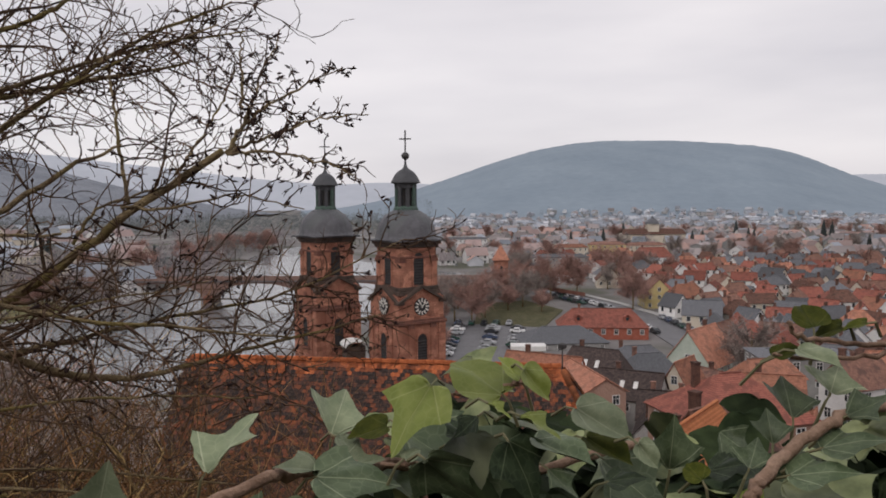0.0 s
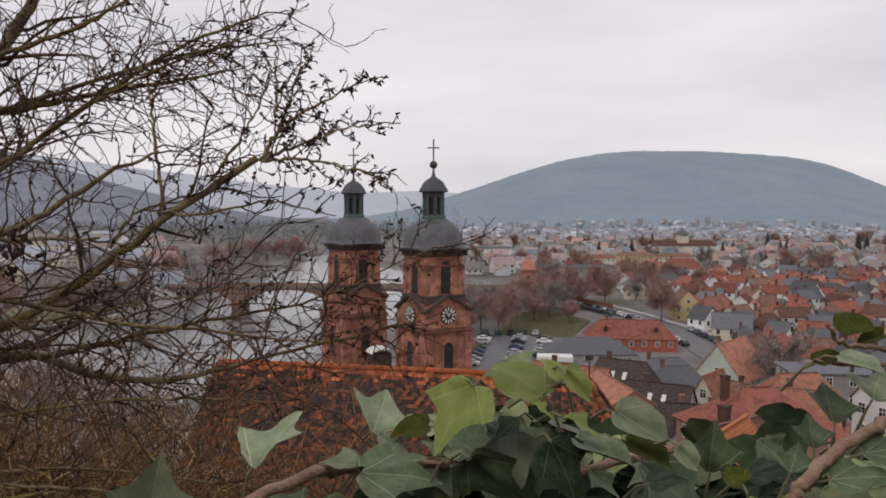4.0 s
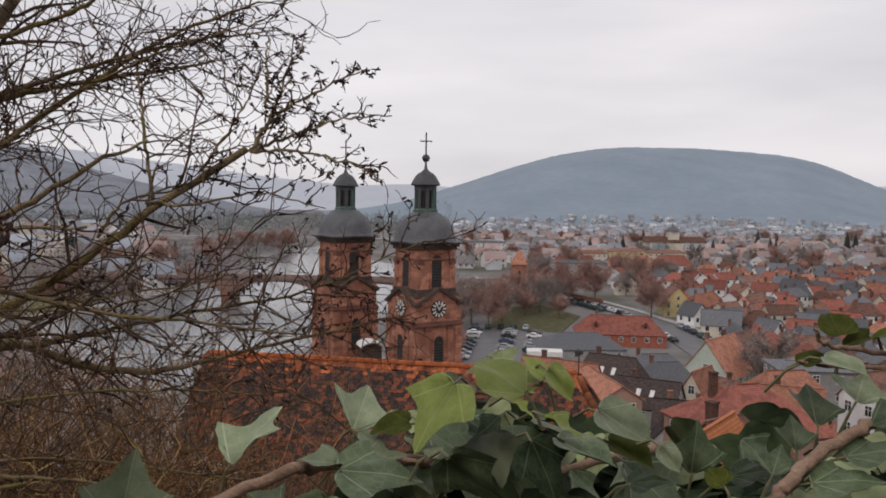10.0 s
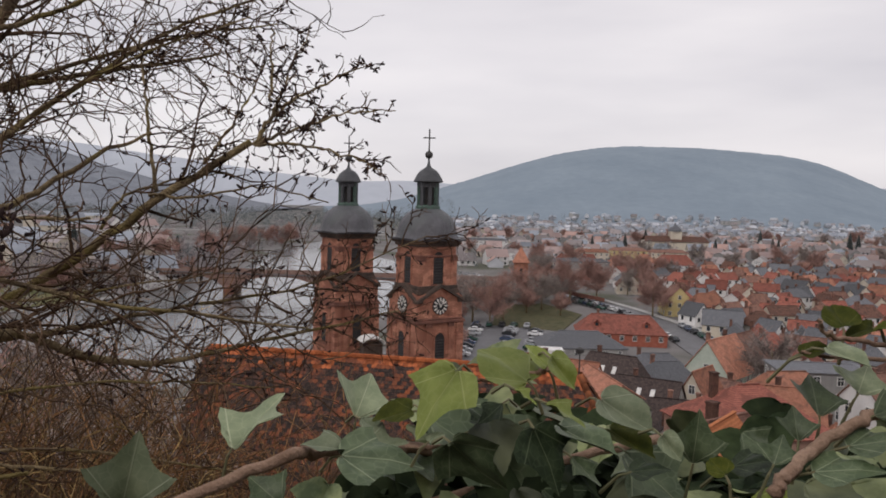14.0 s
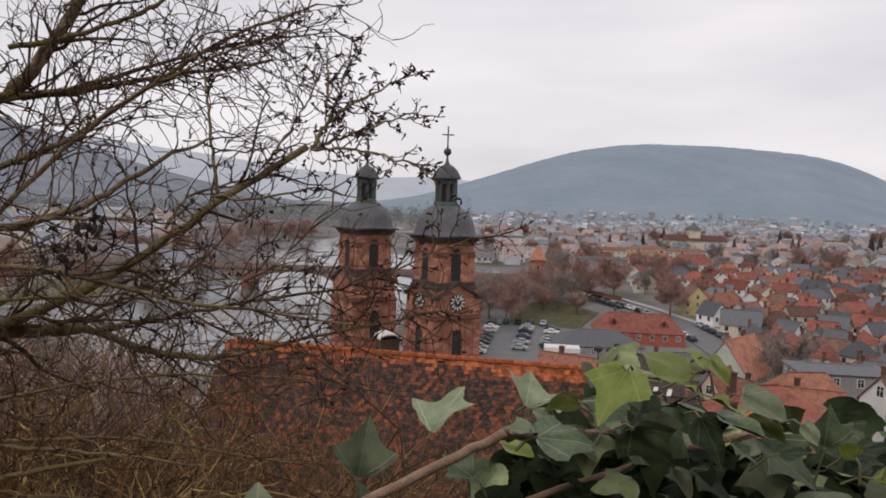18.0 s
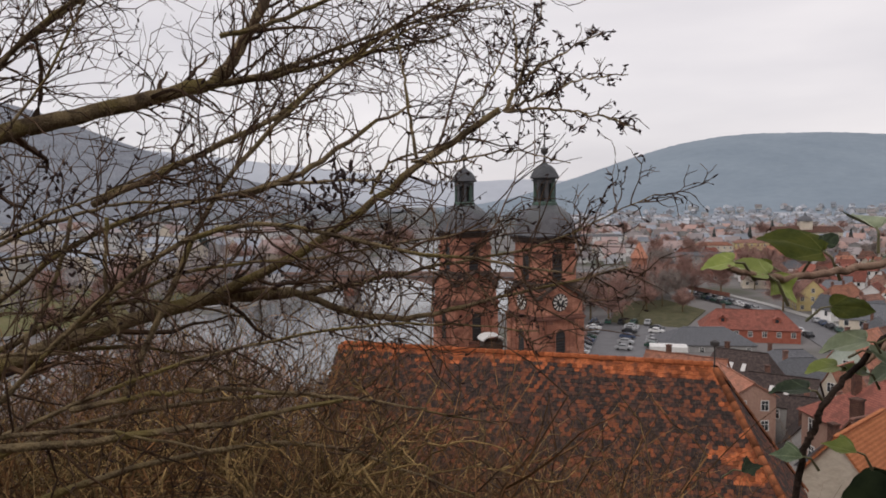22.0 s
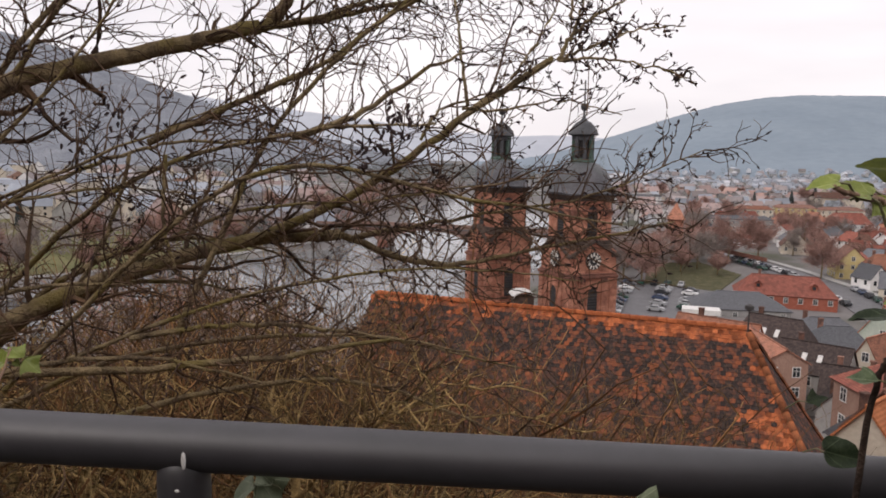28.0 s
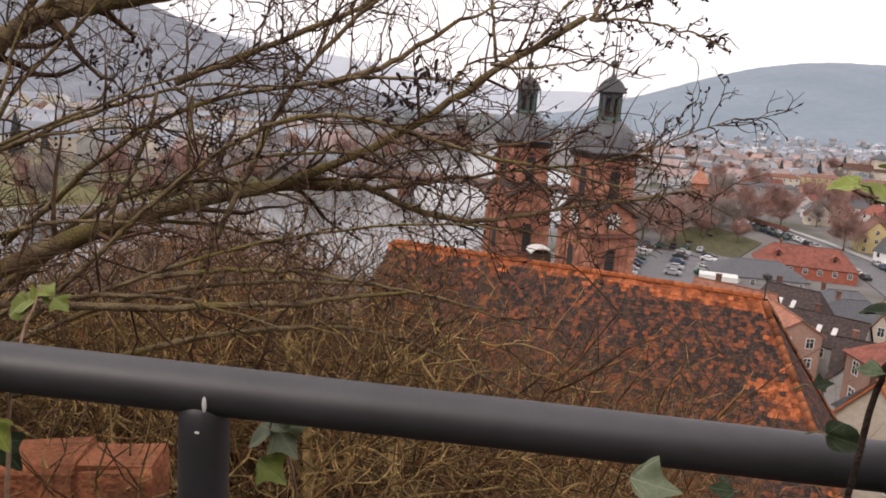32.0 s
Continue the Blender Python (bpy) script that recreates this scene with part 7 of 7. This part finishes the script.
blade((1.149, 1.400, 37.918), (0.97, -0.14, 0.22), (-0.24, -0.14, 0.96), 0.0215, "dark", 0, 0)
blade((1.077, 1.470, 37.921), (-0.75, 0.39, 0.54), (0.42, -0.35, 0.84), 0.0245, "dark", 0, 0)
blade((1.211, 1.420, 37.916), (0.87, -0.36, 0.34), (-0.39, -0.09, 0.92), 0.0262, "dark", 0, 0)
blade((1.083, 1.460, 37.937), (-0.74, -0.30, -0.60), (-0.41, -0.49, 0.77), 0.0199, "dark", 1, 0)
blade((1.254, 1.460, 37.796), (-0.87, 0.43, -0.25), (-0.36, -0.18, 0.92), 0.0424, "pale", 1, 1)
blade((1.211, 1.420, 37.822), (0.72, -0.36, -0.59), (0.30, -0.60, 0.74), 0.0467, "pale", 1, 1)
blade((1.194, 1.400, 37.762), (0.91, -0.41, -0.05), (0.01, -0.11, 0.99), 0.0560, "pale", 1, 1)
blade((1.027, 1.430, 37.824), (0.73, -0.29, -0.62), (-0.26, -0.96, 0.13), 0.0387, "green", 1, 1)
blade((1.079, 1.440, 37.758), (-0.04, 0.44, 0.90), (-0.78, -0.57, 0.25), 0.0444, "green", 1, 1)
blade((1.049, 1.420, 37.738), (-0.46, 0.60, 0.65), (0.23, -0.63, 0.74), 0.0511, "green", 1, 1)
blade((1.101, 1.420, 37.747), (0.88, -0.36, -0.29), (0.26, -0.13, 0.96), 0.0529, "green", 1, 1)
blade((1.011, 1.430, 37.830), (0.98, -0.01, 0.18), (-0.18, -0.09, 0.98), 0.0639, "pale", 2, 1)
blade((1.074, 1.420, 37.836), (0.97, -0.21, -0.08), (0.04, -0.22, 0.97), 0.0463, "pale", 2, 1)
blade((1.151, 1.430, 37.857), (-0.74, 0.51, -0.44), (-0.60, -0.22, 0.76), 0.0464, "pale", 1, 1)
blade((1.157, 1.430, 37.829), (0.94, -0.30, -0.12), (0.12, -0.03, 0.99), 0.0518, "green", 1, 1)
blade((1.183, 1.440, 37.859), (0.95, -0.26, 0.15), (-0.20, -0.19, 0.96), 0.0494, "pale", 2, 1)
blade((1.032, 1.500, 37.921), (0.78, -0.30, -0.55), (0.44, -0.37, 0.82), 0.0618, "green", 1, 1)
blade((1.069, 1.480, 37.910), (0.70, -0.37, -0.61), (0.30, -0.62, 0.73), 0.0656, "green", 0, 1)
blade((1.162, 1.470, 37.906), (0.63, -0.51, -0.59), (0.25, -0.58, 0.77), 0.0511, "green", 1, 1)
blade((1.212, 1.400, 37.904), (0.89, -0.40, -0.23), (0.12, -0.27, 0.95), 0.0336, "young", 1, 1)
blade((1.221, 1.400, 37.778), (-0.87, 0.42, 0.25), (0.10, -0.34, 0.93), 0.0591, "young", 2, 0)
blade((0.995, 1.470, 37.902), (0.99, -0.04, 0.14), (-0.14, -0.25, 0.96), 0.0317, "pale", 1, 1)
blade((0.841, 1.330, 37.871), (0.66, -0.52, -0.54), (0.15, -0.61, 0.78), 0.0516, "green", 2, 1)
blade((0.791, 1.270, 37.867), (0.65, -0.14, -0.75), (0.63, -0.45, 0.63), 0.0419, "green", 2, 1)
blade((0.819, 1.360, 37.793), (0.82, 0.03, -0.57), (0.55, -0.33, 0.77), 0.0267, "pale", 2, 1)
blade((0.796, 1.360, 37.782), (-0.97, 0.05, -0.26), (-0.26, -0.24, 0.94), 0.0240, "young", 2, 1)
blade((0.816, 1.360, 37.778), (-1.00, 0.08, 0.05), (0.03, -0.31, 0.95), 0.0185, "young", 2, 1)
blade((0.883, 1.420, 37.831), (-0.36, 0.52, 0.78), (0.70, -0.40, 0.59), 0.0505, "green", 0, 1)
blade((0.948, 1.460, 37.870), (-0.80, 0.51, 0.32), (-0.02, -0.56, 0.83), 0.0309, "green", 1, 1)
blade((0.969, 1.380, 37.781), (-0.31, 0.69, 0.65), (-0.71, -0.62, 0.33), 0.0364, "young", 2, 1)
blade((0.905, 1.380, 37.783), (-0.69, 0.61, 0.38), (0.09, -0.45, 0.89), 0.0294, "young", 2, 1)
blade((1.261, 1.380, 37.815), (0.87, -0.48, -0.14), (-0.09, -0.41, 0.91), 0.0445, "young", 0, 1)
blade((0.708, 1.200, 37.868), (0.57, -0.23, -0.79), (0.40, -0.75, 0.52), 0.0205, "young", 1, 0)
blade((0.683, 1.180, 37.876), (-0.89, 0.38, -0.26), (-0.40, -0.36, 0.84), 0.0180, "young", 2, 1)
blade((0.703, 1.190, 37.868), (-0.90, 0.37, 0.24), (0.06, -0.43, 0.90), 0.0218, "young", 2, 1)
blade((0.745, 1.235, 37.878), (-0.94, 0.18, 0.29), (0.17, -0.50, 0.85), 0.0379, "old", 2, 0)
blade((0.747, 1.240, 37.882), (0.79, 0.25, 0.55), (-0.14, -0.81, 0.57), 0.0115, "dark", 2, 0)
blade((0.707, 1.200, 37.872), (-0.98, 0.07, 0.21), (0.09, -0.74, 0.67), 0.0103, "old", 2, 0)
blade((0.787, 1.270, 37.891), (-0.08, 0.98, 0.17), (0.05, -0.17, 0.98), 0.0320, "pale", 1, 1)
blade((0.826, 1.300, 37.891), (-0.18, 0.86, 0.48), (0.12, -0.47, 0.88), 0.0354, "pale", 1, 1)
blade((0.791, 1.360, 37.828), (0.98, -0.22, -0.01), (-0.11, -0.53, 0.84), 0.0298, "old", 2, 0)
blade((0.809, 1.340, 37.805), (-0.88, 0.34, -0.33), (-0.41, -0.20, 0.89), 0.0333, "pale", 2, 1)
blade((0.836, 1.360, 37.782), (-0.65, 0.39, -0.65), (-0.74, -0.13, 0.66), 0.0230, "pale", 2, 1)
blade((0.864, 1.360, 37.767), (0.13, 0.56, 0.82), (-0.84, -0.38, 0.39), 0.0353, "green", 1, 0)
blade((0.761, 1.320, 37.725), (-0.95, 0.28, -0.12), (-0.21, -0.35, 0.91), 0.0228, "green", 1, 1)
blade((0.767, 1.330, 37.771), (-0.94, 0.28, -0.19), (-0.24, -0.13, 0.96), 0.0278, "dark", 2, 1)
blade((0.850, 1.330, 37.746), (-0.26, -0.05, -0.97), (0.40, -0.91, -0.06), 0.0624, "dark", 0, 0)
blade((0.878, 1.340, 37.740), (-0.07, -0.06, -1.00), (0.46, -0.89, 0.02), 0.0549, "dark", 0, 0)
blade((0.839, 1.360, 37.804), (0.86, -0.08, -0.51), (0.24, -0.81, 0.53), 0.0199, "old", 2, 1)
blade((0.836, 1.330, 37.862), (-0.92, 0.38, -0.10), (-0.22, -0.30, 0.93), 0.0247, "old", 2, 1)
blade((0.903, 1.360, 37.724), (-0.42, -0.48, -0.77), (-0.76, -0.28, 0.59), 0.0553, "dark", 1, 0)
blade((0.837, 1.340, 37.686), (0.41, -0.08, -0.91), (-0.55, -0.82, -0.18), 0.0459, "dark", 0, 0)
blade((0.902, 1.400, 37.796), (0.69, 0.07, 0.72), (-0.69, -0.23, 0.68), 0.0349, "green", 1, 0)
blade((0.936, 1.390, 37.819), (0.66, -0.66, -0.36), (-0.11, -0.56, 0.82), 0.0247, "young", 1, 0)
blade((0.966, 1.380, 37.833), (0.25, -0.46, -0.85), (0.54, -0.66, 0.52), 0.0328, "young", 1, 0)
blade((0.901, 1.380, 37.836), (0.79, -0.56, -0.23), (-0.04, -0.43, 0.90), 0.0270, "young", 1, 0)
blade((0.921, 1.370, 37.867), (0.84, -0.46, -0.29), (0.05, -0.47, 0.88), 0.0275, "green", 1, 1)
blade((0.931, 1.370, 37.850), (-0.92, 0.39, 0.03), (-0.15, -0.41, 0.90), 0.0252, "pale", 1, 1)
blade((0.797, 1.320, 37.730), (-0.96, 0.29, 0.07), (-0.03, -0.33, 0.94), 0.0239, "young", 1, 1)
blade((0.946, 1.420, 37.727), (0.69, 0.12, 0.71), (-0.64, -0.34, 0.68), 0.0379, "dark", 1, 0)
blade((0.971, 1.360, 37.674), (-0.90, 0.43, -0.08), (-0.23, -0.30, 0.92), 0.0273, "green", 1, 1)
blade((0.947, 1.370, 37.700), (0.16, 0.36, 0.92), (0.15, -0.93, 0.34), 0.0240, "green", 1, 1)
hero((-0.300, 1.500, 37.426), (-0.380, 1.500, 37.385), "pale", 1, 0, 0.1)
hero((-0.210, 1.460, 37.467), (-0.167, 1.460, 37.415), "young", 1, 0, 0.1)
hero((-0.286, 1.620, 37.572), (-0.333, 1.620, 37.542), "young", 2, 0, 0.2)
hero((-0.270, 1.620, 37.594), (-0.282, 1.620, 37.568), "young", 2, 0, 0.2)
hero((-0.255, 1.620, 37.582), (-0.245, 1.620, 37.572), "young", 2, 1, 0.2)
hero((0.126, 1.600, 37.456), (0.168, 1.600, 37.402), "pale", 1, 0, 0.75)
hero((0.119, 1.600, 37.447), (0.079, 1.600, 37.408), "pale", 2, 1, 0.75)
hero((0.144, 1.600, 37.451), (0.111, 1.600, 37.482), "pale", 1, 1, 0.7)
hero((0.103, 1.600, 37.404), (0.153, 1.600, 37.362), "young", 1, 1, 0.7)
hero((-0.272, 1.620, 37.580), (-0.322, 1.620, 37.556), "young", 2, 0, 0.5)
hero((-0.240, 1.620, 37.588), (-0.272, 1.620, 37.602), "young", 1, 1, 0.6)
hero((-0.240, 1.620, 37.585), (-0.208, 1.620, 37.562), "young", 1, 0, 0.5)
hero((-0.255, 1.520, 37.400), (-0.205, 1.520, 37.355), "dark", 0, 0, 0.5)
hero((-0.300, 1.520, 37.470), (-0.255, 1.520, 37.425), "dark", 1, 0, 0.5)
hero((-0.310, 1.520, 37.385), (-0.275, 1.520, 37.330), "dark", 0, 1, 0.5)
hero((-0.330, 1.510, 37.440), (-0.300, 1.510, 37.395), "dark", 1, 1, 0.4)
hero((-0.206, 1.550, 37.487), (-0.269, 1.550, 37.458), "dark", 2, 1, 0.6)
hero((-0.414, 1.500, 37.339), (-0.340, 1.500, 37.361), "pale", 0, 0, 0.3)
hero((0.779, 1.500, 37.600), (0.826, 1.500, 37.593), "dark", 2, 1, 0.5)
hero((0.759, 1.500, 37.650), (0.783, 1.500, 37.656), "dark", 1, 1, 0.6)
hero((0.597, 1.580, 37.479), (0.673, 1.580, 37.468), "pale", 1, 0, 0.5)
hero((0.716, 1.580, 37.484), (0.678, 1.580, 37.484), "dark", 1, 0, 0.5)

post_ = thing("wooden_post", (1.075, 1.69, 36.3), "weathered red-brown wooden post half hidden in ivy", "post")
bm = box(bmesh.new(), -0.065, 0.065, -0.045, 0.045, 0, 1.5)
bmesh.ops.bevel(bm, geom=bm.edges[:], offset=0.012, segments=2, affect="EDGES")
part("shaft", bm, mat("red_brown_wood", (0.07, 0.035, 0.027), (0.14, 0.068, 0.05), 18.0, 0.85, 0.5, 0.4), post_)

def outside(x, y, z):
    """Beyond the ragged edge of the ivy, or in the hollow before the post."""
    edge = 0.9 + 0.33 * (y - 1.5) + 0.05 * irng.random() - min(0.055, 0.8 * max(0.0, 37.68 - z))
    return x < edge or (x < 1.16 and 37.62 < z < 37.78 and irng.random() < 0.6)


# the dense mass: leaves overlap like shingles, tips down and outward
rest_v, rest_f, core_v, core_f = [], [], [], []
for i in range(3000):
    x = 0.885 + 1.28 * irng.random() ** 1.05
    top = 37.892 + 0.045 * math.exp(-(((x - 1.085) / 0.045) ** 2)) + 0.02 * max(0.0, x - 1.25) - max(0.0, 1.0 - x) * 0.55
    depth = irng.random() ** (2.2 if i % 2 else 1.2) * 0.62
    if x < 0.885 + 0.15 * irng.random() * (1.0 if depth < 0.25 else 0.4):
        continue
    z = top - depth
    front = 1.52 - 0.16 * min(1.0, depth / 0.1) + max(0.0, 0.98 - x) * 0.3
    # inner leaves sit deeper, with the ivy's shade put into their colour
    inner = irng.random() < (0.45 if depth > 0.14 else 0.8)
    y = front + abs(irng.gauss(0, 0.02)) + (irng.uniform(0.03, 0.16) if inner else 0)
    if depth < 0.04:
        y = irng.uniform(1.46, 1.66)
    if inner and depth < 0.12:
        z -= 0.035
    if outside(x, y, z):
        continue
    # inner leaves always take the dark kind, a painted stand-in for shade
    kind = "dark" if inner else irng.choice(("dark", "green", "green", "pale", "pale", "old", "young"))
    size = irng.uniform(0.026, 0.044)
    rot = Euler((radians(irng.uniform(-52, 4)), 0, 0)).to_matrix()
    head = Euler((0, 0, radians(180 + irng.gauss(0, 50)))).to_matrix()
    tilt = Euler((0, radians(irng.gauss(0, 25)), 0)).to_matrix()
    m_ = Matrix.Translation(Vector((x, y, z)) - IB) @ (head @ rot @ tilt).to_4x4() @ Matrix.Scale(size, 4)
    me = LEAVES[(kind, irng.choice((0, 1, 1, 1, 2)), irng.randrange(3))]
    if i < 300:
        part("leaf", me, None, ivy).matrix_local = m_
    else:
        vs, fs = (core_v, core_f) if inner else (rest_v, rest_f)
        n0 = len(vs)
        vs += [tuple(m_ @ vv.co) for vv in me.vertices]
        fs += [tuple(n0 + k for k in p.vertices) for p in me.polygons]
for i in range(420):
    x = irng.uniform(0.945, 1.14)
    z = irng.uniform(37.3, 37.86)
    y = 1.4 + 0.5 * max(0.0, 0.98 - x) + abs(irng.gauss(0, 0.05))
    if i % 3 == 0:
        x, y, z = irng.uniform(0.945, 1.0), irng.uniform(1.4, 1.52), irng.uniform(37.25, 37.61)
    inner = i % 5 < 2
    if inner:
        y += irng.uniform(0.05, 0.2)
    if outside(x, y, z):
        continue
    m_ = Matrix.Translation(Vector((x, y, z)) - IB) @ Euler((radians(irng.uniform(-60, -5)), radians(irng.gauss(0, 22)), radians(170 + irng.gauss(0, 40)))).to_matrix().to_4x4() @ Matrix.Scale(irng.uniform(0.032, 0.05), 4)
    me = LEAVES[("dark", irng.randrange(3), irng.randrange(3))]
    # most leaves of this flank join the mass whose colour imitates shade
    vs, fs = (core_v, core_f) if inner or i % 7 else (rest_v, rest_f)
    n0 = len(vs)
    vs += [tuple(m_ @ vv.co) for vv in me.vertices]
    fs += [tuple(n0 + k for k in p.vertices) for p in me.polygons]
# a dark backing of leaves imitates the shaded gaps
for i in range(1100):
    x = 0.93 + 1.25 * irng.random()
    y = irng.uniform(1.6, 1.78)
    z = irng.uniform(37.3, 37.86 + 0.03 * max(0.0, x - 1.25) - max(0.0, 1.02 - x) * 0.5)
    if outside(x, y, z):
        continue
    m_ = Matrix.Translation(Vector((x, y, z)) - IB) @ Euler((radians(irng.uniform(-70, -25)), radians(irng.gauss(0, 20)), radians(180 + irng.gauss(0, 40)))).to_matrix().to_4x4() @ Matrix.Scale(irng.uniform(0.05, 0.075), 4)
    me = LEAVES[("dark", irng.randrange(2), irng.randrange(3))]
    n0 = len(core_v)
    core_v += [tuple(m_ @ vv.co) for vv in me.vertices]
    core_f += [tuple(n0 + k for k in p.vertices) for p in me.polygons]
# near-black leaf colour: the shade between leaves is painted in
M_ivy_core = mat("shade_darkened_ivy", (0.009, 0.016, 0.007), (0.036, 0.052, 0.021), 25.0, 0.9, per="island", amount=0.5, coords="World")
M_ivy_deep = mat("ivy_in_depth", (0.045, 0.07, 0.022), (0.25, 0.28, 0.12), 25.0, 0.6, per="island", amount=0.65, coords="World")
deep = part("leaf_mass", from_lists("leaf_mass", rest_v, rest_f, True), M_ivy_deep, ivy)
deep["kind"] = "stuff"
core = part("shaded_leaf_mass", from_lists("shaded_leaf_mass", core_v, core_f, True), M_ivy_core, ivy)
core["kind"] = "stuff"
